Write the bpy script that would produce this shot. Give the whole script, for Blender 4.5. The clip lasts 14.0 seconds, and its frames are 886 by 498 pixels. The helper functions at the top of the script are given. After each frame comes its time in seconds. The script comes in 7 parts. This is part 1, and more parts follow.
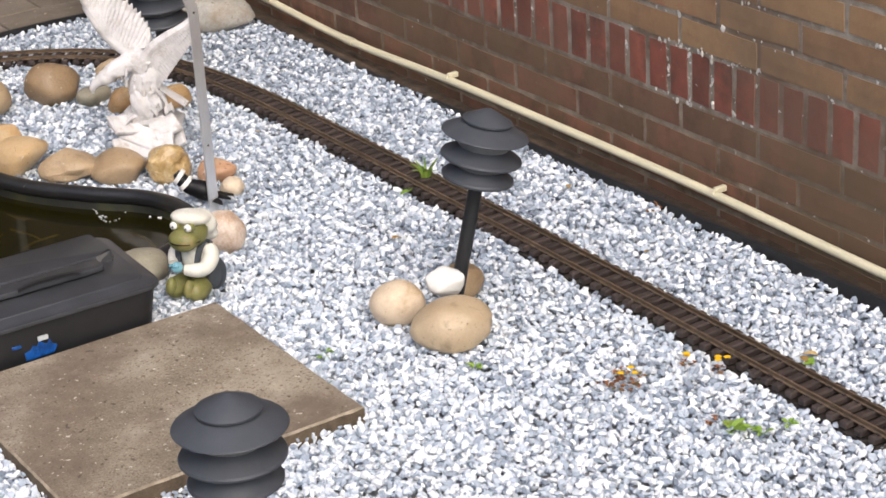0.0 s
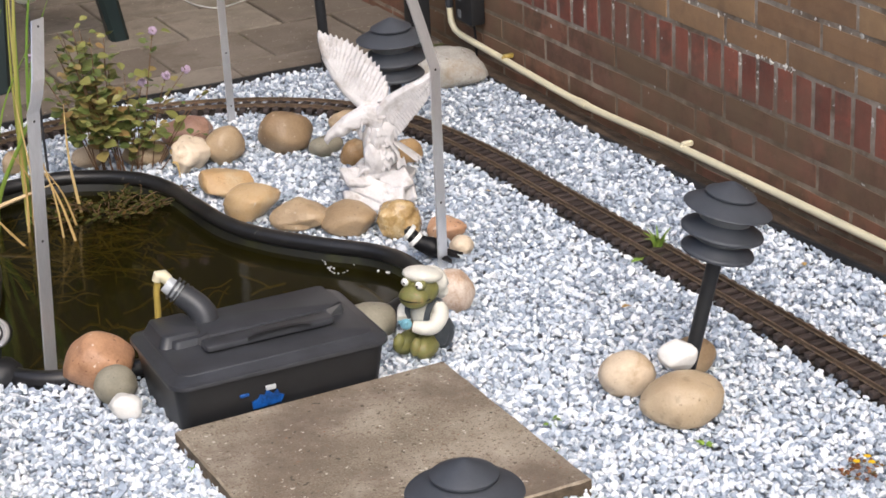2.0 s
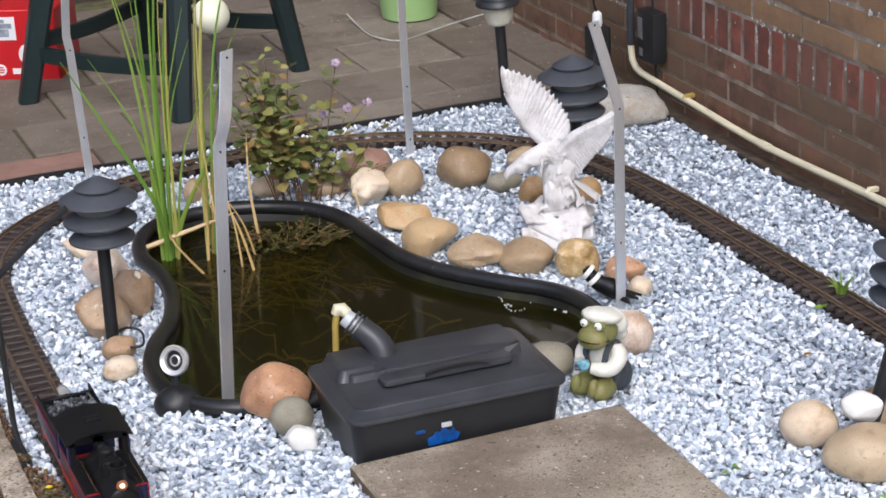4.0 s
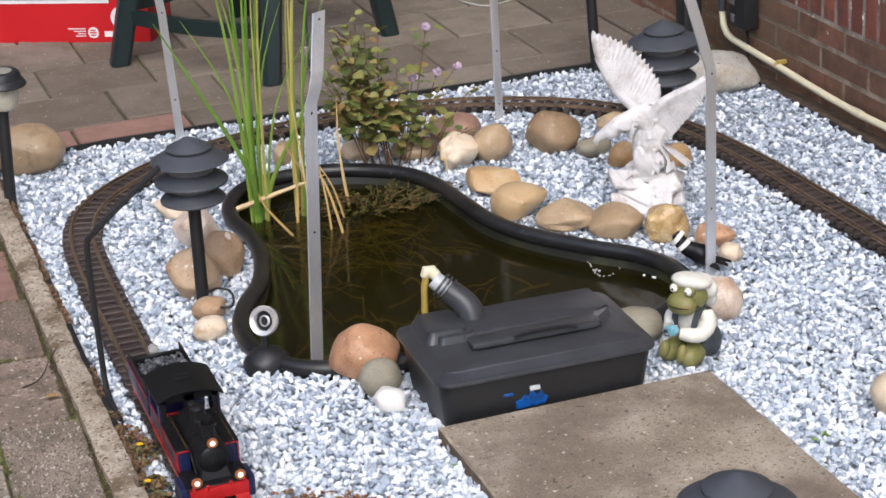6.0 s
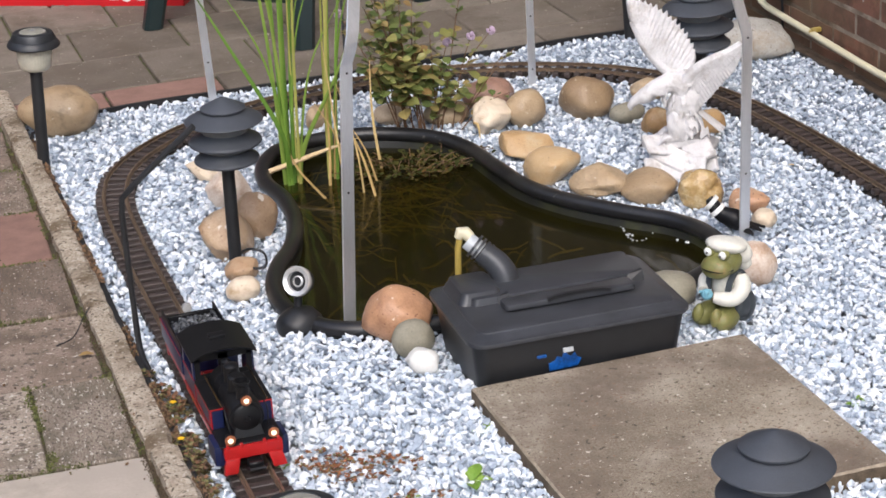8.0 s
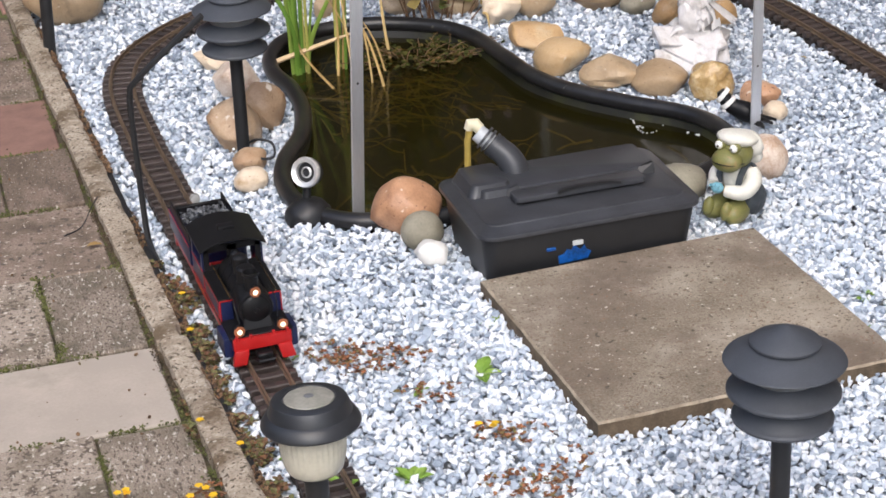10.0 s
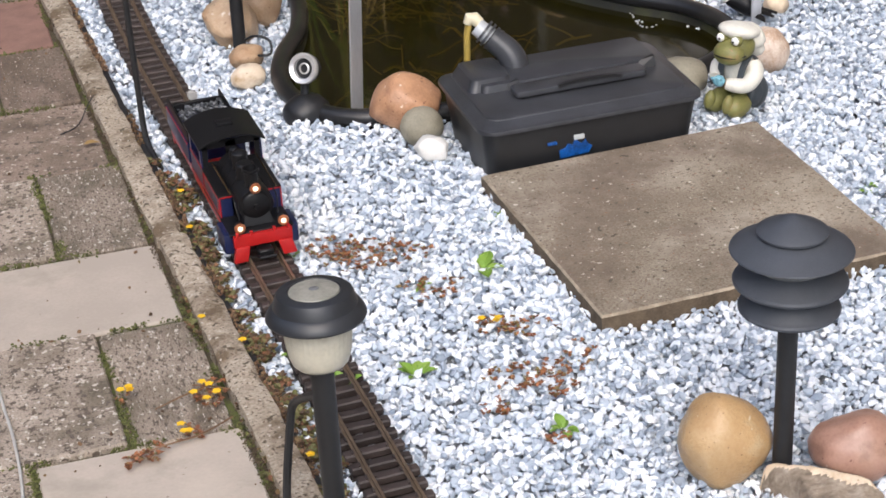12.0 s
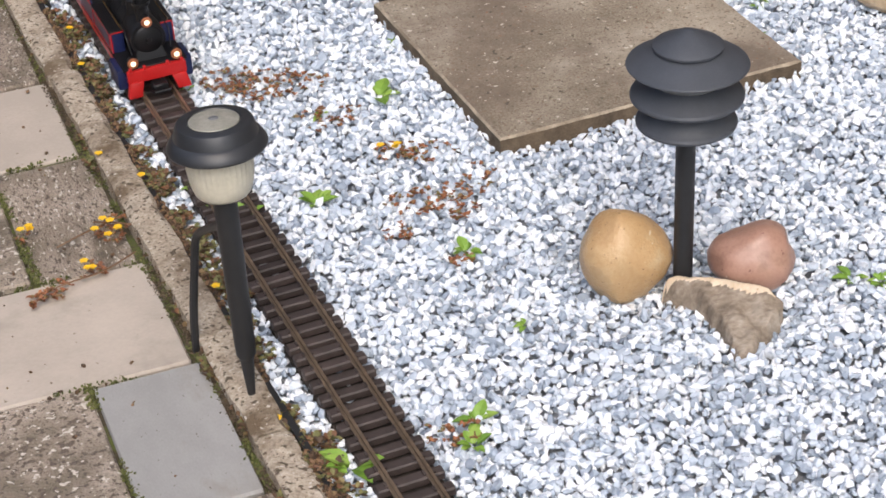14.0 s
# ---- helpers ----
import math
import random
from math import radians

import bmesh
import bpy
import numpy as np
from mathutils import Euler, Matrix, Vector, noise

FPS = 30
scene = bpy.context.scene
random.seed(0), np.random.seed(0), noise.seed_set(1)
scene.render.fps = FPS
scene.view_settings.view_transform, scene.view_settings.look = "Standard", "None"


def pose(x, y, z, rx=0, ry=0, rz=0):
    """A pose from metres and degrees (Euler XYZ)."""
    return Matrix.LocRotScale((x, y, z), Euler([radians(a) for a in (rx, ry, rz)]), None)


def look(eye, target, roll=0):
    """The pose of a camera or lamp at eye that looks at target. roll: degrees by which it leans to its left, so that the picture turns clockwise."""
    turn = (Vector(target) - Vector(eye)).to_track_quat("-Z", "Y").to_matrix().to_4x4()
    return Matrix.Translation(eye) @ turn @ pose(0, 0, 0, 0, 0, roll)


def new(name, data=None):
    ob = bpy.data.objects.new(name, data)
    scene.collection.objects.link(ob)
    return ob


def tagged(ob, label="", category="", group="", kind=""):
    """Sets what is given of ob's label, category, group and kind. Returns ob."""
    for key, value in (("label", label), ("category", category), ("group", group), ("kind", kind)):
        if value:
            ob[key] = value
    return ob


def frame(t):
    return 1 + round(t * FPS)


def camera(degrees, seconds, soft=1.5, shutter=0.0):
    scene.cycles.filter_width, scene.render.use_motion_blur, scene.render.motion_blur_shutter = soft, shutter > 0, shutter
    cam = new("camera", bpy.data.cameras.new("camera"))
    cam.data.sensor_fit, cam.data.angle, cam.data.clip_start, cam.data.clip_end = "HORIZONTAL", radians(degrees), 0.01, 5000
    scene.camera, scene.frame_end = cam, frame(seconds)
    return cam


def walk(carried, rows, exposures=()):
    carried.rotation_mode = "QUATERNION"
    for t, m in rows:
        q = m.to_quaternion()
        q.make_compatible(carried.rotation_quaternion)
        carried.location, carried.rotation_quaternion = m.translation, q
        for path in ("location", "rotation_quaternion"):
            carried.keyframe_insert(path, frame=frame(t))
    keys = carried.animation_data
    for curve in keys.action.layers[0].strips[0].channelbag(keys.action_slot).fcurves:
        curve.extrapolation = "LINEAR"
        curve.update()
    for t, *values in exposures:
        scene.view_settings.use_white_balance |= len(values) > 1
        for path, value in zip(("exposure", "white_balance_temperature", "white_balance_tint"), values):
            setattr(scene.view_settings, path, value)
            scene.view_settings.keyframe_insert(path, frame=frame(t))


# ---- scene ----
cam = camera(25.00, 14.0, soft=1.65)
PATH = [
    (0, (-0.4124, -0.0487, 1.5337), (0.5609, 1.4931, 0.7118), -3.67),
    (0.5, (-0.4128, -0.0254, 1.5282), (0.5170, 1.5509, 0.7214), -3.32),
    (1, (-0.4179, -0.0109, 1.5278), (0.4717, 1.5930, 0.7301), -3.17),
    (1.5, (-0.4335, 0.0140, 1.5234), (0.4298, 1.6506, 0.7644), -2.87),
    (2, (-0.4453, 0.0240, 1.5334), (0.3737, 1.6829, 0.7737), -2.74),
    (2.5, (-0.4457, 0.0471, 1.5325), (0.3372, 1.7269, 0.7804), -2.82),
    (3, (-0.4513, 0.0457, 1.5346), (0.2869, 1.7547, 0.8036), -2.98),
    (3.5, (-0.4540, 0.0550, 1.5325), (0.2526, 1.7806, 0.8092), -3.01),
    (4, (-0.4621, 0.0612, 1.5364), (0.2159, 1.7985, 0.8140), -2.90),
    (4.2, (-0.4649, 0.0615, 1.5363), (0.1997, 1.8043, 0.8147), -3.06),
    (6.3, (-0.4772, 0.0625, 1.5227), (0.1121, 1.8216, 0.7754), -3.12),
    (6.5, (-0.4810, 0.0625, 1.5199), (0.1071, 1.8242, 0.7779), -3.04),
    (7, (-0.4897, 0.0622, 1.5126), (0.1018, 1.8188, 0.7613), -2.84),
    (7.2, (-0.4898, 0.0622, 1.5104), (0.0866, 1.8234, 0.7580), -3.15),
    (9.3, (-0.4903, 0.0695, 1.5025), (0.0674, 1.8020, 0.6734), -2.78),
    (9.5, (-0.4904, 0.0716, 1.5025), (0.0669, 1.7994, 0.6633), -2.69),
    (10, (-0.4935, 0.0799, 1.5039), (0.0496, 1.7970, 0.6339), -2.92),
    (10.5, (-0.4906, 0.0938, 1.4939), (0.0425, 1.8022, 0.6010), -3.03),
    (11, (-0.4890, 0.1010, 1.4864), (0.0418, 1.8008, 0.5760), -3.01),
    (11.5, (-0.4962, 0.0944, 1.4887), (0.0248, 1.7819, 0.5501), -3.33),
    (12, (-0.5063, 0.0953, 1.4820), (0.0274, 1.7697, 0.5271), -3.27),
    (12.5, (-0.5085, 0.0919, 1.4759), (0.0365, 1.7508, 0.5007), -3.47),
    (13, (-0.5130, 0.0897, 1.4763), (0.0532, 1.7124, 0.4534), -3.45),
    (13.5, (-0.5193, 0.0891, 1.4723), (0.0555, 1.6874, 0.4163), -3.46),
    (14, (-0.5241, 0.0889, 1.4737), (0.0750, 1.6476, 0.3729), -3.61),
]
walk(cam, [(t, look(eye, target, roll)) for t, eye, target, roll in PATH],
     [(0, 0.81, 6730, 10), (1, 0.81, 6730, 10), (1.5, 0.80, 6630, 10), (2, 0.78, 6580, 10), (2.5, 0.76, 6380, 10), (3, 0.72, 5930, 10), (3.5, 0.72, 5980, 10), (4, 0.73, 6080, 10), (6.5, 0.78, 6230, 10), (9.5, 0.80, 6330, 10), (12.5, 0.80, 6380, 10), (14, 0.74, 6530, 10)])

# ---- light ----
world = bpy.data.worlds.new("overcast_sky")
scene.world = world
world.use_nodes = True
wn, wl = world.node_tree.nodes, world.node_tree.links
sky = wn.new("ShaderNodeTexSky")
sky.sky_type = "NISHITA"
sky.sun_disc = False
sky.sun_elevation, sky.sun_rotation = radians(55), radians(200)
sky.altitude, sky.air_density, sky.dust_density = 50, 1.0, 4.0
wl.new(sky.outputs[0], wn["Background"].inputs[0])
wn["Background"].inputs[1].default_value = 0.15
sun_data = bpy.data.lights.new("sun", "SUN")
sun_data.energy, sun_data.angle, sun_data.color = 0.70, radians(32), (1.0, 0.975, 0.95)
sun = new("sun", sun_data)
sun.matrix_world = look((-1.0, -2.4, 4.5), (0.6, 3.0, 0.0))
scene.view_settings.exposure = 0.70

# ---- materials ----
MATS = {}


def ramp_node(nt, stops):
    r = nt.nodes.new("ShaderNodeValToRGB")
    el = r.color_ramp.elements
    while len(el) < len(stops):
        el.new(0.5)
    for e, (p, c) in zip(el, stops):
        e.position, e.color = p, (*c, 1)
    return r


def mat(name, stops, rough=0.6, metal=0.0, scale=30.0, fine=300.0, bump=0.25, depth=0.002, rand=0.0, island=False,
        detail=6.0, stretch=(1, 1, 1), spec=0.5, dirt=None, dirt_scale=6.0, dirt_at=0.55, coat=0.0, world_space=False, speck=None, speck_scale=180.0, stain=None, stain_scale=4.0, stain_at=0.5, grain=0.35):
    """A surface whose colour runs over the stops with a large and a fine grain; rand mixes in a value per piece."""
    if name in MATS:
        return MATS[name]
    m = bpy.data.materials.new(name)
    m.use_nodes = True
    nt = m.node_tree
    n, l = nt.nodes, nt.links
    b = n["Principled BSDF"]
    co = n.new("ShaderNodeTexCoord")
    mp = n.new("ShaderNodeMapping")
    mp.inputs["Scale"].default_value = stretch
    if world_space:
        geo0 = n.new("ShaderNodeNewGeometry")
        l.new(geo0.outputs["Position"], mp.inputs[0])
    else:
        l.new(co.outputs["Object"], mp.inputs[0])
    t1 = n.new("ShaderNodeTexNoise")
    t1.inputs["Scale"].default_value, t1.inputs["Detail"].default_value, t1.inputs["Roughness"].default_value = scale, detail, 0.6
    t2 = n.new("ShaderNodeTexNoise")
    t2.inputs["Scale"].default_value, t2.inputs["Detail"].default_value = fine, 4.0
    l.new(mp.outputs[0], t1.inputs["Vector"])
    l.new(mp.outputs[0], t2.inputs["Vector"])
    if rand and not island:
        info = n.new("ShaderNodeObjectInfo")
        src = info.outputs["Random"]
        off = n.new("ShaderNodeVectorMath")
        off.operation = "SCALE"
        off.inputs[0].default_value = (13.7, 7.3, 19.1)
        l.new(src, off.inputs["Scale"])
        l.new(off.outputs[0], mp.inputs["Location"])
    elif rand:
        geo = n.new("ShaderNodeNewGeometry")
        src = geo.outputs["Random Per Island"]
    mix = n.new("ShaderNodeMath")
    mix.operation = "MULTIPLY_ADD"
    l.new(t2.outputs[0], mix.inputs[0])
    mix.inputs[1].default_value = grain
    sub = n.new("ShaderNodeMath")
    sub.operation = "SUBTRACT"
    l.new(t1.outputs[0], sub.inputs[0])
    sub.inputs[1].default_value = grain / 2
    l.new(sub.outputs[0], mix.inputs[2])
    val = mix.outputs[0]
    if rand:
        ml = n.new("ShaderNodeMix")
        ml.inputs[0].default_value = rand
        l.new(val, ml.inputs[2])
        l.new(src, ml.inputs[3])
        val = ml.outputs[0]
    r = ramp_node(nt, stops)
    l.new(val, r.inputs[0])
    col = r.outputs[0]
    if dirt:
        t3 = n.new("ShaderNodeTexNoise")
        t3.inputs["Scale"].default_value, t3.inputs["Detail"].default_value, t3.inputs["Roughness"].default_value = dirt_scale, 8.0, 0.65
        l.new(mp.outputs[0], t3.inputs["Vector"])
        dr = ramp_node(nt, [(dirt_at - 0.06, (0, 0, 0)), (dirt_at + 0.12, (1, 1, 1))])
        l.new(t3.outputs[0], dr.inputs[0])
        mx = n.new("ShaderNodeMix")
        mx.data_type = "RGBA"
        l.new(dr.outputs[0], mx.inputs[0])
        l.new(col, mx.inputs[6])
        mx.inputs[7].default_value = (*dirt, 1)
        col = mx.outputs[2]
    if stain:
        g2, t5 = n.new("ShaderNodeNewGeometry"), n.new("ShaderNodeTexNoise")
        t5.inputs["Scale"].default_value, t5.inputs["Detail"].default_value, t5.inputs["Roughness"].default_value = stain_scale, 9.0, 0.68
        l.new(g2.outputs["Position"], t5.inputs["Vector"])
        sr = ramp_node(nt, [(stain_at - 0.05, (0, 0, 0)), (stain_at + 0.14, (0.85, 0.85, 0.85))])
        l.new(t5.outputs[0], sr.inputs[0])
        mx = n.new("ShaderNodeMix")
        mx.data_type = "RGBA"
        l.new(sr.outputs[0], mx.inputs[0])
        l.new(col, mx.inputs[6])
        mx.inputs[7].default_value = (*stain, 1)
        col = mx.outputs[2]
    for shade, at_, sc in (speck or ()):
        t4 = n.new("ShaderNodeTexNoise")
        t4.inputs["Scale"].default_value, t4.inputs["Detail"].default_value = speck_scale * sc, 2.0
        l.new(mp.outputs[0], t4.inputs["Vector"])
        sr = ramp_node(nt, [(at_, (0, 0, 0)), (at_ + 0.05, (1, 1, 1))])
        l.new(t4.outputs[0], sr.inputs[0])
        mx = n.new("ShaderNodeMix")
        mx.data_type = "RGBA"
        l.new(sr.outputs[0], mx.inputs[0])
        l.new(col, mx.inputs[6])
        mx.inputs[7].default_value = (*shade, 1)
        col = mx.outputs[2]
    l.new(col, b.inputs["Base Color"])
    b.inputs["Roughness"].default_value, b.inputs["Metallic"].default_value = rough, metal
    b.inputs["Specular IOR Level"].default_value = spec
    b.inputs["Coat Weight"].default_value = coat
    if bump:
        bm_ = n.new("ShaderNodeBump")
        bm_.inputs["Strength"].default_value, bm_.inputs["Distance"].default_value = bump, depth
        l.new(mix.outputs[0], bm_.inputs["Height"])
        l.new(bm_.outputs[0], b.inputs["Normal"])
    MATS[name] = m
    return m


def two(c, k=0.75, k2=1.2):
    """Two stops, darker and lighter, of one colour."""
    return [(0.3, tuple(v * k for v in c)), (0.7, tuple(min(1, v * k2) for v in c))]


GRAVEL = mat("white_grey_marble_chips", [(0.0, (0.17, 0.205, 0.265)), (0.18, (0.35, 0.41, 0.49)), (0.42, (0.56, 0.625, 0.705)), (0.64, (0.82, 0.86, 0.905)), (1.0, (0.94, 0.945, 0.95))],
             rough=0.45, scale=110, fine=600, bump=0.35, depth=0.001, rand=0.74, island=True)
# darker chips that stand in for shade near the wall and far end
GRAVEL_GREY = mat("shade_grey_marble_chips", [(0.0, (0.13, 0.155, 0.20)), (0.35, (0.25, 0.295, 0.36)), (0.7, (0.40, 0.455, 0.53)), (1.0, (0.56, 0.61, 0.67))],
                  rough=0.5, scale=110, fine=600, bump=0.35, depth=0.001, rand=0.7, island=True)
BED = mat("grit_between_chips", two((0.27, 0.275, 0.29)), rough=0.9, scale=120, fine=700, bump=0.8, depth=0.004)
BRICK_RED = mat("dark_red_brick", [(0.1, (0.10, 0.036, 0.026)), (0.45, (0.215, 0.070, 0.047)), (0.75, (0.31, 0.098, 0.064)), (1.0, (0.36, 0.16, 0.105))],
                rough=0.85, scale=25, fine=350, bump=0.5, depth=0.002, rand=0.45, dirt=(0.115, 0.055, 0.040), dirt_scale=12, dirt_at=0.55, stain=(0.18, 0.098, 0.066), stain_scale=3, stain_at=0.50, speck=[((0.55, 0.52, 0.47), 0.74, 0.35)], speck_scale=150)
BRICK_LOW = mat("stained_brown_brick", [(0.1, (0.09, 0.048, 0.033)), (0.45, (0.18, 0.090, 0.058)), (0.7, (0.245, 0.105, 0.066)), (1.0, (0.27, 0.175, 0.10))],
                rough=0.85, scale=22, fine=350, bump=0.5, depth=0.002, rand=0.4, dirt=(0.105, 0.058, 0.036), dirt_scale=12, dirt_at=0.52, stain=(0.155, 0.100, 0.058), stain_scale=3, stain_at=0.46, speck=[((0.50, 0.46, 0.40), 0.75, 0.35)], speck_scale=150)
BRICK_TAN = mat("yellow_brown_brick", [(0.1, (0.19, 0.105, 0.058)), (0.40, (0.30, 0.175, 0.092)), (0.70, (0.36, 0.225, 0.118)), (0.85, (0.34, 0.15, 0.085)), (1.0, (0.40, 0.20, 0.11))],
                rough=0.85, scale=22, fine=350, bump=0.5, depth=0.002, rand=0.5, dirt=(0.20, 0.12, 0.07), dirt_scale=8, dirt_at=0.58, stain=(0.21, 0.135, 0.08), stain_scale=3, stain_at=0.50, speck=[((0.58, 0.54, 0.48), 0.75, 0.35)], speck_scale=150)
MORTAR = mat("grey_weathered_mortar", two((0.33, 0.29, 0.24), 0.6, 1.35), rough=0.95, scale=14, fine=400, bump=0.6, depth=0.003,
             dirt=(0.13, 0.09, 0.06), dirt_scale=9, dirt_at=0.52, stain=(0.17, 0.115, 0.078), stain_scale=3, stain_at=0.50, speck=[((0.66, 0.64, 0.60), 0.665, 0.35)], speck_scale=150)
MORTAR_LOW = mat("brown_stained_mortar", two((0.31, 0.255, 0.195), 0.6, 1.35), rough=0.95, scale=14, fine=400, bump=0.6, depth=0.003, dirt=(0.13, 0.09, 0.06), dirt_scale=9, dirt_at=0.53, stain=(0.14, 0.10, 0.062), stain_scale=3, stain_at=0.46, speck=[((0.55, 0.52, 0.46), 0.70, 0.35)], speck_scale=150)
PAVE = mat("grey_concrete_paving", [(0.2, (0.222, 0.180, 0.140)), (0.5, (0.357, 0.296, 0.238)), (0.8, (0.455, 0.385, 0.318))],
           rough=0.9, scale=14, fine=200, bump=1.0, depth=0.004, rand=0.3, dirt=(0.12, 0.10, 0.07), dirt_scale=9, dirt_at=0.56, speck=[((0.13, 0.10, 0.075), 0.61, 0.4), ((0.115, 0.09, 0.07), 0.575, 0.75), ((0.17, 0.14, 0.11), 0.60, 1.7), ((0.58, 0.53, 0.46), 0.62, 0.65)], speck_scale=170, stain=(0.14, 0.115, 0.078), stain_scale=5, stain_at=0.53, grain=0.9)
# browner, darker slabs for the far rows of the paving
PAVE_BROWN = mat("dark_brown_paving", [(0.2, (0.165, 0.122, 0.094)), (0.5, (0.282, 0.218, 0.172)), (0.8, (0.385, 0.308, 0.250))],
                 rough=0.9, scale=12, fine=200, bump=1.0, depth=0.004, rand=0.3, dirt=(0.11, 0.08, 0.055), dirt_scale=8, dirt_at=0.54, speck=[((0.115, 0.09, 0.07), 0.58, 0.6), ((0.17, 0.13, 0.10), 0.60, 1.6), ((0.52, 0.46, 0.39), 0.64, 0.65)], speck_scale=170, stain=(0.14, 0.105, 0.075), stain_scale=5, stain_at=0.52, grain=0.9)
# browner yard slabs, darkened further to stand in for the shade there
PAVE_YARD = mat("brown_shade_darkened_yard_paving", [(0.2, (0.115, 0.093, 0.073)), (0.5, (0.185, 0.155, 0.125)), (0.8, (0.255, 0.22, 0.182))], rough=0.85, scale=9, fine=160, bump=0.5, depth=0.002, rand=0.45,
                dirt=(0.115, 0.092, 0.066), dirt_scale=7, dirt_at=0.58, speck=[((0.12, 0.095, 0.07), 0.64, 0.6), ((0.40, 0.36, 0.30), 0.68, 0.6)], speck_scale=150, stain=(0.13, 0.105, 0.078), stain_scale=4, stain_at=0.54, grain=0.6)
PAVE_LIGHT = mat("smooth_light_paving", two((0.475, 0.415, 0.352), 0.85, 1.1), rough=0.8, scale=8, fine=200, bump=0.2, depth=0.001, rand=0.2,
                 dirt=(0.33, 0.29, 0.24), dirt_scale=7, dirt_at=0.60, speck=[((0.18, 0.14, 0.10), 0.73, 0.6)], speck_scale=150)
PAVE_GREY = mat("smooth_grey_paving", two((0.34, 0.335, 0.325), 0.85, 1.12), rough=0.75, scale=8, fine=200, bump=0.2, depth=0.001, rand=0.2, dirt=(0.26, 0.235, 0.20), dirt_scale=6, dirt_at=0.58, speck=[((0.15, 0.13, 0.11), 0.72, 0.6)], speck_scale=150)
PAVE_RED = mat("reddish_brown_paver", two((0.25, 0.145, 0.115)), rough=0.9, scale=20, fine=260, bump=0.5, depth=0.002, rand=0.3)
SOIL = mat("mossy_joint_soil", [(0.3, (0.05, 0.04, 0.025)), (0.46, (0.08, 0.065, 0.04)), (0.6, (0.10, 0.12, 0.03))], rough=0.95, scale=30, fine=300, bump=0.8, depth=0.004)
KERB = mat("weathered_concrete_kerb", [(0.2, (0.23, 0.182, 0.13)), (0.5, (0.43, 0.365, 0.285)), (0.8, (0.58, 0.51, 0.42))], rough=0.9, scale=26, fine=220, bump=1.0, grain=0.8,
           depth=0.003, dirt=(0.14, 0.10, 0.06), dirt_scale=14, dirt_at=0.53, speck=[((0.09, 0.07, 0.045), 0.60, 0.6), ((0.13, 0.09, 0.06), 0.62, 1.2), ((0.58, 0.53, 0.46), 0.66, 0.8)], speck_scale=170)
SLAB = mat("aged_brown_concrete", [(0.15, (0.150, 0.121, 0.086)), (0.5, (0.262, 0.218, 0.162)), (0.85, (0.375, 0.322, 0.250))], rough=0.85, scale=11, fine=300, bump=0.7, depth=0.0018, grain=1.1,
           dirt=(0.43, 0.372, 0.295), dirt_scale=4.2, dirt_at=0.54, speck=[((0.62, 0.56, 0.47), 0.69, 0.45), ((0.10, 0.08, 0.055), 0.66, 0.5), ((0.15, 0.11, 0.08), 0.62, 1.5), ((0.20, 0.15, 0.105), 0.62, 0.7), ((0.25, 0.125, 0.075), 0.70, 0.9), ((0.55, 0.49, 0.41), 0.685, 0.8)], speck_scale=170, stain=(0.145, 0.108, 0.08), stain_scale=4.5, stain_at=0.50)
SLAB_LIP = mat("worn_pale_slab_edge", two((0.36, 0.30, 0.225), 0.6, 1.3), rough=0.9, scale=35, fine=300, bump=0.6, dirt=(0.17, 0.13, 0.09), dirt_scale=14, dirt_at=0.52)
SLAB_EDGE = mat("dark_brown_slab_side", two((0.115, 0.085, 0.055), 0.6, 1.5), rough=0.9, scale=30, fine=300, bump=0.6)
# filter lid: dust and sky sheen both put into a lighter black
DUSTY_LIT = mat("dusty_sky_lit_black_plastic", two((0.040, 0.042, 0.048), 0.75, 1.3), rough=0.35, scale=16, fine=500, bump=0.08, depth=0.0005)
BLACK_PLASTIC = mat("black_plastic", two((0.013, 0.0135, 0.015), 0.75, 1.4), rough=0.45, scale=12, fine=600, bump=0.08, depth=0.0005)
# lamp caps and tiers, lighter than the posts: sky sheen put into the colour
LAMP_BLACK = mat("sheen_lightened_black_plastic", two((0.053, 0.059, 0.071), 0.85, 1.2), rough=0.55, scale=14, fine=500, bump=0.05, depth=0.0005)
SLEEPER = mat("dark_brown_plastic_sleeper", two((0.050, 0.037, 0.033), 0.7, 1.4), rough=0.55, scale=60, fine=400, bump=0.2, rand=0.3)
RAIL = mat("tarnished_brass_rail", two((0.24, 0.175, 0.12), 0.75, 1.2), rough=0.4, metal=0.6, scale=30, fine=400, bump=0.1)
POST_BLACK = mat("dull_black_plastic", two((0.017, 0.0175, 0.019), 0.8, 1.25), rough=0.5, scale=14, fine=500, bump=0.05, depth=0.0005)
RIM_BLACK = mat("weathered_black_pond_rim", two((0.014, 0.0138, 0.0145), 0.7, 1.4), rough=0.34, scale=9, fine=300, bump=0.15, depth=0.001, dirt=(0.034, 0.031, 0.028), dirt_scale=10, dirt_at=0.56, speck=[((0.10, 0.09, 0.075), 0.71, 0.5)], speck_scale=150)
LINER = mat("algae_streaked_black_liner", two((0.012, 0.012, 0.009), 0.7, 1.4), rough=0.45, scale=9, fine=200, bump=0.2, dirt=(0.035, 0.036, 0.012), dirt_scale=8, dirt_at=0.52)
TRACK_DARK = mat("dark_dirt_and_shade_under_track", two((0.045, 0.036, 0.031), 0.6, 1.5), rough=0.95, scale=60, fine=300, bump=0.8, depth=0.004)
WALL_SOIL = mat("damp_brown_soil", two((0.075, 0.052, 0.034), 0.6, 1.5), rough=0.95, scale=30, fine=250, bump=0.9, depth=0.005)
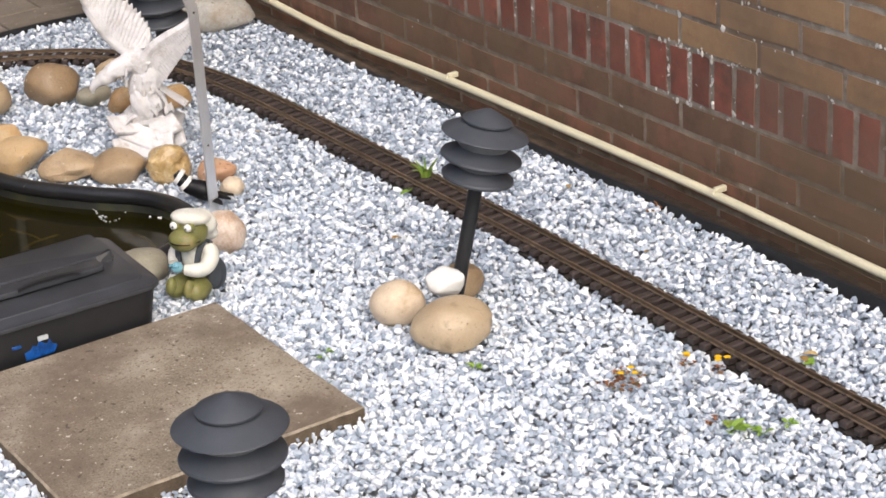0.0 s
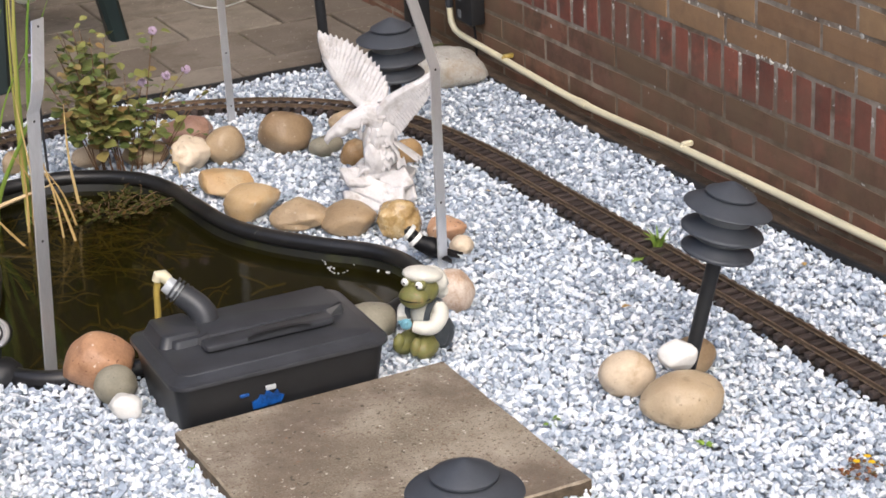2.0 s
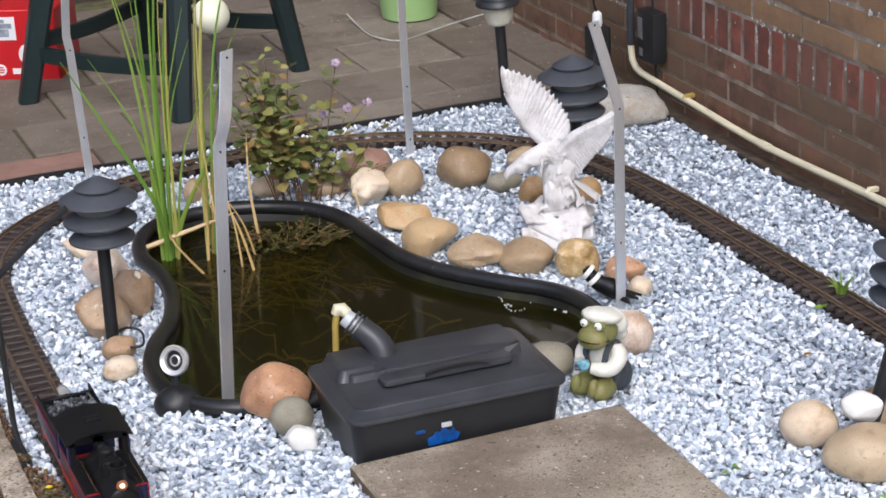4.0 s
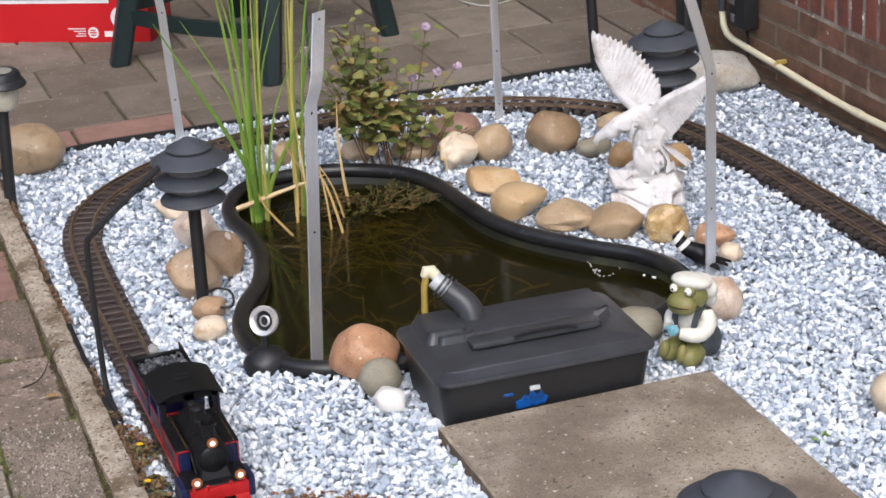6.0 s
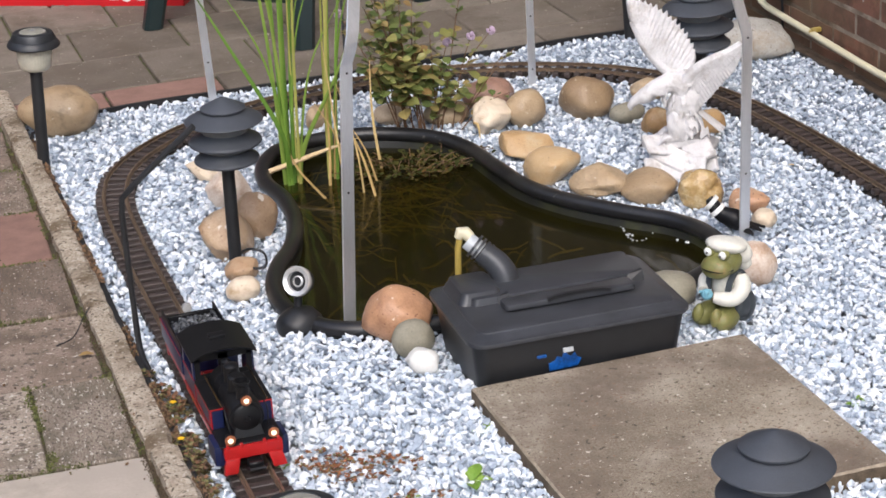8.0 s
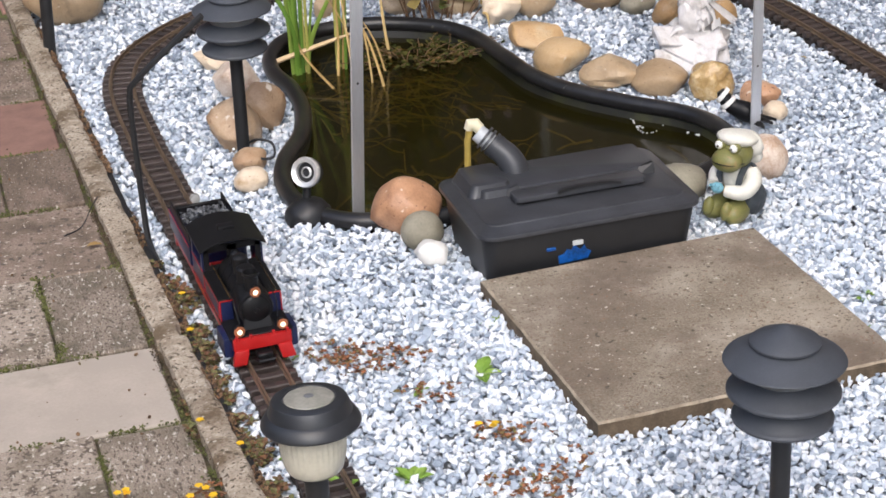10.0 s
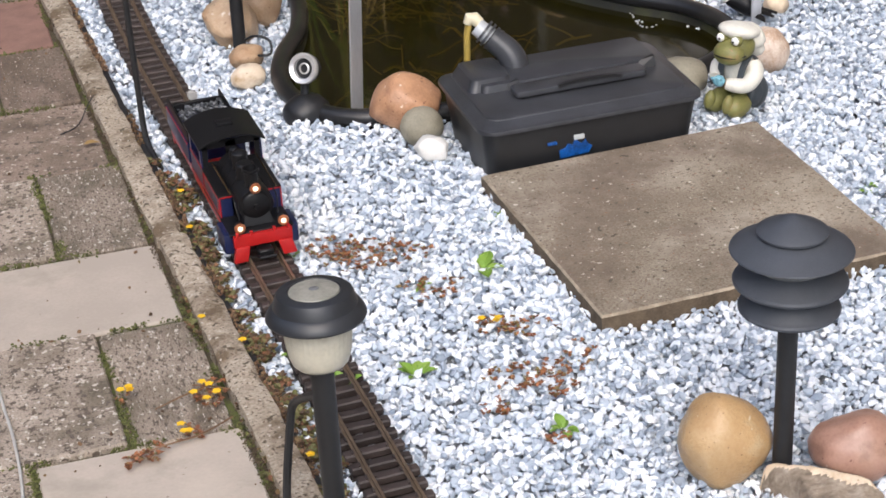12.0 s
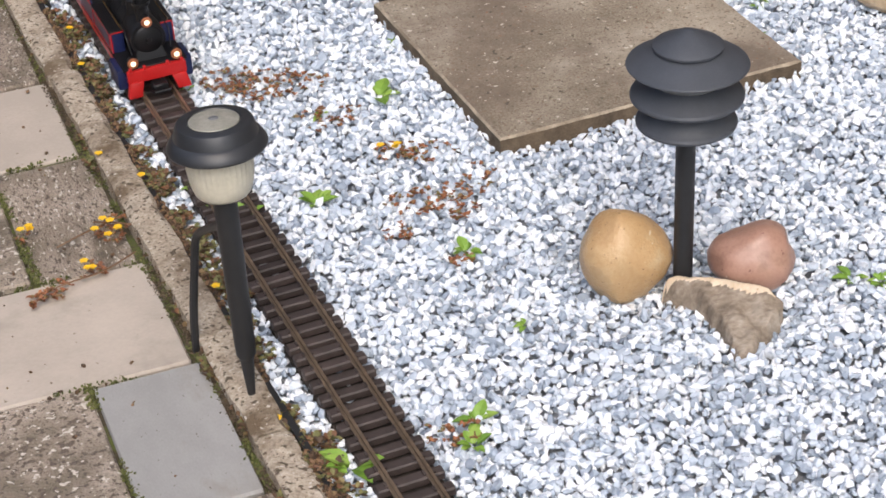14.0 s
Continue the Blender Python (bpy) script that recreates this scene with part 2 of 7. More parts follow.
EDGING = mat("black_border_edging", two((0.016, 0.016, 0.017)), rough=0.6, scale=20, fine=300, bump=0.2)
PIPE = mat("cream_pvc_conduit", two((0.72, 0.66, 0.47), 0.9, 1.06), rough=0.35, scale=9, fine=200, bump=0.05, dirt=(0.5, 0.4, 0.22), dirt_scale=10, dirt_at=0.7)
ALU = mat("dull_aluminium_strip", two((0.78, 0.79, 0.81), 0.85, 1.10), rough=0.32, metal=0.65, scale=9, fine=300, bump=0.08, stretch=(1, 1, 0.2))


# ---- mesh helpers ----
def mesh_from(name, verts, faces, material, smooth=False):
    me = bpy.data.meshes.new(name)
    me.from_pydata([tuple(v) for v in verts], [], faces)
    me.materials.append(material)
    if smooth:
        me.polygons.foreach_set("use_smooth", [True] * len(me.polygons))
    me.update()
    return me


def bm_done(bm, name, materials, smooth=True, sharp=40):
    me = bpy.data.meshes.new(name)
    bmesh.ops.recalc_face_normals(bm, faces=bm.faces)
    if smooth:
        for e in bm.edges:
            if len(e.link_faces) == 2 and e.calc_face_angle(0) > radians(sharp):
                e.smooth = False
        for f in bm.faces:
            f.smooth = True
    bm.to_mesh(me)
    bm.free()
    for m in materials if isinstance(materials, (list, tuple)) else [materials]:
        me.materials.append(m)
    return me


def part(name, bm, material, parent=None, label="", smooth=True, sharp=40, at=None):
    ob = new(name, bm_done(bm, name, material, smooth, sharp))
    if parent:
        ob.parent = parent
    if at is not None:
        ob.matrix_basis = at
    if label:
        ob["label"] = label
    return ob


def empty(name, m, label, category, group="", kind=""):
    ob = new(name)
    ob.empty_display_size = 0.02
    ob.matrix_basis = m
    return tagged(ob, label, category, group, kind)


def add_box(bm, x0, x1, y0, y1, z0, z1, bevel=0.0, segs=2, mi=0):
    t = bmesh.new()
    bmesh.ops.create_cube(t, size=1)
    for v in t.verts:
        v.co = Vector((x0 + (v.co.x + 0.5) * (x1 - x0), y0 + (v.co.y + 0.5) * (y1 - y0), z0 + (v.co.z + 0.5) * (z1 - z0)))
    if bevel:
        bmesh.ops.bevel(t, geom=t.edges[:], offset=bevel, segments=segs, profile=0.6, affect="EDGES")
    return join(bm, t, mi)


def join(bm, t, mi=0, m=None):
    """Adds the temporary bmesh t to bm."""
    if m is not None:
        bmesh.ops.transform(t, matrix=m, verts=t.verts)
    for f in t.faces:
        f.material_index = mi
    tmp = bpy.data.meshes.new("tmp")
    t.to_mesh(tmp)
    t.free()
    bm.from_mesh(tmp)
    bpy.data.meshes.remove(tmp)
    return bm


def add_lathe(bm, profile, segs=28, m=None, mi=0, cap=True):
    """A turned body about z from (radius, height) pairs."""
    t = bmesh.new()
    rings = []
    for r, z in profile:
        if r < 1e-6:
            rings.append([t.verts.new((0, 0, z))])
        else:
            rings.append([t.verts.new((r * math.cos(2 * math.pi * k / segs), r * math.sin(2 * math.pi * k / segs), z)) for k in range(segs)])
    for a, b in zip(rings, rings[1:]):
        for k in range(segs):
            q = [a[k % len(a)], a[(k + 1) % len(a)], b[(k + 1) % len(b)], b[k % len(b)]]
            u = []
            for v in q:
                if v not in u:
                    u.append(v)
            if len(u) > 2:
                t.faces.new(u)
    if cap:
        for ring in (rings[0], rings[-1]):
            if len(ring) > 2:
                t.faces.new(ring)
    return join(bm, t, mi, m)


def spline(points, n, closed=False):
    """n points along a smooth curve through the given ones, evenly spaced."""
    P = [Vector(p) for p in points]
    k, out = len(P), []
    spans = k if closed else k - 1
    for i in range(spans):
        p0, p1, p2, p3 = (P[(i + d) % k] if closed else P[min(max(i + d, 0), k - 1)] for d in (-1, 0, 1, 2))
        for s in range(24):
            t = s / 24
            out.append(0.5 * (2 * p1 + (p2 - p0) * t + (2 * p0 - 5 * p1 + 4 * p2 - p3) * t * t + (3 * p1 - p0 - 3 * p2 + p3) * t ** 3))
    out.append(P[0] if closed else P[-1])
    d = [0.0]
    for a, b in zip(out, out[1:]):
        d.append(d[-1] + (b - a).length)
    res, j = [], 0
    for i in range(n):
        s = d[-1] * i / (n if closed else n - 1)
        while j < len(d) - 2 and d[j + 1] < s:
            j += 1
        f = (s - d[j]) / max(d[j + 1] - d[j], 1e-9)
        res.append(out[j].lerp(out[j + 1], min(f, 1)))
    return res


def add_tube(bm, pts, radius, segs=8, closed=False, mi=0, cap=True, section=None):
    """A tube along points; radius a number or one per point; section: its outline as (side, up) pairs instead of a circle."""
    pts = [Vector(p) for p in pts]
    n = len(pts)
    rad = radius if isinstance(radius, (list, tuple)) else [radius] * n
    sec = section or [(math.cos(2 * math.pi * k / segs), math.sin(2 * math.pi * k / segs)) for k in range(segs)]
    t = bmesh.new()
    rings, side = [], None
    for i, p in enumerate(pts):
        a, b = (pts[(i - 1) % n], pts[(i + 1) % n]) if closed else (pts[max(i - 1, 0)], pts[min(i + 1, n - 1)])
        d = (b - a).normalized()
        if side is None:
            ref = Vector((0, 0, 1)) if abs(d.z) < 0.9 else Vector((0, 1, 0))
            side = d.cross(ref).normalized()
        side = (side - d * side.dot(d)).normalized()
        up = side.cross(d)
        rings.append([t.verts.new(p + (side * s + up * u) * rad[i]) for s, u in sec])
    k = len(sec)
    for i in range(n if closed else n - 1):
        a, b = rings[i], rings[(i + 1) % n]
        for j in range(k):
            t.faces.new((a[j], a[(j + 1) % k], b[(j + 1) % k], b[j]))
    if cap and not closed:
        t.faces.new(rings[0])
        t.faces.new(rings[-1])
    return join(bm, t, mi)


def inside(x, y, poly):
    hit = False
    for (xa, ya), (xb, yb) in zip(poly, poly[1:] + poly[:1]):
        if (ya > y) != (yb > y) and x < (xb - xa) * (y - ya) / (yb - ya) + xa:
            hit = not hit
    return hit


# ---- plan ----
WALL_X = 1.89
KERB_X0, KERB_X1 = -0.086, -0.042
BED_X1 = 1.825
BED_Y0, BED_Y1 = 0.6, 4.665
POND = [(0.475, 4.185), (0.41, 4.10), (0.385, 3.99), (0.395, 3.87), (0.385, 3.75), (0.345, 3.62), (0.29, 3.52), (0.258, 3.42), (0.258, 3.32),
        (0.31, 3.215), (0.42, 3.165), (0.60, 3.135), (0.80, 3.120), (0.97, 3.130), (1.080, 3.215), (1.102, 3.315), (1.075, 3.41), (1.0, 3.50), (0.925, 3.61),
        (0.875, 3.73), (0.862, 3.86), (0.85, 3.99), (0.80, 4.10), (0.70, 4.175), (0.58, 4.205)]
RIM = [tuple(p[:2]) for p in spline([(x, y, 0) for x, y in POND], 160, True)]
TRACK = [(0.052, 0.7), (0.052, 1.6), (0.052, 2.6), (0.051, 3.4), (0.053, 3.75), (0.072, 4.05), (0.145, 4.24), (0.31, 4.405), (0.52, 4.50), (0.75, 4.55), (0.92, 4.552),
         (1.12, 4.495), (1.30, 4.39), (1.42, 4.26), (1.495, 4.08), (1.528, 3.85), (1.54, 3.5), (1.545, 2.6), (1.535, 1.9), (1.53, 1.2), (1.53, 0.7)]

# ---- ground and borders ----
def sheet(name, x0, x1, y0, y1, z, material, nx, ny, amp, hole=None, depth=0.0):
    vs, fs = [], []
    for j in range(ny + 1):
        for i in range(nx + 1):
            x, y = x0 + (x1 - x0) * i / nx, y0 + (y1 - y0) * j / ny
            dz = depth if hole and inside(x, y, hole) else 0.0
            vs.append((x, y, z + dz + amp * noise.noise((x * 9, y * 9, 0.3))))
    for j in range(ny):
        for i in range(nx):
            a = j * (nx + 1) + i
            fs.append((a, a + 1, a + nx + 2, a + nx + 1))
    return new(name, mesh_from(name, vs, fs, material, True))


ground = tagged(sheet("ground", -60, 60, -60, 60, -0.30, SOIL, 24, 24, 0.0), "bare earth under the garden and the yard", "ground", kind="structure")
bed = tagged(sheet("gravel_bed", KERB_X1 - 0.002, WALL_X, BED_Y0, BED_Y1, -0.016, BED, 150, 300, 0.003, RIM, -0.22), "grit bed under the white marble chips", "garden bed", kind="structure")

ICO = bmesh.new()
bmesh.ops.create_icosphere(ICO, subdivisions=1, radius=1)
ICO_V = np.array([v.co[:] for v in ICO.verts])
ICO_F = np.array([[v.index for v in f.verts] for f in ICO.faces])
ICO.free()


def chips(name, places, sizes, material, seed):
    """One mesh of many broken stone chips at places (n x 3)."""
    rng = np.random.default_rng(seed)
    n = len(places)
    forms = []
    for _ in range(32):
        v = ICO_V * rng.uniform(0.85, 1.3, (12, 1))
        for _ in range(5):
            nrm = rng.normal(size=3)
            nrm /= np.linalg.norm(nrm)
            v = v - np.outer(np.maximum(v @ nrm - rng.uniform(0.45, 0.75), 0), nrm)
        forms.append(v)
    shape = np.stack(forms)[rng.integers(0, 32, n)]
    shape = shape * (rng.uniform(0.6, 1.2, (n, 1, 3)) * np.array([1.2, 0.95, 0.75]))
    q = rng.normal(size=(n, 4)) * np.array([1.6, 0.55, 0.55, 1.6])
    q /= np.linalg.norm(q, axis=1)[:, None]
    w, x, y, z = q.T
    R = np.stack([np.stack([1 - 2 * (y * y + z * z), 2 * (x * y - z * w), 2 * (x * z + y * w)], -1), np.stack([2 * (x * y + z * w), 1 - 2 * (x * x + z * z), 2 * (y * z - x * w)], -1),
                  np.stack([2 * (x * z - y * w), 2 * (y * z + x * w), 1 - 2 * (x * x + y * y)], -1)], 1)
    V = (np.einsum("nij,nkj->nki", R, shape) * sizes[:, None, None] + places[:, None, :]).reshape(-1, 3)
    F = (ICO_F[None] + 12 * np.arange(n)[:, None, None]).reshape(-1, 3)
    me = bpy.data.meshes.new(name)
    me.vertices.add(len(V))
    me.vertices.foreach_set("co", V.ravel())
    me.loops.add(F.size)
    me.loops.foreach_set("vertex_index", F.ravel().astype(np.int32))
    me.polygons.add(len(F))
    me.polygons.foreach_set("loop_start", np.arange(0, F.size, 3, dtype=np.int32))
    me.polygons.foreach_set("loop_total", np.full(len(F), 3, dtype=np.int32))
    me.polygons.foreach_set("use_smooth", np.zeros(len(F), dtype=bool))
    me.update(calc_edges=True)
    me.materials.append(material)
    return new(name, me)


TRACK_LINE = np.array([p[:2] for p in spline([(x, y, 0) for x, y in TRACK], 500)])


def gravel():
    rng = np.random.default_rng(5)
    pit = 0.0083
    gx, gy = np.meshgrid(np.arange(KERB_X1 + 0.012, BED_X1 - 0.004, pit), np.arange(1.35, BED_Y1 - 0.004, pit))
    P = np.stack([gx.ravel(), gy.ravel()], 1) + rng.uniform(-0.45, 0.45, (gx.size, 2)) * pit
    far = np.stack(np.meshgrid(np.arange(KERB_X1 + 0.01, BED_X1 - 0.01, 0.02), np.arange(BED_Y0 + 0.01, 1.35, 0.02)), -1).reshape(-1, 2)
    P = np.concatenate([P, far + rng.uniform(-0.008, 0.008, far.shape)])
    d = np.full(len(P), 9.0)
    for a in range(0, len(P), 4000):
        d[a:a + 4000] = np.sqrt(((P[a:a + 4000, None] - TRACK_LINE[None]) ** 2).sum(-1)).min(1)
    keep = (d > 0.041) | (rng.random(len(P)) < 0.12)
    keep &= ~((P[:, 0] > 0.45) & (P[:, 0] < 0.93) & (P[:, 1] > 2.355) & (P[:, 1] < 2.84))
    keep &= ~((P[:, 0] > 0.465) & (P[:, 0] < 0.835) & (P[:, 1] > 2.83) & (P[:, 1] < 2.87))
    rim = np.array(RIM)
    cx, cy = rim.mean(0)
    grown = [(cx + (x - cx) * 1.03, cy + (y - cy) * 1.03) for x, y in RIM]
    near = (P[:, 0] > 0.2) & (P[:, 0] < 1.15) & (P[:, 1] > 3.05) & (P[:, 1] < 4.3)
    keep[near] &= np.array([not inside(x, y, grown) for x, y in P[near]])
    P, d = P[keep], d[keep]
    n = len(P)
    size = rng.uniform(0.0046, 0.0090, n) * np.where(P[:, 1] < 1.35, 1.7, 1)
    hump = np.array([noise.noise((x * 3.0, y * 3.0, 2.0)) for x, y in P]) * 0.006
    z = rng.uniform(-0.010, 0.005, n) + hump - np.where(d < 0.043, 0.006, 0)
    sl = np.maximum(np.abs(P[:, 0] - 0.6885), np.abs(P[:, 1] - 2.594)) - 0.2475
    z += np.where(sl < 0.10, 0.012 * (1 - np.clip(sl, 0, 0.10) / 0.10) ** 1.6, 0)
    low = (rng.random(n) < 0.34) | (sl < 0.07)
    Q = np.column_stack([P[low] + rng.uniform(-0.006, 0.006, (low.sum(), 2)), z[low] - rng.uniform(0.008, 0.013, low.sum())])
    P3, S = np.concatenate([np.column_stack([P, z]), Q]), np.concatenate([size, size[low]])
    # their share grows toward wall and back, painting the dimmer light there
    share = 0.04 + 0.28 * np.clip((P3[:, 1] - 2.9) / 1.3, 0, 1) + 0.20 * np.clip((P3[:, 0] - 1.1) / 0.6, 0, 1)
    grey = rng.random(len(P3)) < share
    tagged(chips("gravel", P3[~grey], S[~grey], GRAVEL, 8), "white and blue-grey crushed marble chips filling the bed", "gravel", kind="stuff")
    tagged(chips("gravel", P3[grey], S[grey], GRAVEL_GREY, 18), "darker blue-grey chips standing in for shade toward wall and far end", "gravel", kind="stuff")


gravel()


# ---- railway ----
def track_section(label, line):
    """Rails and sleepers along a run of points."""
    root = empty("railway_track", pose(line[0].x, line[0].y, 0), label, "model railway track", "model railway tracks")
    inv = Matrix.Translation((-line[0].x, -line[0].y, 0))
    n = len(line)
    dirs = [(line[min(i + 1, n - 1)] - line[max(i - 1, 0)]).normalized() for i in range(n)]
    for s in (-1, 1):
        bm = bmesh.new()
        pts = [inv @ (p + Vector((d.y, -d.x, 0)) * 0.0235 * s + Vector((0, 0, 0.0145))) for p, d in zip(line, dirs)]
        add_tube(bm, pts, 1.0, section=[(-0.0042, -0.0045), (0.0042, -0.0045), (0.0042, -0.0032), (0.0012, -0.002), (0.0012, 0.001), (0.0019, 0.0018), (0.0019, 0.0042), (-0.0019, 0.0042),
                                        (-0.0019, 0.0018), (-0.0012, 0.001), (-0.0012, -0.002), (-0.0042, -0.0032)])
        part("rail", bm, RAIL, root, "tarnished brass rail", smooth=False)
    length = sum((b - a).length for a, b in zip(line, line[1:]))
    count = int(length / 0.0302)
    for p, i in ((line[int((k + 0.5) / count * (n - 1))], int((k + 0.5) / count * (n - 1))) for k in range(count)):
        ob = new("sleeper", SLEEPER_MESH)
        ob.parent = root
        ob.matrix_basis = Matrix.Translation(inv @ p) @ pose(0, 0, 0.005, 0, 0, math.degrees(math.atan2(dirs[i].y, dirs[i].x)) + random.uniform(-0.6, 0.6))
    return root


bm = bmesh.new()
add_box(bm, -0.0078, 0.0078, -0.0415, 0.0415, -0.006, 0.0058, 0.0018, 1)
for s in (-1, 1):
    for e in (-1, 1):
        add_box(bm, -0.0045, 0.0045, 0.0235 * s + e * 0.0055 - 0.0016, 0.0235 * s + e * 0.0055 + 0.0016, 0.005, 0.0078)
SLEEPER_MESH = bm_done(bm, "sleeper", SLEEPER, smooth=False)
line = spline([(x, y, 0.004) for x, y in TRACK], 1400)
cut = [i for i, p in enumerate(line) if p.y > 3.72]
# dark ribbon: dirt, plus shade between the sleepers put into its colour
bm = bmesh.new()
add_tube(bm, [p + Vector((0, 0, -0.0065)) for p in line[::7]], 1.0, section=[(-0.038, -0.012), (0.038, -0.012), (0.040, 0.0), (-0.040, 0.0)])
tagged(part("track_bed", bm, TRACK_DARK, smooth=False), "dark strip of dirt and painted shade under the model railway track", "track bed", kind="structure")
track_section("straight model railway track beside the concrete kerb", line[:cut[0] + 1])
track_section("curved model railway track round the pond's far end", line[cut[0]:cut[-1] + 1])
track_section("straight model railway track along the brick wall", line[cut[-1]:])


# ---- paving ----
T = 0.2835
yard = tagged(sheet("paving", -3.0, KERB_X0 + 0.012, -2.2, 6.4, -0.0085, SOIL, 60, 170, 0.003), "grey paving slabs with mossy joints", "paving", kind="structure")
joint_soil = sheet("joint_soil", KERB_X0 + 0.012, WALL_X + 1.6, BED_Y1 + 0.012, 6.4, -0.0085, SOIL, 60, 40, 0.003)
joint_soil.parent = yard
row_y = 0.385
ROW_EDGE = {6: 2.083, 7: 2.335, 8: 2.650, 9: 2.905, 10: 3.212}
SKEW = -0.075


def row_edge(k):
    """Where the joint before row k of the paving meets the kerb."""
    return ROW_EDGE.get(k, row_y + T * k)



# ---- kerb and edging ----
kerb = empty("kerb", pose(0, 0, 0), "weathered concrete kerb between paving and gravel", "kerb", kind="structure")
kb = bmesh.new()
t = bmesh.new()
bmesh.ops.create_grid(t, x_segments=6, y_segments=90, size=0.5)
for v in t.verts:
    v.co.x, v.co.y = v.co.x * (KERB_X1 - KERB_X0), v.co.y * 0.995
ext = bmesh.ops.extrude_face_region(t, geom=t.faces[:])
for v in ext["geom"]:
    if isinstance(v, bmesh.types.BMVert):
        v.co.z += 0.10
rk = random.Random(9)
for v in t.verts:
    k = noise.noise(v.co * 30) * 0.003
    v.co += Vector((k, 0, noise.noise(v.co * 23) * 0.005 - (0.002 + 0.010 * max(0, noise.noise(v.co * 14 + Vector((4, 0, 0)))) if abs(v.co.x) > 0.02 and v.co.z > 0.05 else 0)))
join(kb, t)
KERB_MESH = bm_done(kb, "kerb_stone", KERB, sharp=32)
for k in range(7):
    ob = new("kerb_stone", KERB_MESH)
    ob.parent = kerb
    ob.matrix_basis = pose((KERB_X0 + KERB_X1) / 2 + rk.uniform(-0.002, 0.002), -1.62 + k * 1.0, -0.078 + rk.uniform(-0.003, 0.003), 0, 0, rk.uniform(-0.15, 0.15))

edge = empty("border_edging", pose(0, 0, 0), "black plastic border strip round the gravel", "edging", kind="structure")
for pts in ([(BED_X1 + 0.004, BED_Y0 - 0.1), (BED_X1 + 0.006, 2.4), (BED_X1, 3.4), (BED_X1 + 0.005, 4.6)],
            [(BED_X1, 4.70), (1.5, 4.665), (1.1, 4.675), (0.6, 4.672), (0.2, 4.672), (0.0, 4.60), (-0.04, 4.5)],
            [(KERB_X1 + 0.008, 4.5), (KERB_X1 + 0.006, 3.2), (KERB_X1 + 0.008, 2.0), (KERB_X1 + 0.007, 0.7)]):
    bm = bmesh.new()
    s = spline([(x, y, 0) for x, y in pts], 60)
    s = [p + Vector((noise.noise(p * 6) * 0.004, noise.noise(p * 5 + Vector((3, 0, 0))) * 0.004, noise.noise(p * 4) * 0.004 - (0.014 * max(0, min(1, (p.y - 2.5) / 1.3)) if pts[0][0] > 1 and pts[0][1] < 1 else 0))) for p in s]
    h = 0.010 if pts[0][1] > 4.6 else 0.020 if pts[0][0] > 1 else 0.012
    add_tube(bm, s, 1.0, section=[(-0.004, -0.07), (0.004, -0.07), (0.0045, h), (-0.0045, h)])
    part("edging_strip", bm, EDGING, edge, smooth=False)

tagged(sheet("soil", KERB_X1 - 0.004, KERB_X1 + 0.019, BED_Y0, BED_Y1, -0.007, WALL_SOIL, 6, 260, 0.006), "dark crumbly soil between kerb and gravel", "soil", kind="structure")
tagged(sheet("soil", BED_X1 + 0.006, WALL_X + 0.01, BED_Y0, BED_Y1, -0.006, WALL_SOIL, 6, 200, 0.008), "bare brown soil at the foot of the wall", "soil", kind="structure")

# ---- wall ----
wall = empty("wall_east", pose(WALL_X, 0, 0), "old brick house wall with an upright course", "wall", kind="structure")
bm = bmesh.new()
# the height above the bricks is unseen, added to block sky
add_box(bm, 0.0024, 0.22, -2.2, 6.4, 0.2, 5.5)
part("mortar", bm, MORTAR, wall, "grey weathered mortar")
bm = bmesh.new()
add_box(bm, 0.0024, 0.22, -2.2, 6.4, -0.3, 0.2)
part("mortar", bm, MORTAR_LOW, wall, "brown-stained mortar of the lowest courses")

# ---- materials of the things ----
ROCK_TAN = mat("smooth_tan_cobble", [(0.2, (0.24, 0.155, 0.085)), (0.5, (0.41, 0.295, 0.178)), (0.8, (0.52, 0.41, 0.275))], rough=0.42, scale=16, fine=220, bump=0.6, depth=0.006, rand=0.45, dirt=(0.22, 0.16, 0.10), dirt_scale=22, dirt_at=0.62, speck=[((0.17, 0.115, 0.07), 0.69, 1.4), ((0.55, 0.46, 0.34), 0.70, 0.5)], speck_scale=150)
ROCK_BUFF = mat("buff_veined_cobble", [(0.2, (0.31, 0.20, 0.12)), (0.5, (0.49, 0.345, 0.22)), (0.8, (0.63, 0.50, 0.36))], rough=0.45, scale=15, fine=220, bump=0.7, depth=0.006, rand=0.3, dirt=(0.36, 0.21, 0.11), dirt_scale=14, dirt_at=0.58, speck=[((0.72, 0.64, 0.54), 0.68, 0.25), ((0.24, 0.14, 0.08), 0.68, 0.8)], speck_scale=150)
ROCK_OCHRE = mat("ochre_cobble", [(0.2, (0.32, 0.18, 0.075)), (0.5, (0.48, 0.31, 0.15)), (0.85, (0.60, 0.45, 0.27))], rough=0.36, scale=14, fine=220, bump=0.7, depth=0.006, rand=0.3, dirt=(0.52, 0.42, 0.27), dirt_scale=12, dirt_at=0.6, speck=[((0.22, 0.13, 0.06), 0.69, 1.4), ((0.62, 0.54, 0.40), 0.70, 0.4)], speck_scale=150)
ROCK_ORANGE = mat("orange_sandstone_cobble", [(0.2, (0.30, 0.15, 0.08)), (0.5, (0.52, 0.29, 0.165)), (0.85, (0.62, 0.42, 0.28))], rough=0.45, scale=22, fine=260, bump=0.4, depth=0.003, rand=0.2, dirt=(0.26, 0.13, 0.08), dirt_scale=30, dirt_at=0.62, speck=[((0.20, 0.09, 0.05), 0.66, 0.8), ((0.74, 0.62, 0.50), 0.68, 0.35)], speck_scale=150)
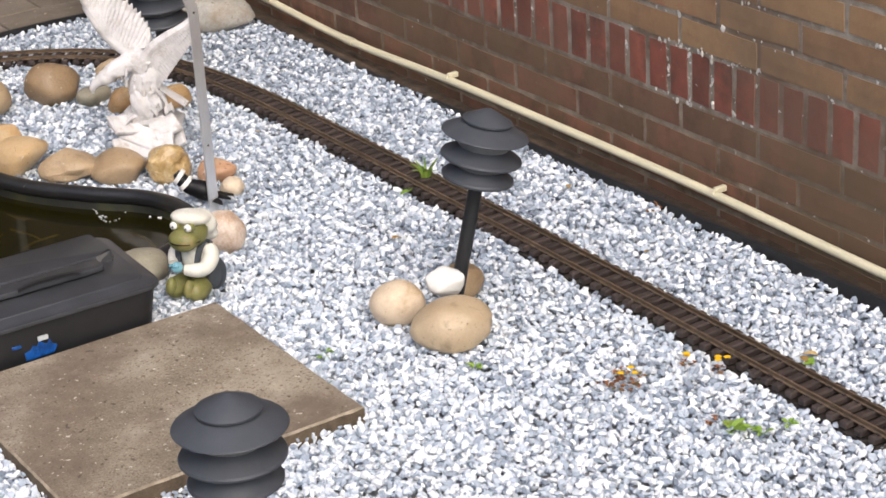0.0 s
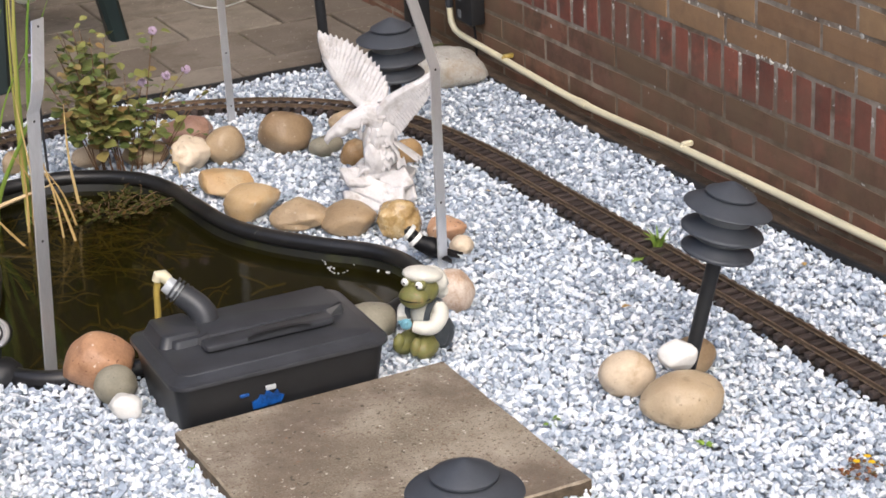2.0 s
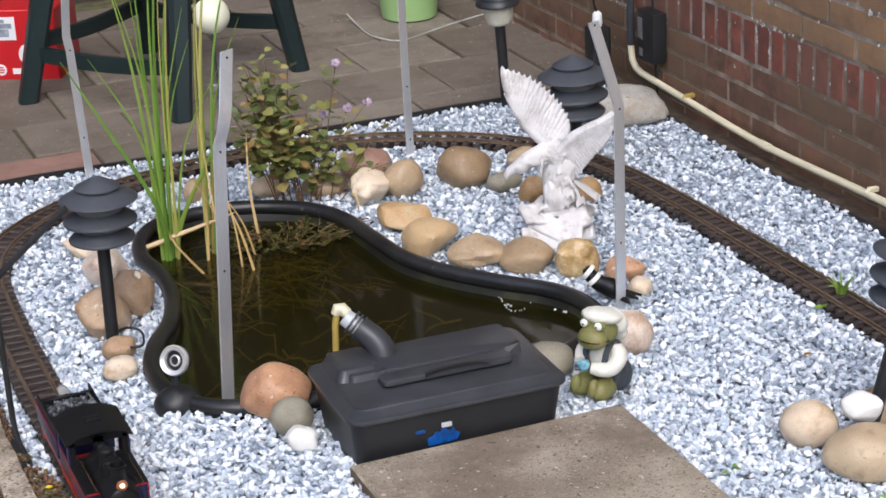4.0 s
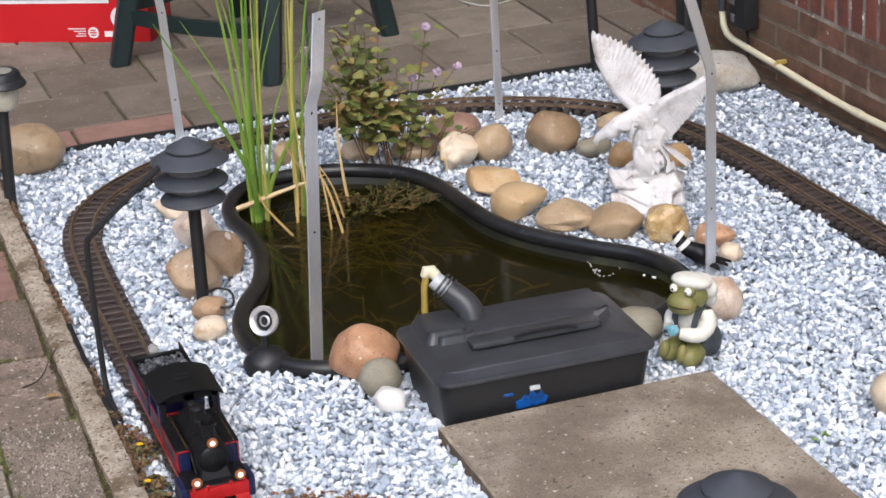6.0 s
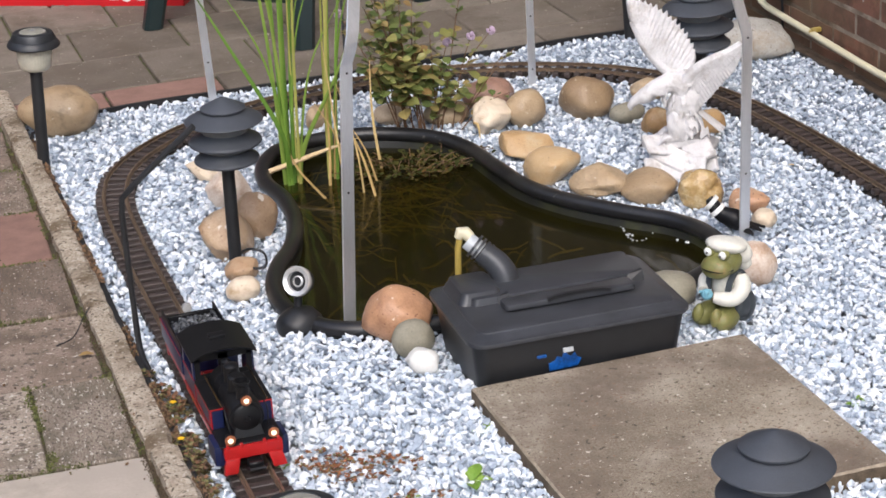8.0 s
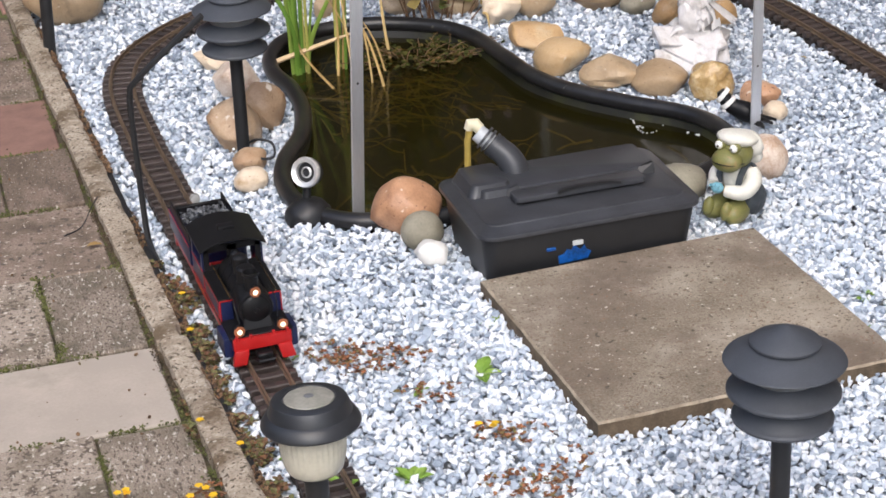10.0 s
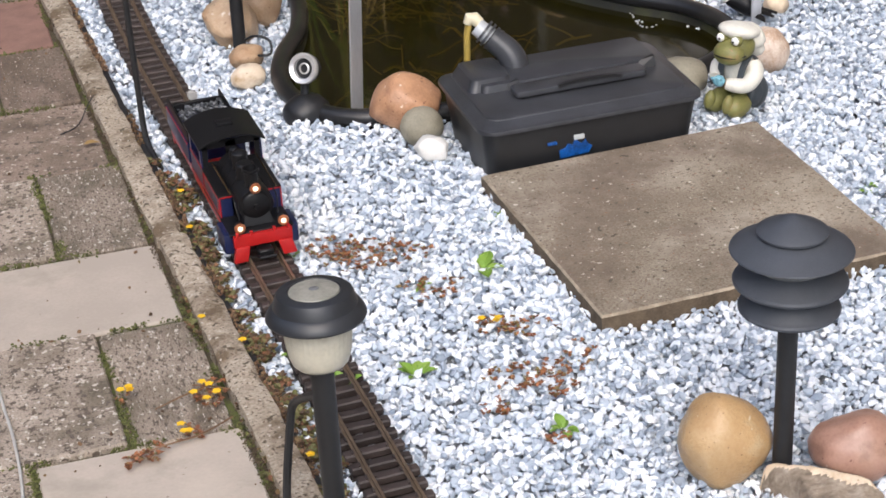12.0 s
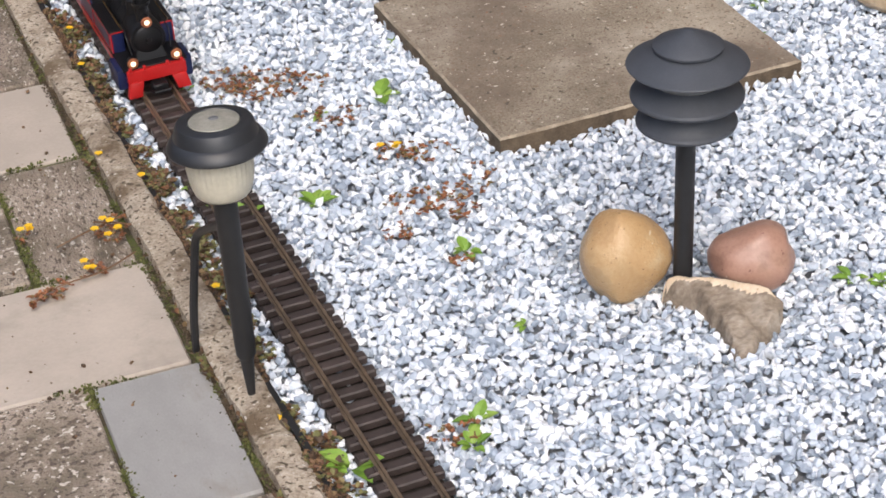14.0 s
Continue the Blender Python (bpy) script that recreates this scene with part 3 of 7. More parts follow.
ROCK_PINK = mat("dusky_pink_cobble", [(0.2, (0.24, 0.13, 0.095)), (0.5, (0.38, 0.22, 0.165)), (0.85, (0.46, 0.30, 0.22))], rough=0.34, scale=16, fine=240, bump=0.25, dirt=(0.21, 0.115, 0.08), dirt_scale=18, dirt_at=0.62, speck=[((0.20, 0.10, 0.075), 0.69, 1.4), ((0.55, 0.42, 0.34), 0.72, 0.5)], speck_scale=150)
ROCK_GREY = mat("grey_green_cobble", [(0.2, (0.16, 0.145, 0.105)), (0.5, (0.29, 0.265, 0.20)), (0.85, (0.38, 0.35, 0.28))], rough=0.65, scale=24, fine=260, bump=0.25, rand=0.3, speck=[((0.12, 0.105, 0.08), 0.69, 1.4)], speck_scale=150)
ROCK_CREAM = mat("cream_quartz_cobble", [(0.2, (0.46, 0.34, 0.22)), (0.5, (0.68, 0.55, 0.40)), (0.85, (0.80, 0.72, 0.60))], rough=0.5, scale=16, fine=240, bump=0.25, rand=0.4, dirt=(0.40, 0.26, 0.13), dirt_scale=16, dirt_at=0.6, speck=[((0.36, 0.24, 0.13), 0.68, 0.7)], speck_scale=150)
ROCK_WHITE = mat("white_quartz_cobble", [(0.2, (0.62, 0.60, 0.55)), (0.6, (0.78, 0.77, 0.74)), (0.9, (0.85, 0.84, 0.82))], rough=0.5, scale=14, fine=240, bump=0.2, rand=0.3, dirt=(0.55, 0.45, 0.33), dirt_scale=14, dirt_at=0.66)
ROCK_RUST = mat("white_and_rust_stone", [(0.28, (0.28, 0.15, 0.085)), (0.48, (0.48, 0.33, 0.23)), (0.66, (0.72, 0.63, 0.54))], rough=0.6, scale=18, fine=240, bump=0.3, rand=0.3)
ROCK_GOLD = mat("wet_golden_stone", [(0.25, (0.30, 0.17, 0.06)), (0.5, (0.54, 0.36, 0.15)), (0.75, (0.78, 0.63, 0.38))], rough=0.2, scale=34, fine=150, bump=1.0, depth=0.008, rand=0.2, coat=0.6)
BOULDER = mat("pale_grey_boulder", [(0.2, (0.22, 0.20, 0.17)), (0.5, (0.38, 0.365, 0.33)), (0.85, (0.58, 0.56, 0.52))], rough=0.7, scale=10, fine=160, bump=0.4, depth=0.004, dirt=(0.30, 0.23, 0.15), dirt_scale=8, dirt_at=0.58, speck=[((0.16, 0.14, 0.11), 0.64, 0.5), ((0.62, 0.60, 0.56), 0.70, 0.5)], speck_scale=150)
DRIFT = mat("weathered_split_rock", [(0.25, (0.09, 0.066, 0.046)), (0.5, (0.25, 0.20, 0.15)), (0.8, (0.48, 0.42, 0.35))], rough=0.8, scale=26, fine=160, bump=0.8, depth=0.004, stretch=(0.8, 1.3, 1.2))
RESIN = mat("white_cast_resin", two((0.71, 0.69, 0.685), 0.82, 1.10), rough=0.55, scale=30, fine=260, bump=0.3, depth=0.003, dirt=(0.44, 0.40, 0.37), dirt_scale=26, dirt_at=0.58)
LANTERN_BLACK = mat("satin_black_plastic", two((0.024, 0.026, 0.030), 0.8, 1.25), rough=0.4, scale=14, fine=500, bump=0.05, depth=0.0005)
PALE_REED = mat("pale_dry_stalk", [(0.2, (0.50, 0.34, 0.17)), (0.6, (0.70, 0.53, 0.31)), (0.9, (0.78, 0.65, 0.44))], rough=0.6, scale=12, fine=150, bump=0.15)
LENS = mat("yellowed_clear_plastic", two((0.55, 0.52, 0.42), 0.85, 1.1), rough=0.3, scale=30, fine=200, bump=0.1, spec=0.6)
CLOUDED = mat("clouded_grey_window", two((0.30, 0.29, 0.25), 0.8, 1.2), rough=0.25, scale=60, bump=0.1)
GREY_RING = mat("grey_translucent_ring", two((0.16, 0.165, 0.17)), rough=0.4, scale=20, bump=0.05)
RED = mat("red_model_enamel", two((0.42, 0.012, 0.012), 0.85, 1.15), rough=0.32, scale=20, bump=0.03)
BLUE = mat("dark_blue_model_enamel", two((0.010, 0.016, 0.062), 0.85, 1.2), rough=0.32, scale=20, bump=0.03)
LOCO_BLACK = mat("satin_black_model_paint", two((0.008, 0.008, 0.009), 0.8, 1.3), spec=0.28, rough=0.42, scale=20, bump=0.05)
BRASS = mat("polished_brass", two((0.62, 0.42, 0.20)), rough=0.25, metal=1.0, scale=20, bump=0.0)
COPPER = mat("copper_reflector", two((0.46, 0.17, 0.08)), rough=0.35, metal=0.5, scale=20, bump=0.0)
COAL = mat("grey_coal_lumps", [(0.1, (0.02, 0.022, 0.025)), (0.6, (0.10, 0.105, 0.115)), (1.0, (0.24, 0.25, 0.27))], rough=0.4, scale=60, bump=0.3, rand=0.6, island=True)
GREEN_REED = mat("green_reed_blade", [(0.1, (0.07, 0.165, 0.02)), (0.5, (0.15, 0.265, 0.035)), (0.9, (0.30, 0.37, 0.08))], rough=0.45, scale=6, fine=120, bump=0.1, rand=0.5)
DRY_REED = mat("dry_yellow_stem", [(0.1, (0.25, 0.15, 0.05)), (0.5, (0.46, 0.31, 0.11)), (0.9, (0.60, 0.46, 0.22))], rough=0.6, scale=8, fine=150, bump=0.1, rand=0.5)
LEAF = mat("green_leaf", [(0.05, (0.075, 0.115, 0.028)), (0.35, (0.15, 0.185, 0.05)), (0.6, (0.235, 0.23, 0.07)), (0.82, (0.29, 0.22, 0.08)), (1.0, (0.22, 0.095, 0.038))], rough=0.5, scale=30, fine=200, bump=0.2, rand=0.8, island=True)
YELLOW_REED = mat("yellowing_reed_blade", [(0.1, (0.19, 0.23, 0.04)), (0.5, (0.34, 0.34, 0.08)), (0.9, (0.52, 0.45, 0.16))], rough=0.45, scale=6, fine=120, bump=0.1, rand=0.5)
WEED = mat("fresh_green_leaf", [(0.1, (0.10, 0.20, 0.02)), (0.6, (0.20, 0.34, 0.05)), (1.0, (0.30, 0.40, 0.08))], rough=0.45, scale=40, bump=0.2, rand=0.6, island=True)
SEDUM = mat("rusty_stonecrop_leaf", [(0.0, (0.085, 0.04, 0.024)), (0.30, (0.21, 0.078, 0.036)), (0.6, (0.34, 0.135, 0.055)), (0.8, (0.13, 0.13, 0.045)), (1.0, (0.32, 0.20, 0.09))], rough=0.6, scale=60, bump=0.2, rand=0.8, island=True)
KERB_SEDUM = mat("brown_olive_stonecrop_leaf", [(0.0, (0.03, 0.022, 0.014)), (0.25, (0.09, 0.052, 0.028)), (0.45, (0.20, 0.085, 0.042)), (0.6, (0.10, 0.105, 0.035)), (0.8, (0.15, 0.145, 0.05)), (1.0, (0.30, 0.20, 0.10))], rough=0.7, scale=60, bump=0.2, rand=0.8, island=True)
MOSS = mat("dark_green_moss", [(0.1, (0.05, 0.048, 0.016)), (0.5, (0.095, 0.105, 0.03)), (0.8, (0.15, 0.155, 0.045)), (1.0, (0.12, 0.075, 0.04))], rough=0.9, scale=80, bump=0.5, rand=0.6, island=True)
STEM = mat("reddish_brown_stem", two((0.16, 0.085, 0.04)), rough=0.6, scale=20, bump=0.1)
PETAL_Y = mat("yellow_petal", two((0.85, 0.52, 0.02), 0.9, 1.1), rough=0.5, scale=40, bump=0.05)
PETAL_P = mat("pale_mauve_petal", two((0.50, 0.38, 0.50)), rough=0.6, scale=60, bump=0.2)
CHAIR = mat("dark_green_garden_plastic", two((0.010, 0.021, 0.022), 0.85, 1.2), rough=0.4, scale=10, bump=0.05)
CARD_RED = mat("glossy_red_carton", two((0.52, 0.012, 0.018), 0.95, 1.06), rough=0.35, scale=6, bump=0.02)
CARD_WHITE = mat("white_print", two((0.80, 0.80, 0.80), 0.95, 1.03), rough=0.4, scale=6, bump=0.0)
CARD_GREY = mat("grey_blue_print", two((0.30, 0.34, 0.40), 0.6, 1.4), rough=0.4, scale=40, bump=0.0)
POT_GREEN = mat("pale_green_plastic", two((0.33, 0.52, 0.22), 0.95, 1.05), rough=0.4, scale=6, bump=0.02)
GLOBE = mat("cream_white_globe", two((0.78, 0.78, 0.62), 0.95, 1.05), rough=0.35, scale=6, bump=0.02)
BLUE_LABEL = mat("bright_blue_sticker", two((0.007, 0.085, 0.34), 0.35, 1.6), rough=0.4, scale=50, bump=0.02)
CHROME = mat("worn_chrome", two((0.72, 0.71, 0.69), 0.8, 1.1), rough=0.25, metal=0.45, scale=30, bump=0.05)
GLASS_GREY = mat("frosted_lens", two((0.42, 0.43, 0.44), 0.8, 1.3), rough=0.15, scale=60, bump=0.2)
FROG = mat("olive_green_glaze", two((0.19, 0.185, 0.06), 0.75, 1.25), rough=0.45, scale=30, bump=0.1, dirt=(0.33, 0.20, 0.09), dirt_scale=25, dirt_at=0.62)
FROG_BROWN = mat("rust_brown_glaze", two((0.25, 0.175, 0.07), 0.75, 1.25), rough=0.45, scale=30, bump=0.1)
CLOTH_W = mat("off_white_glaze", two((0.72, 0.70, 0.62), 0.85, 1.1), rough=0.5, scale=30, bump=0.1, dirt=(0.5, 0.42, 0.32), dirt_scale=30, dirt_at=0.68)
CLOTH_D = mat("slate_blue_glaze", two((0.055, 0.065, 0.075)), rough=0.5, scale=30, bump=0.1)
MITT = mat("light_blue_glaze", two((0.22, 0.48, 0.58)), rough=0.4, scale=30, bump=0.05)
EYE_W = mat("white_glaze", two((0.85, 0.84, 0.80)), rough=0.3, scale=30, bump=0.0)
PIPE_GREY = mat("dark_grey_pvc", two((0.045, 0.048, 0.055)), rough=0.4, scale=20, bump=0.05)
HOSE_CLEAR = mat("milky_grey_hose", two((0.55, 0.58, 0.60)), rough=0.25, scale=20, bump=0.05)
HOSE_YELLOW = mat("yellowed_hose", two((0.40, 0.29, 0.07)), rough=0.35, scale=20, bump=0.05)
CABLE = mat("pale_grey_cable", two((0.50, 0.50, 0.48)), rough=0.5, scale=20, bump=0.0)
ALGAE = mat("algae_covered_liner", [(0.2, (0.008, 0.007, 0.003)), (0.45, (0.024, 0.021, 0.006)), (0.65, (0.055, 0.050, 0.011)), (0.9, (0.10, 0.085, 0.02))], rough=0.8, scale=9, fine=70, bump=0.4, depth=0.006, stretch=(1, 1, 0.5))


def water_material():
    m = bpy.data.materials.new("murky_pond_water")
    m.use_nodes = True
    n, l = m.node_tree.nodes, m.node_tree.links
    n.remove(n["Principled BSDF"])
    tr, gl, mx, fr = n.new("ShaderNodeBsdfTransparent"), n.new("ShaderNodeBsdfGlossy"), n.new("ShaderNodeMixShader"), n.new("ShaderNodeFresnel")
    df, mx2 = n.new("ShaderNodeBsdfDiffuse"), n.new("ShaderNodeMixShader")
    df.inputs[0].default_value = (0.019, 0.0165, 0.0042, 1)
    tr.inputs[0].default_value = (0.44, 0.385, 0.125, 1)
    gl.inputs["Roughness"].default_value = 0.07
    fr.inputs[0].default_value = 1.33
    no, bp = n.new("ShaderNodeTexNoise"), n.new("ShaderNodeBump")
    no.inputs["Scale"].default_value = 14
    bp.inputs["Strength"].default_value, bp.inputs["Distance"].default_value = 0.04, 0.01
    l.new(no.outputs[0], bp.inputs["Height"])
    l.new(bp.outputs[0], gl.inputs["Normal"])
    mx2.inputs[0].default_value = 0.5
    l.new(tr.outputs[0], mx2.inputs[1])
    l.new(df.outputs[0], mx2.inputs[2])
    l.new(fr.outputs[0], mx.inputs[0])
    l.new(mx2.outputs[0], mx.inputs[1])
    l.new(gl.outputs[0], mx.inputs[2])
    l.new(mx.outputs[0], n["Material Output"].inputs[0])
    return m


def glow(name, colour, power):
    m = bpy.data.materials.new(name)
    m.use_nodes = True
    b = m.node_tree.nodes["Principled BSDF"]
    b.inputs["Base Color"].default_value = (*colour, 1)
    b.inputs["Emission Color"].default_value = (*colour, 1)
    b.inputs["Emission Strength"].default_value = power
    return m


LAMP_LIT = glow("warm_lit_headlamp", (1.0, 0.78, 0.55), 0.7)


# ---- pond ----
def offset_ring(d):
    n, out = len(RIM), []
    for i in range(n):
        a, b = Vector(RIM[i - 2]), Vector(RIM[(i + 2) % n])
        t = (b - a).normalized()
        out.append((RIM[i][0] + t.y * d * SIGN, RIM[i][1] - t.x * d * SIGN))
    return out


AREA = sum(xa * yb - xb * ya for (xa, ya), (xb, yb) in zip(RIM, RIM[1:] + RIM[:1]))
SIGN = -1 if AREA > 0 else 1
pond = empty("pond", pose(0, 0, 0), "moulded black garden pond full of murky green water", "pond")
bm = bmesh.new()
add_tube(bm, [(x, y, 0.012 + 0.004 * noise.noise((x * 5, y * 5, 1))) for x, y in RIM], 1.0, closed=True,
         section=[(0.0175 * math.cos(a * math.pi / 6), 0.016 * math.sin(a * math.pi / 6)) for a in range(12)])
part("rim", bm, RIM_BLACK, pond, "rounded black plastic rim")
bm = bmesh.new()
rings = [[bm.verts.new((x, y, z)) for x, y in offset_ring(o)] for o, z in ((0.006, 0.005), (0.016, -0.02), (0.03, -0.08), (0.05, -0.14), (0.06, -0.155))]
for a, b in zip(rings, rings[1:]):
    for k in range(len(a)):
        bm.faces.new((a[k], a[(k + 1) % len(a)], b[(k + 1) % len(a)], b[k]))
part("basin", bm, LINER, pond, "algae-covered basin wall")
fl = sheet("basin_floor", 0.2, 1.16, 3.08, 4.26, -0.15, ALGAE, 60, 70, 0.012)
fl.parent = pond
bm = bmesh.new()
bm.faces.new([bm.verts.new((x, y, -0.016)) for x, y in offset_ring(0.008)])
bm.faces.ensure_lookup_table()
bm.normal_update()
if bm.faces[0].normal.z < 0:
    bmesh.ops.reverse_faces(bm, faces=bm.faces[:])
water_mesh = bpy.data.meshes.new("water")
bm.to_mesh(water_mesh)
bm.free()
water_mesh.materials.append(water_material())
water = new("water", water_mesh)
tagged(water, "murky olive-brown still pond water", "water", kind="structure")
water.visible_shadow = False


# ---- stones ----
def stone(name, X, Y, a, c, material, label, b=0.85, rz=0, seed=0, rough=0.16, sharp=0.0, sink=0.8, tilt=0, z=None, group="stones in the gravel", taper=0.0):
    bm = bmesh.new()
    bmesh.ops.create_icosphere(bm, subdivisions=4, radius=1)
    rs = random.Random(seed * 13 + 1)
    planes = [(Vector((rs.gauss(0, 1), rs.gauss(0, 1), rs.gauss(0, 1) * 0.7)).normalized(), rs.uniform(0.55, 0.85)) for _ in range(11)]
    for v in bm.verts:
        d = v.co.copy()
        k = 1 + rough * noise.noise(d * 1.2 + Vector((seed * 7.13, 1.7, 3.1))) + rough * 0.35 * noise.noise(d * 3.4 + Vector((seed * 3.1, 0, 0))) + rough * 0.12 * noise.noise(d * 9 + Vector((seed * 1.7, 2, 0)))
        p = d * k
        if sharp:
            for nrm, dist in planes:
                e = p.dot(nrm) - dist
                if e > 0:
                    p -= nrm * e * sharp
        p.y *= 1 - taper * p.x
        p.z *= 1 - taper * 0.6 * p.x
        v.co = Vector((p.x * a, p.y * a * b, p.z * c))
    ob = new(name, bm_done(bm, name, material, sharp=24 if sharp > 0.6 else 50))
    ob.matrix_basis = pose(X, Y, c * sink if z is None else z, tilt, 0, rz)
    return tagged(ob, label, "stone" if name == "stone" else name, group)


TAN = "smooth tan cobble lying on the gravel"
RIMS = "tan cobble leaning on the black pond rim"
stone("stone", 1.182, 4.117, 0.066, 0.052, ROCK_TAN, "large round brown cobble on the gravel", 0.9, -20, 1, 0.12, 0.2)
stone("stone", 1.035, 4.124, 0.052, 0.046, ROCK_TAN, "egg-shaped tan cobble leaning on the gravel", 0.8, 25, 2, 0.1, tilt=10)
stone("stone", 0.948, 4.122, 0.046, 0.042, ROCK_CREAM, "rough whitish stone on the gravel", 0.9, 0, 3, 0.5, 0.3)
stone("stone", 1.002, 4.277, 0.063, 0.038, ROCK_PINK, "flat pinkish stone behind the pond", 0.8, 0, 4, 0.18)
stone("stone", 1.246, 4.033, 0.042, 0.025, ROCK_GREY, "flat grey stone beside the round cobble", 0.7, 10, 5, 0.15)
stone("stone", 1.353, 4.157, 0.040, 0.028, ROCK_TAN, TAN, 0.8, 0, 6, 0.14)
stone("stone", 1.275, 3.932, 0.036, 0.032, ROCK_OCHRE, TAN, 0.8, 0, 7, 0.12)
stone("stone", 1.378, 3.879, 0.038, 0.030, ROCK_OCHRE, TAN, 0.8, 0, 8, 0.12)
stone("stone", 0.946, 3.915, 0.070, 0.036, ROCK_OCHRE, "flat brown stone leaning on the black pond rim", 0.75, -25, 9, 0.2, 0.65, tilt=8)
stone("stone", 0.948, 3.756, 0.068, 0.044, ROCK_OCHRE, "broad ochre stone leaning on the black pond rim", 0.9, -35, 10, 0.16, 0.55)
stone("stone", 1.016, 3.648, 0.064, 0.034, ROCK_TAN, "broken tan stone with a brown end on the pond rim", 0.9, -40, 11, 0.18, 0.65)
stone("stone", 1.092, 3.566, 0.066, 0.036, ROCK_TAN, RIMS, 0.9, -42, 12, 0.16, 0.5)
stone("stone", 1.170, 3.492, 0.056, 0.044, ROCK_GOLD, "wet shiny golden stone on the pond edge", 0.9, -45, 13, 0.34, 0.5)
stone("stone", 1.240, 3.420, 0.046, 0.026, ROCK_ORANGE, "small orange-pink stone at the pond edge", 0.8, -30, 14, 0.22, 0.4)
stone("stone", 1.232, 3.335, 0.024, 0.020, ROCK_CREAM, "small cream stone at the pond edge", 0.9, 0, 15, 0.15)
stone("stone", 0.279, 4.098, 0.048, 0.030, ROCK_CREAM, "angular cream stone beside the pond", 0.6, -30, 16, 0.2, 0.9)
stone("stone", 0.290, 3.925, 0.054, 0.048, ROCK_RUST, "white and rust-brown stone beside the pond", 0.85, 20, 17, 0.3, 0.8)
stone("stone", 0.303, 3.740, 0.048, 0.052, ROCK_BUFF, "upright brown-orange stone against the pond rim", 0.95, 20, 18, 0.18, 0.25)
stone("stone", 0.226, 3.655, 0.058, 0.052, ROCK_BUFF, "large cream and brown stone by the lamp", 0.85, -20, 19, 0.28, 0.45)
stone("stone", 0.222, 3.530, 0.033, 0.024, ROCK_BUFF, "small buff stone at the lamp's foot", 0.9, 0, 20, 0.14)
stone("stone", 0.203, 3.440, 0.033, 0.023, ROCK_CREAM, "small cream stone at the lamp's foot", 0.8, 10, 21, 0.14)
stone("stone", 0.417, 3.158, 0.069, 0.054, ROCK_ORANGE, "big round orange stone beside the filter box", 0.85, -18, 22, 0.17, 0.35)
stone("stone", 0.417, 3.075, 0.038, 0.036, ROCK_GREY, "round grey-green stone beside the filter box", 0.9, 0, 23, 0.06)
stone("stone", 0.412, 3.004, 0.035, 0.026, ROCK_WHITE, "small jagged white quartz stone beside the filter box", 0.75, -15, 24, 0.3, 0.6)
stone("stone", 0.905, 3.075, 0.052, 0.036, ROCK_GREY, "flat grey-brown stone behind the filter box", 0.8, -20, 25, 0.1)
stone("stone", 1.090, 3.100, 0.040, 0.044, ROCK_RUST, "pinkish cream stone behind the frog figure", 0.85, -20, 26, 0.14)
stone("stone", 0.599, 4.329, 0.042, 0.030, ROCK_TAN, "tan stone lying behind the reeds", 0.6, 40, 27, 0.18, 0.5)
stone("stone", 0.875, 4.215, 0.055, 0.028, ROCK_TAN, "tan stone lying behind the water mint", 0.7, -10, 28, 0.15)
stone("stone", 0.760, 4.275, 0.050, 0.026, ROCK_CREAM, "cream stone lying behind the water mint", 0.7, 10, 29, 0.15, 0.4)
stone("boulder", 0.040, 4.575, 0.092, 0.060, ROCK_TAN, "large smooth tan boulder at the bed's corner", 0.75, -25, 30, 0.12)
stone("boulder", 1.715, 4.340, 0.112, 0.050, BOULDER, "large flat pale grey boulder by the wall", 0.75, -28, 35, 0.25, 0.55)
stone("stone", 1.178, 2.630, 0.050, 0.040, ROCK_CREAM, "smooth cream-tan cobble at the leaning lamp", 0.8, -25, 32, 0.08)
stone("stone", 1.202, 2.498, 0.070, 0.046, ROCK_TAN, "big smooth brown cobble at the leaning lamp", 0.82, -24, 33, 0.14, 0.2)
stone("stone", 1.236, 2.566, 0.037, 0.029, ROCK_WHITE, "white quartz stone lying on two cobbles", 0.7, -45, 34, 0.22, 0.4, z=0.078, tilt=6)
stone("stone", 1.318, 2.640, 0.042, 0.034, ROCK_TAN, "tan cobble behind the leaning lamp", 0.8, 0, 35, 0.1)
stone("stone", 0.450, 1.985, 0.062, 0.064, ROCK_OCHRE, "large blocky ochre stone at the lamp post", 0.80, -15, 43, 0.11, 0.32)
stone("stone", 0.602, 1.925, 0.062, 0.044, ROCK_PINK, "smooth dusky pink pear-shaped stone by the lamp", 0.75, -20, 37, 0.16, 0.3, taper=-0.25)


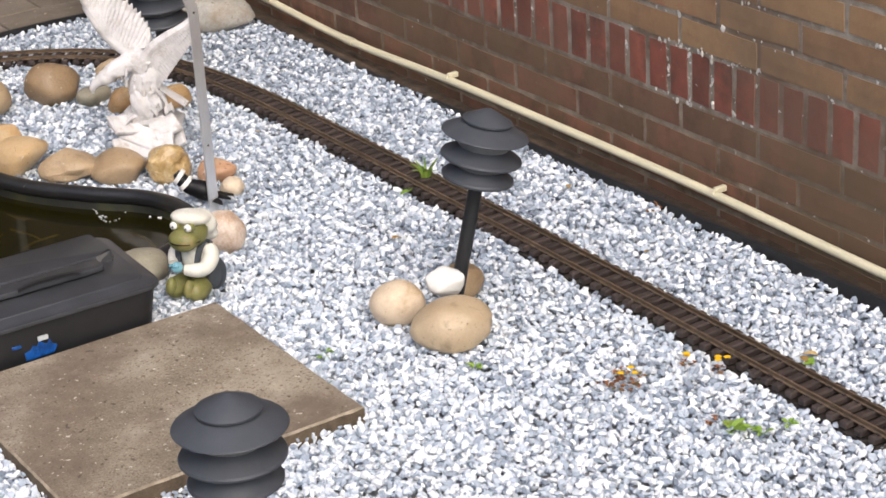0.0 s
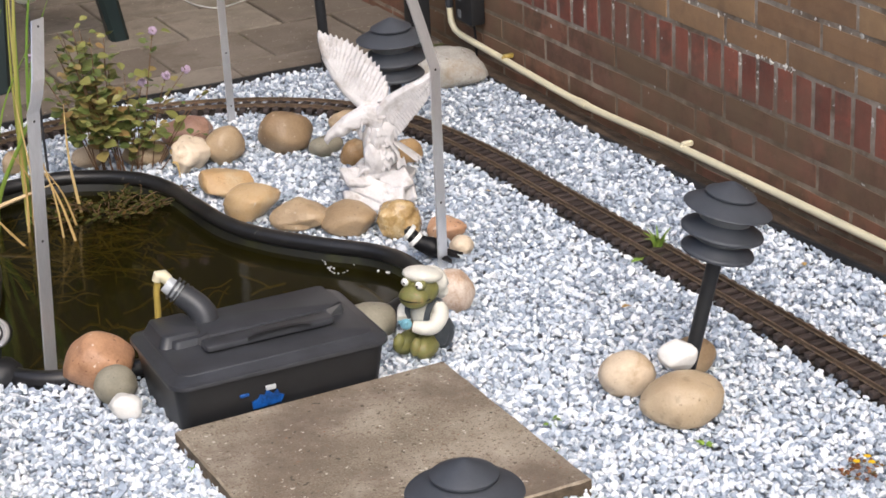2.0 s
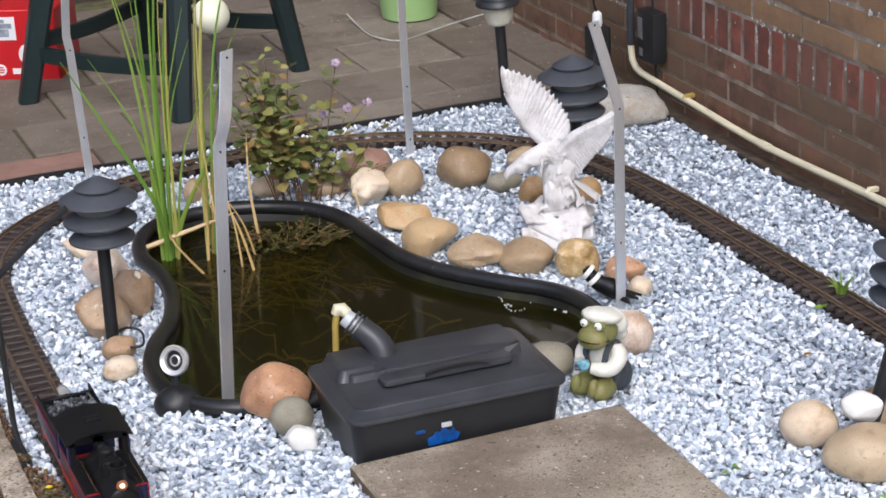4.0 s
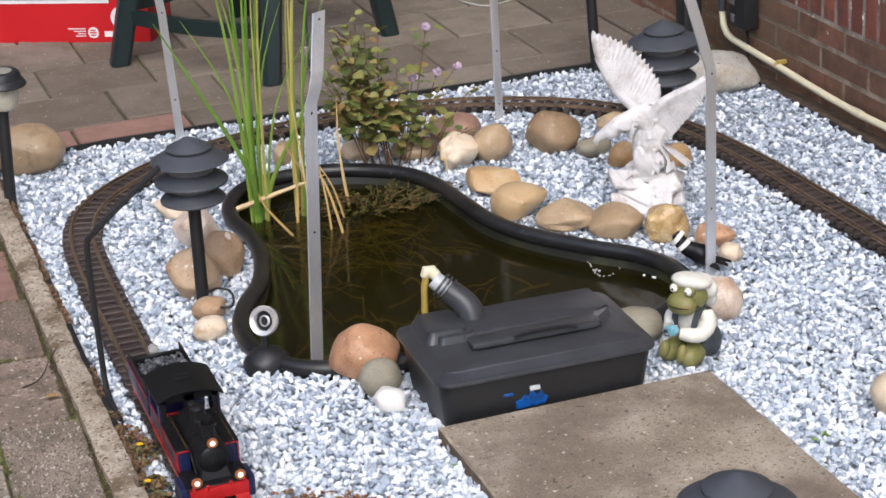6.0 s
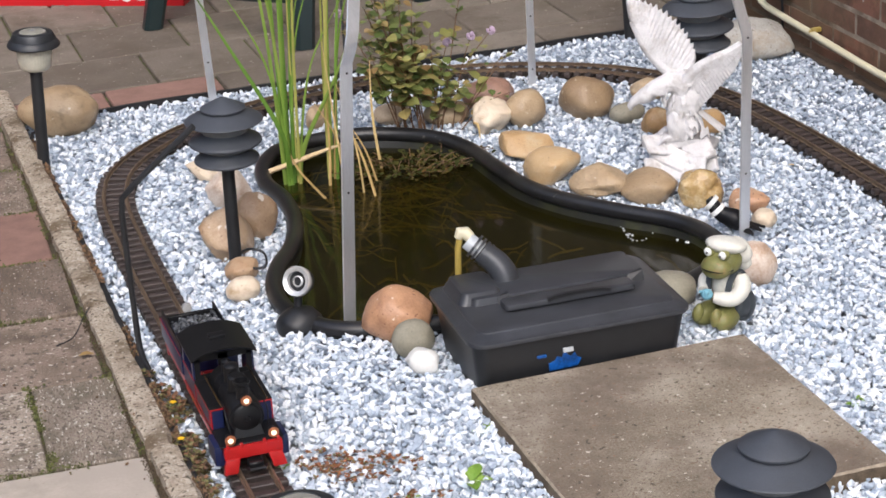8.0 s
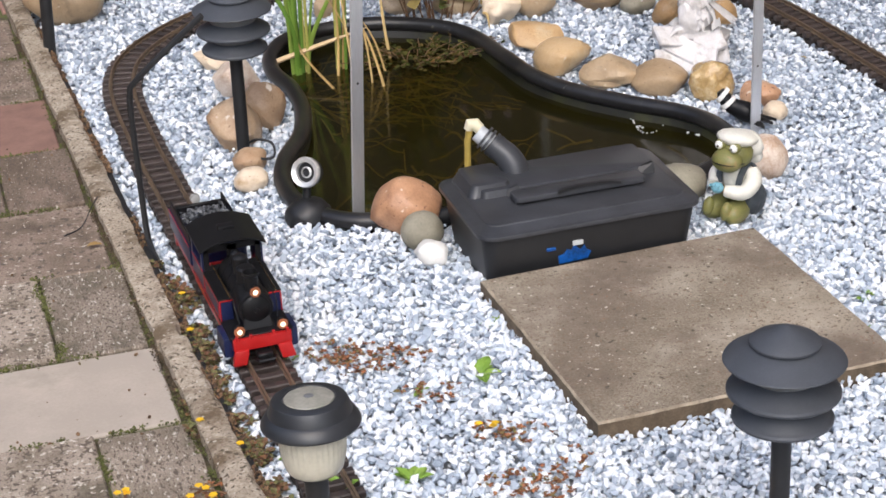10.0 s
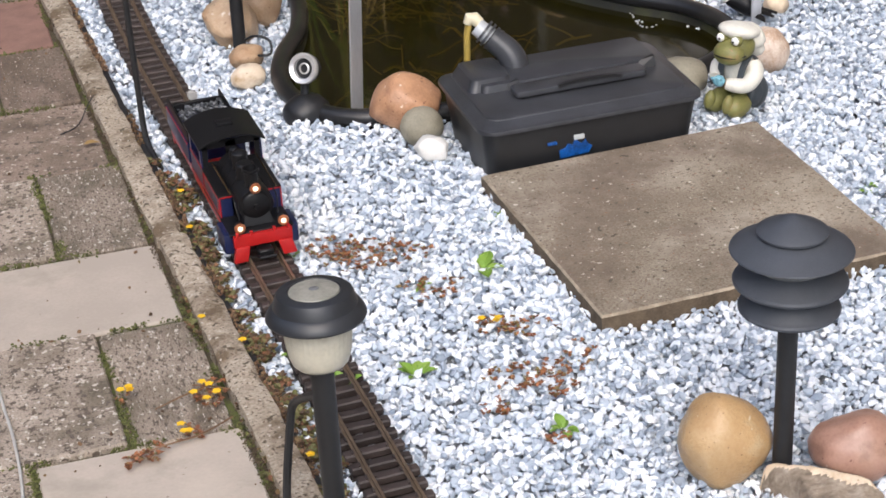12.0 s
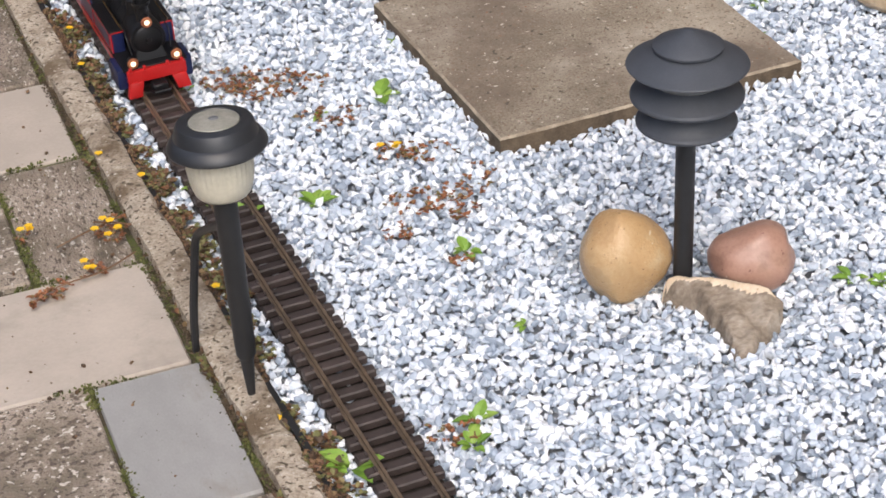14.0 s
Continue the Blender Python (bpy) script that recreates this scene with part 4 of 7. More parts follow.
def split_rock():
    """A forked wedge of rock with a high layered ridge along its back."""
    edge = [(-0.086, 0.056), (-0.076, 0.070), (-0.040, 0.056), (0.002, 0.044), (0.046, 0.024), (0.082, 0.000), (0.074, -0.022), (0.048, -0.052), (0.036, -0.086), (0.012, -0.094), (0.000, -0.058), (-0.012, -0.020), (-0.040, 0.022), (-0.074, 0.042)]
    a, b = Vector((-0.082, 0.062)), Vector((0.056, 0.006))
    nx, ny, step = 62, 66, 0.0028
    bm = bmesh.new()
    grid, ridge = {}, {}
    for j in range(ny + 1):
        for i in range(nx + 1):
            x, y = -0.096 + i * step, -0.102 + j * step
            wx, wy = x + 0.004 * noise.noise((x * 60, y * 60, 1)), y + 0.004 * noise.noise((x * 60, y * 60, 5))
            p = Vector((x, y))
            f = max(0, min(1, (p - a).dot(b - a) / (b - a).length_squared))
            d = (p - a - (b - a) * f).length
            z = -0.012
            if inside(wx, wy, edge):
                q = d + 0.004 * noise.noise((x * 30, y * 90, 2))
                z = 0.037 if q < 0.005 else 0.034 if q < 0.009 else 0.030 if q < 0.013 else max(0.028 - (q - 0.013) * 0.22, 0.009)
                if y > a.y + (b.y - a.y) * f + 0.004:
                    z = 0.033 - 1.0 * max(0, q - 0.004)
                z = z * (0.62 + 0.38 * min(1, f * 2.2)) + 0.004 * noise.noise((x * 45, y * 45, 3)) + 0.0022 * noise.noise((x * 130, y * 130, 3))
                z -= 0.005 * max(0, 1 - abs(x - 0.030 + (y + 0.02) * 0.4) / 0.012) * (1 if y < -0.01 else 0)
            ridge[i, j] = d + 0.005 * noise.noise((x * 50, y * 50, 7)) < 0.010
            grid[i, j] = bm.verts.new((x, y, z))
    for j in range(ny):
        for i in range(nx):
            q = [grid[i, j], grid[i + 1, j], grid[i + 1, j + 1], grid[i, j + 1]]
            if max(v.co.z for v in q) > -0.011:
                bm.faces.new(q).material_index = 1 if ridge[i, j] else 0
    for v in [v for v in bm.verts if not v.link_faces]:
        bm.verts.remove(v)
    for _ in range(3):
        bmesh.ops.smooth_vert(bm, verts=bm.verts[:], factor=0.4, use_axis_x=True, use_axis_y=True, use_axis_z=True)
    ob = new("split_rock", bm_done(bm, "split_rock", [DRIFT, ROCK_CREAM], sharp=38))
    ob.matrix_basis = pose(0.528, 1.858, 0.002, 0, 0, -27.8) @ Matrix.Diagonal((0.92, 0.88, 1.25, 1))
    return tagged(ob, "weathered forked brown split rock lying by the lamp", "rock", "stones in the gravel")


split_rock()

# ---- slab ----
bm = bmesh.new()
t = bmesh.new()
bmesh.ops.create_grid(t, x_segments=50, y_segments=50, size=0.2475)
ext = bmesh.ops.extrude_face_region(t, geom=t.faces[:])
for v in ext["geom"]:
    if isinstance(v, bmesh.types.BMVert):
        v.co.z += 0.044
for v in t.verts:
    for i in (0, 1):
        if 0.235 < abs(v.co[i]) < 0.24:
            v.co[i] = math.copysign(0.2440, v.co[i])
    e = max(abs(v.co.x), abs(v.co.y))
    if e > 0.246:
        v.co.x += noise.noise(v.co * 30) * 0.0016
        v.co.y += noise.noise(v.co * 30 + Vector((5, 0, 0))) * 0.0016
        if v.co.z > 0.02:
            v.co.z -= 0.0030 + 0.0012 * noise.noise(v.co * 60)
join(bm, t)
# side faces are a darker brown than the top
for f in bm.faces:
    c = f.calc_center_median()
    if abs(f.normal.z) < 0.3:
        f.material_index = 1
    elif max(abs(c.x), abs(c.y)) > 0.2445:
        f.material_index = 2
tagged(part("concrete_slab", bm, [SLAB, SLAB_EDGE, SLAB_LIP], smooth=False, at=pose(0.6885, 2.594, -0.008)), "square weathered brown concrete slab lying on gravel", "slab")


# ---- pond filter ----
def rounded(bm, x0, x1, y0, y1, z0, z1, r, taper=0.0, lip=0.003, segs=6, mi=0):
    """A box with round upright corners, its foot drawn in by taper."""
    t = bmesh.new()
    levels = [(z0, taper, 0), (z1 - lip, 0, 0), (z1 - lip * 0.3, 0, lip * 0.3), (z1, 0, lip)]
    rings = []
    for z, tp, inn in levels:
        ring = []
        for cx, cy, a0 in ((x1, y1, 0), (x0, y1, 90), (x0, y0, 180), (x1, y0, 270)):
            sx, sy = (1 if cx == x1 else -1), (1 if cy == y1 else -1)
            for k in range(segs + 1):
                a = radians(a0 + 90 * k / segs)
                ring.append(t.verts.new((cx - sx * (r + tp) + (r - inn) * math.cos(a), cy - sy * (r + tp) + (r - inn) * math.sin(a), z)))
        rings.append(ring)
    for a, b in zip(rings, rings[1:]):
        for k in range(len(a)):
            t.faces.new((a[k], a[(k + 1) % len(a)], b[(k + 1) % len(a)], b[k]))
    t.faces.new(rings[0])
    t.faces.new(rings[-1])
    return join(bm, t, mi)


def filter_box():
    root = empty("filter_box", pose(0.648, 2.972, 0.0, 0, 0, -1.5), "black plastic pond filter box with a blue sticker", "filter box")
    bm = bmesh.new()
    rounded(bm, -0.189, 0.189, -0.123, 0.123, -0.004, 0.098, 0.026, 0.012)
    part("body", bm, BLACK_PLASTIC, root, "glossy black box body")
    bm = bmesh.new()
    rounded(bm, -0.197, 0.197, -0.131, 0.131, 0.0965, 0.1035, 0.032, 0, 0.002)
    lid = part("lid", bm, DUSTY_LIT, root, "lid with a rounded overhanging lip")
    bm = bmesh.new()
    rounded(bm, -0.176, 0.176, -0.106, 0.112, 0.1030, 0.1135, 0.022, -0.017, 0.003)
    part("lid_top", bm, DUSTY_LIT, lid, "sloping top of the lid")
    bm = bmesh.new()
    rounded(bm, -0.150, 0.162, 0.002, 0.104, 0.110, 0.1255, 0.012, -0.004, 0.003)
    part("raised_panel", bm, DUSTY_LIT, lid)
    bm = bmesh.new()
    rounded(bm, -0.166, -0.094, 0.014, 0.106, 0.110, 0.134, 0.014, -0.008, 0.008)
    part("raised_block", bm, DUSTY_LIT, lid)
    bm = bmesh.new()
    rounded(bm, -0.108, 0.126, -0.048, -0.010, 0.1185, 0.1275, 0.008, 0, 0.003)
    handle = part("handle", bm, DUSTY_LIT, lid, "long flat lid handle")
    bm = bmesh.new()
    add_box(bm, -0.096, 0.114, -0.040, -0.014, 0.1105, 0.1195, 0.001, 1)
    part("handle_foot", bm, BLACK_PLASTIC, handle)
    bm = bmesh.new()
    t = bmesh.new()
    add_tube(t, [(x, -0.047, 0.1270 + 0.005 * max(0, 1 - abs((x - 0.022) / 0.055) ** 4)) for x in (-0.035, -0.032, -0.02, 0.0, 0.022, 0.044, 0.064, 0.076, 0.079)], 1.0, section=[(-0.0035, -0.0035), (0.0035, -0.0035), (0.0035, 0.0012), (-0.0035, 0.0012)])
    join(bm, t)
    part("grip", bm, BLACK_PLASTIC, handle, "low fin along the handle")
    for x, w in ((-0.098, 0.010), (0.142, 0.014)):
        bm = bmesh.new()
        t = bmesh.new()
        vs = [t.verts.new(p) for p in ((x - w, -0.006, 0.112), (x + w, -0.010, 0.112), (x + w, 0.008, 0.112), (x - w, 0.008, 0.112), (x + w, -0.004, 0.131), (x + w, 0.006, 0.131), (x - w, 0.004, 0.123))]
        for f in ((0, 1, 2, 3), (1, 2, 5, 4), (0, 1, 4, 6), (2, 3, 6, 5), (0, 3, 6), (4, 5, 6)):
            t.faces.new([vs[k] for k in f])
        join(bm, t)
        part("latch", bm, BLACK_PLASTIC, lid, "small dark latch", smooth=False)
    bm = bmesh.new()
    face = bm.faces.new([bm.verts.new((x, -0.1184 - 0.06 * (z - 0.02), z + 0.008)) for x, z in ((-0.060, 0.022), (-0.010, 0.024), (-0.003, 0.036), (-0.011, 0.041), (-0.015, 0.050), (-0.022, 0.043), (-0.027, 0.047), (-0.033, 0.055), (-0.038, 0.044), (-0.046, 0.047), (-0.050, 0.039), (-0.061, 0.036))])
    for v in bmesh.ops.extrude_face_region(bm, geom=[face])["geom"]:
        if isinstance(v, bmesh.types.BMVert):
            v.co.y += 0.003
    part("sticker", bm, BLUE_LABEL, root, "torn bright blue sticker")
    bm = bmesh.new()
    add_box(bm, -0.036, -0.018, -0.1232, -0.1180, 0.061, 0.069, 0.0006, 1)
    part("sticker_scrap", bm, HOSE_CLEAR, root, "scrap of pale sticker")
    bm = bmesh.new()
    add_box(bm, -0.082, -0.066, -0.1226, -0.1180, 0.058, 0.063, 0.0006, 1)
    part("sticker_scrap", bm, BLUE_LABEL, root)
    bm = bmesh.new()
    add_tube(bm, spline([(-0.066, 0.074, 0.112), (-0.068, 0.080, 0.130), (-0.078, 0.090, 0.148), (-0.098, 0.104, 0.166)], 14), [0.0245, 0.0245, 0.0242, 0.0240, 0.0238, 0.0234, 0.0230, 0.0226, 0.0222, 0.0218, 0.0214, 0.0210, 0.0206, 0.0200], 22)
    pipe = part("outlet_pipe", bm, PIPE_GREY, root, "dark grey outlet elbow")
    bm = bmesh.new()
    for f in (0.0, 0.35, 0.7, 1.05):
        c = Vector((-0.090, 0.0985, 0.160)) + Vector((-0.016, 0.011, 0.0145)) * f
        add_tube(bm, [c, c + Vector((-0.0030, 0.0021, 0.0027))], 0.0222, 22)
    part("collar", bm, PIPE_GREY, pipe, "ribbed screw collar")
    bm = bmesh.new()
    add_tube(bm, [(-0.100, 0.106, 0.168), (-0.119, 0.119, 0.186)], [0.0170, 0.0152], 16)
    part("hose_end", bm, HOSE_CLEAR, root, "milky clear hose end")
    bm = bmesh.new()
    add_tube(bm, [(-0.129, 0.127, 0.196), (-0.134, 0.128, 0.17), (-0.136, 0.130, 0.10), (-0.136, 0.132, 0.0)], [0.006, 0.006, 0.006, 0.006], 12)
    part("hose", bm, HOSE_YELLOW, root, "yellowed drooping hose")
    bm = bmesh.new()
    add_tube(bm, [(-0.113, 0.120, 0.190), (-0.121, 0.124, 0.199), (-0.129, 0.126, 0.200), (-0.133, 0.127, 0.190)], [0.0100, 0.0115, 0.0105, 0.0075], 12)
    part("hose_joint", bm, PIPE, root, "cream hose joint")
    return root


filter_box()


# ---- garden lamps ----
def pagoda_lamp(m, label, h=0.375):
    root = empty("garden_lamp", m, label, "garden lamp", "tiered garden lamps")
    bm = bmesh.new()
    add_lathe(bm, [(0.0125, -0.03), (0.0125, h - 0.112)], 16)
    part("post", bm, POST_BLACK, root, "round black post")
    for k, (r, drop) in enumerate(((0.0745, 0.048), (0.0692, 0.090), (0.0618, 0.126))):
        bm = bmesh.new()
        z = h - drop
        if k == 0:
            prof = [(r - 0.001, z - 0.001), (r, z), (r - 0.001, z + 0.0018), (0.058, z + 0.0105), (0.0400, z + 0.0188), (0.0360, z + 0.0200), (0.0360, z + 0.0218), (0.0424, z + 0.0220), (0.0428, z + 0.0250), (0.0418, z + 0.0260), (0.030, z + 0.0320), (0.016, z + 0.0396), (0.005, z + 0.0446), (0, z + 0.0458)]
        else:
            prof = [(r - 0.002, z - 0.0028), (r, z - 0.0012), (r + 0.0004, z + 0.0015), (r - 0.0012, z + 0.0042), (r - 0.006, z + 0.0068), (0.050, z + 0.0150), (0.044, z + 0.0205)]
        add_lathe(bm, [(0.040, z + 0.008), (r - 0.004, z - (0.002 if k else 0))] + prof, 48)
        part("tier" if k else "cap", bm, LAMP_BLACK, root, "" if k else "shallow conical cap with a small top disc", sharp=30)
    for z0, z1 in ((h - 0.090 + 0.016, h - 0.043), (h - 0.126 + 0.016, h - 0.086)):
        bm = bmesh.new()
        add_lathe(bm, [(0.043, z0), (0.043, z1)], 28)
        part("diffuser", bm, GREY_RING, root, "smoky grey diffuser ring")
    return root


def leaned(x, y, dx, dy, h):
    up = Vector((dx, dy, h)).normalized()
    return Matrix.Translation((x, y, 0)) @ Vector((0, 0, 1)).rotation_difference(up).to_matrix().to_4x4()


pagoda_lamp(pose(0.513, 1.942, 0, -0.5, 0.7), "black tiered garden lamp standing between three stones", 0.377)
pagoda_lamp(pose(0.223, 3.585, 0, 0.3, 0.5), "black tiered garden lamp beside the pond", 0.352)
pagoda_lamp(leaned(1.258, 2.580, 0.076, -0.037, 0.38), "black tiered garden lamp leaning among cobbles", 0.388)
pagoda_lamp(pose(1.466, 4.096, 0, 0, -2) @ Matrix.Diagonal((1.13, 1.13, 1.13, 1)), "black tiered garden lamp behind the eagle statue", 0.246)


def lantern(m, label, h=0.386, spike=True):
    root = empty("solar_lantern", m, label, "garden lamp", "solar lanterns")
    bm = bmesh.new()
    add_lathe(bm, [(0.0, -0.03), (0.003, 0.0), (0.0085, 0.070), (0.0095, 0.074), (0.0118, 0.078), (0.0120, 0.086), (0.0125, 0.088), (0.0142, h - 0.091)] if spike else [(0.0135, -0.03), (0.0135, h - 0.085)], 20)
    part("post", bm, POST_BLACK, root, "tapering black plastic post")
    bm = bmesh.new()
    low = h - (0.093 if spike else 0.086)
    t = bmesh.new()
    add_lathe(t, [(0.022, low), (0.0285, low + 0.0015), (0.0325, low + 0.006), (0.0352, low + 0.014), (0.0370, low + 0.026), (0.0382, low + 0.040), (0.0386, h - 0.026)], 108)
    for v in t.verts:
        if v.co.z > low + 0.020:
            a = math.atan2(v.co.y, v.co.x)
            k = 1 + 0.018 * math.cos(36 * a)
            v.co.x, v.co.y = v.co.x * k, v.co.y * k
    join(bm, t)
    part("lens", bm, LENS, root, "yellowed ribbed plastic lens")
    bm = bmesh.new()
    add_lathe(bm, [(0.037, h - 0.024), (0.0540, h - 0.0315), (0.0566, h - 0.0318), (0.0576, h - 0.0295), (0.0570, h - 0.0265), (0.0512, h - 0.0178), (0.0496, h - 0.0168), (0.0484, h - 0.0160), (0.0480, h - 0.0142), (0.0446, h - 0.0040), (0.0430, h - 0.0012), (0.0405, h), (0.0310, h + 0.0008), (0.0300, h - 0.0006), (0.0, h - 0.001)], 56)
    cap = part("cap", bm, LANTERN_BLACK, root, "stepped black cap", sharp=28)
    bm = bmesh.new()
    add_lathe(bm, [(0.0, h - 0.0005), (0.0292, h - 0.0005), (0.0285, h + 0.0008), (0.012, h + 0.0028), (0.0, h + 0.003)], 36)
    window = part("solar_window", bm, CLOUDED, cap, "clouded round solar window")
    bm = bmesh.new()
    add_lathe(bm, [(0.0, h + 0.0030), (0.0058, h + 0.0030), (0.0050, h + 0.0036), (0.0, h + 0.0038)], 20)
    part("sensor", bm, GREY_RING, window, "small dark light sensor")
    return root


lantern(leaned(-0.061, 1.962, 0.004, 0.025, 0.386), "black solar lantern on a spike beside the kerb")
lantern(pose(-0.036, 4.338, 0, 0, 2.5), "black solar lantern at the bed's far corner", 0.314, False)
lantern(pose(1.519, 4.630, 0, 0, -3), "black solar lantern by the far edging", 0.305, False)


def stake(pts, label, r=0.0055):
    bm = bmesh.new()
    add_tube(bm, spline(pts, 24), r, 8)
    return tagged(part("bent_stake", bm, POST_BLACK), label, "stake", "bent black stakes")


stake([(-0.024, 3.13, 0.0), (-0.026, 3.20, 0.006), (-0.028, 3.258, 0.02), (-0.029, 3.266, 0.10), (-0.030, 3.266, 0.28), (-0.024, 3.264, 0.305), (0.03, 3.244, 0.36), (0.10, 3.222, 0.425)], "thin bent black plastic stake standing beside the kerb")
stake([(-0.089, 2.108, -0.02), (-0.086, 2.106, 0.05), (-0.076, 2.103, 0.13), (-0.070, 2.100, 0.168), (-0.064, 2.07, 0.195), (-0.060, 2.01, 0.235)], "thin bent black stake leaning on the solar lantern")


# ---- aluminium strips ----
def strip(pts, label, w=0.0115, face=(0.35, -0.94)):
    """A flat metal strip bent along its points; face: the way its flat side looks."""
    bm = bmesh.new()
    t = bmesh.new()
    f = Vector((face[0], face[1], 0)).normalized()
    s = Vector((-f.y, f.x, 0))
    rings = []
    for x, y, z in pts:
        p = Vector((x, y, z))
        rings.append([t.verts.new(p + s * (w * a) + f * (0.0016 * b)) for a, b in ((-1, -1), (1, -1), (1, 1), (-1, 1))])
    for a, b in zip(rings, rings[1:]):
        for k in range(4):
            t.faces.new((a[k], a[(k + 1) % 4], b[(k + 1) % 4], b[k]))
    t.faces.new(rings[0])
    t.faces.new(rings[-1])
    join(bm, t)
    root = empty("metal_strip", pose(0, 0, 0), label, "metal strip", "upright metal strips")
    body = part("strip", bm, ALU, root, smooth=False)
    for k in (0.10, 0.25, 0.98):
        i = min(int(k * (len(pts) - 1)), len(pts) - 2)
        p = Vector(pts[i]).lerp(Vector(pts[i + 1]), k * (len(pts) - 1) - i)
        hb = bmesh.new()
        add_lathe(hb, [(0.0022, -0.0006), (0.0022, 0.0006)], 10, Matrix.Translation(p - f * -0.0019) @ Vector((0, 0, 1)).rotation_difference(f).to_matrix().to_4x4())
        part("hole", hb, LOCO_BLACK, body, "small dark screw hole")
    return root


strip([(0.347, 3.239, -0.05), (0.372, 3.228, 0.46), (0.374, 3.227, 0.49), (0.382, 3.224, 0.515), (0.384, 3.222, 0.528), (0.390, 3.229, 0.545), (0.4175, 3.2890, 0.6330)], "dull aluminium strip with a kink standing at the pond", 0.0138, (0.45, -0.89))
strip([(1.161, 3.282, -0.04), (1.163, 3.281, 0.41), (1.162, 3.282, 0.42), (1.142, 3.290, 0.50), (1.121, 3.298, 0.58)], "aluminium strip bent at its top beside the eagle", 0.0140, (0.42, -0.9))
strip([(1.143, 4.357, -0.04), (1.141, 4.358, 0.40), (1.139, 4.359, 0.62)], "tall aluminium strip standing behind the pond", 0.0115, (0.42, -0.9))
strip([(0.415, 4.608, -0.04), (0.400, 4.609, 0.32), (0.396, 4.609, 0.355), (0.402, 4.605, 0.44), (0.404, 4.604, 0.52)], "bent aluminium strip at the far edging", 0.0105, (0.35, -0.94))


# ---- statues ----
def blob(bm, c, r, mi=0, rot=None, sub=3, wob=0.0, seed=0):
    t = bmesh.new()
    bmesh.ops.create_icosphere(t, subdivisions=sub, radius=1)
    for v in t.verts:
        k = 1 + wob * noise.noise(v.co * 2 + Vector((seed * 5.1, 0, 0)))
        v.co = Vector((v.co.x * r[0], v.co.y * r[1], v.co.z * r[2])) * k
    m = Matrix.Translation(c)
    if rot is not None:
        m = m @ Euler([radians(a) for a in rot]).to_matrix().to_4x4()
    return join(bm, t, mi, m)


def feather(bm, a, b, w, nrm, thick=0.003, bend=0.0):
    """A blade from a to b with a rounded tip and a raised shaft."""
    a, b, nrm = Vector(a), Vector(b), Vector(nrm).normalized()
    d = b - a
    s = d.cross(nrm).normalized()
    t = bmesh.new()
    rows = []
    for k in range(8):
        f = k / 7
        ww = w * (0.55 + 0.45 * math.sin(math.pi * min(f * 0.9 + 0.12, 1.0))) * (1 if f < 0.8 else math.sqrt(max(0.02, 1 - ((f - 0.8) / 0.2) ** 2)))
        p = a + d * f + nrm * bend * f * f
        rows.append([t.verts.new(p - s * ww), t.verts.new(p + nrm * thick), t.verts.new(p + s * ww), t.verts.new(p - nrm * thick)])
    for u, v in zip(rows, rows[1:]):
        for k in range(4):
            t.faces.new((u[k], u[(k + 1) % 4], v[(k + 1) % 4], v[k]))
    t.faces.new(rows[0])
    t.faces.new(rows[-1])
    return join(bm, t)


def wing(bm, arm, edge, nrm, rows, count, w, base=0.011, web=0.86, thick=0.0022):
    """A wing: a bone along arm, a solid web, and overlapping rows of feathers towards the edge line."""
    nrm = Vector(nrm).normalized()
    arm, edge = spline([Vector(p) for p in arm], 25), spline([Vector(p) for p in edge], 25)
    add_tube(bm, arm, [base * (1 - 0.02 * k) for k in range(25)], 10)
    t = bmesh.new()
    sides = []
    for s in (-1, 1):
        lines = [[t.verts.new(a.lerp(e, f) + nrm * (s * (0.0055 - 0.004 * f) + 0.0015 * noise.noise(a.lerp(e, f) * 90))) for f in (0, 0.25, 0.5, 0.75, web)] for a, e in zip(arm, edge)]
        for u, v in zip(lines, lines[1:]):
            for k in range(4):
                t.faces.new((u[k], u[k + 1], v[k + 1], v[k]))
        sides.append(lines)
    for i in range(24):
        for k in (0, 4):
            t.faces.new((sides[0][i][k], sides[0][i + 1][k], sides[1][i + 1][k], sides[1][i][k]))
    for i in (0, 24):
        for k in range(4):
            t.faces.new((sides[0][i][k], sides[0][i][k + 1], sides[1][i][k + 1], sides[1][i][k]))
    bmesh.ops.recalc_face_normals(t, faces=t.faces)
    join(bm, t)
    for row, (f0, f1, k_n) in enumerate(rows):
        n = int(count * k_n)
        for k in range(n):
            u = k / (n - 1) * 24
            i = min(int(u), 23)
            a, e = arm[i].lerp(arm[i + 1], u - i), edge[i].lerp(edge[i + 1], u - i)
            jig = 1 + 0.022 * math.sin(k * 2.7)
            for s in (-1, 1):
                lift = nrm * s * (0.0035 + 0.0022 * row)
                feather(bm, a.lerp(e, f0) + lift, a.lerp(e, f1 * jig) + lift * (0.35 if row == 0 else 0.9), w / k_n ** 0.5, nrm * s, thick)


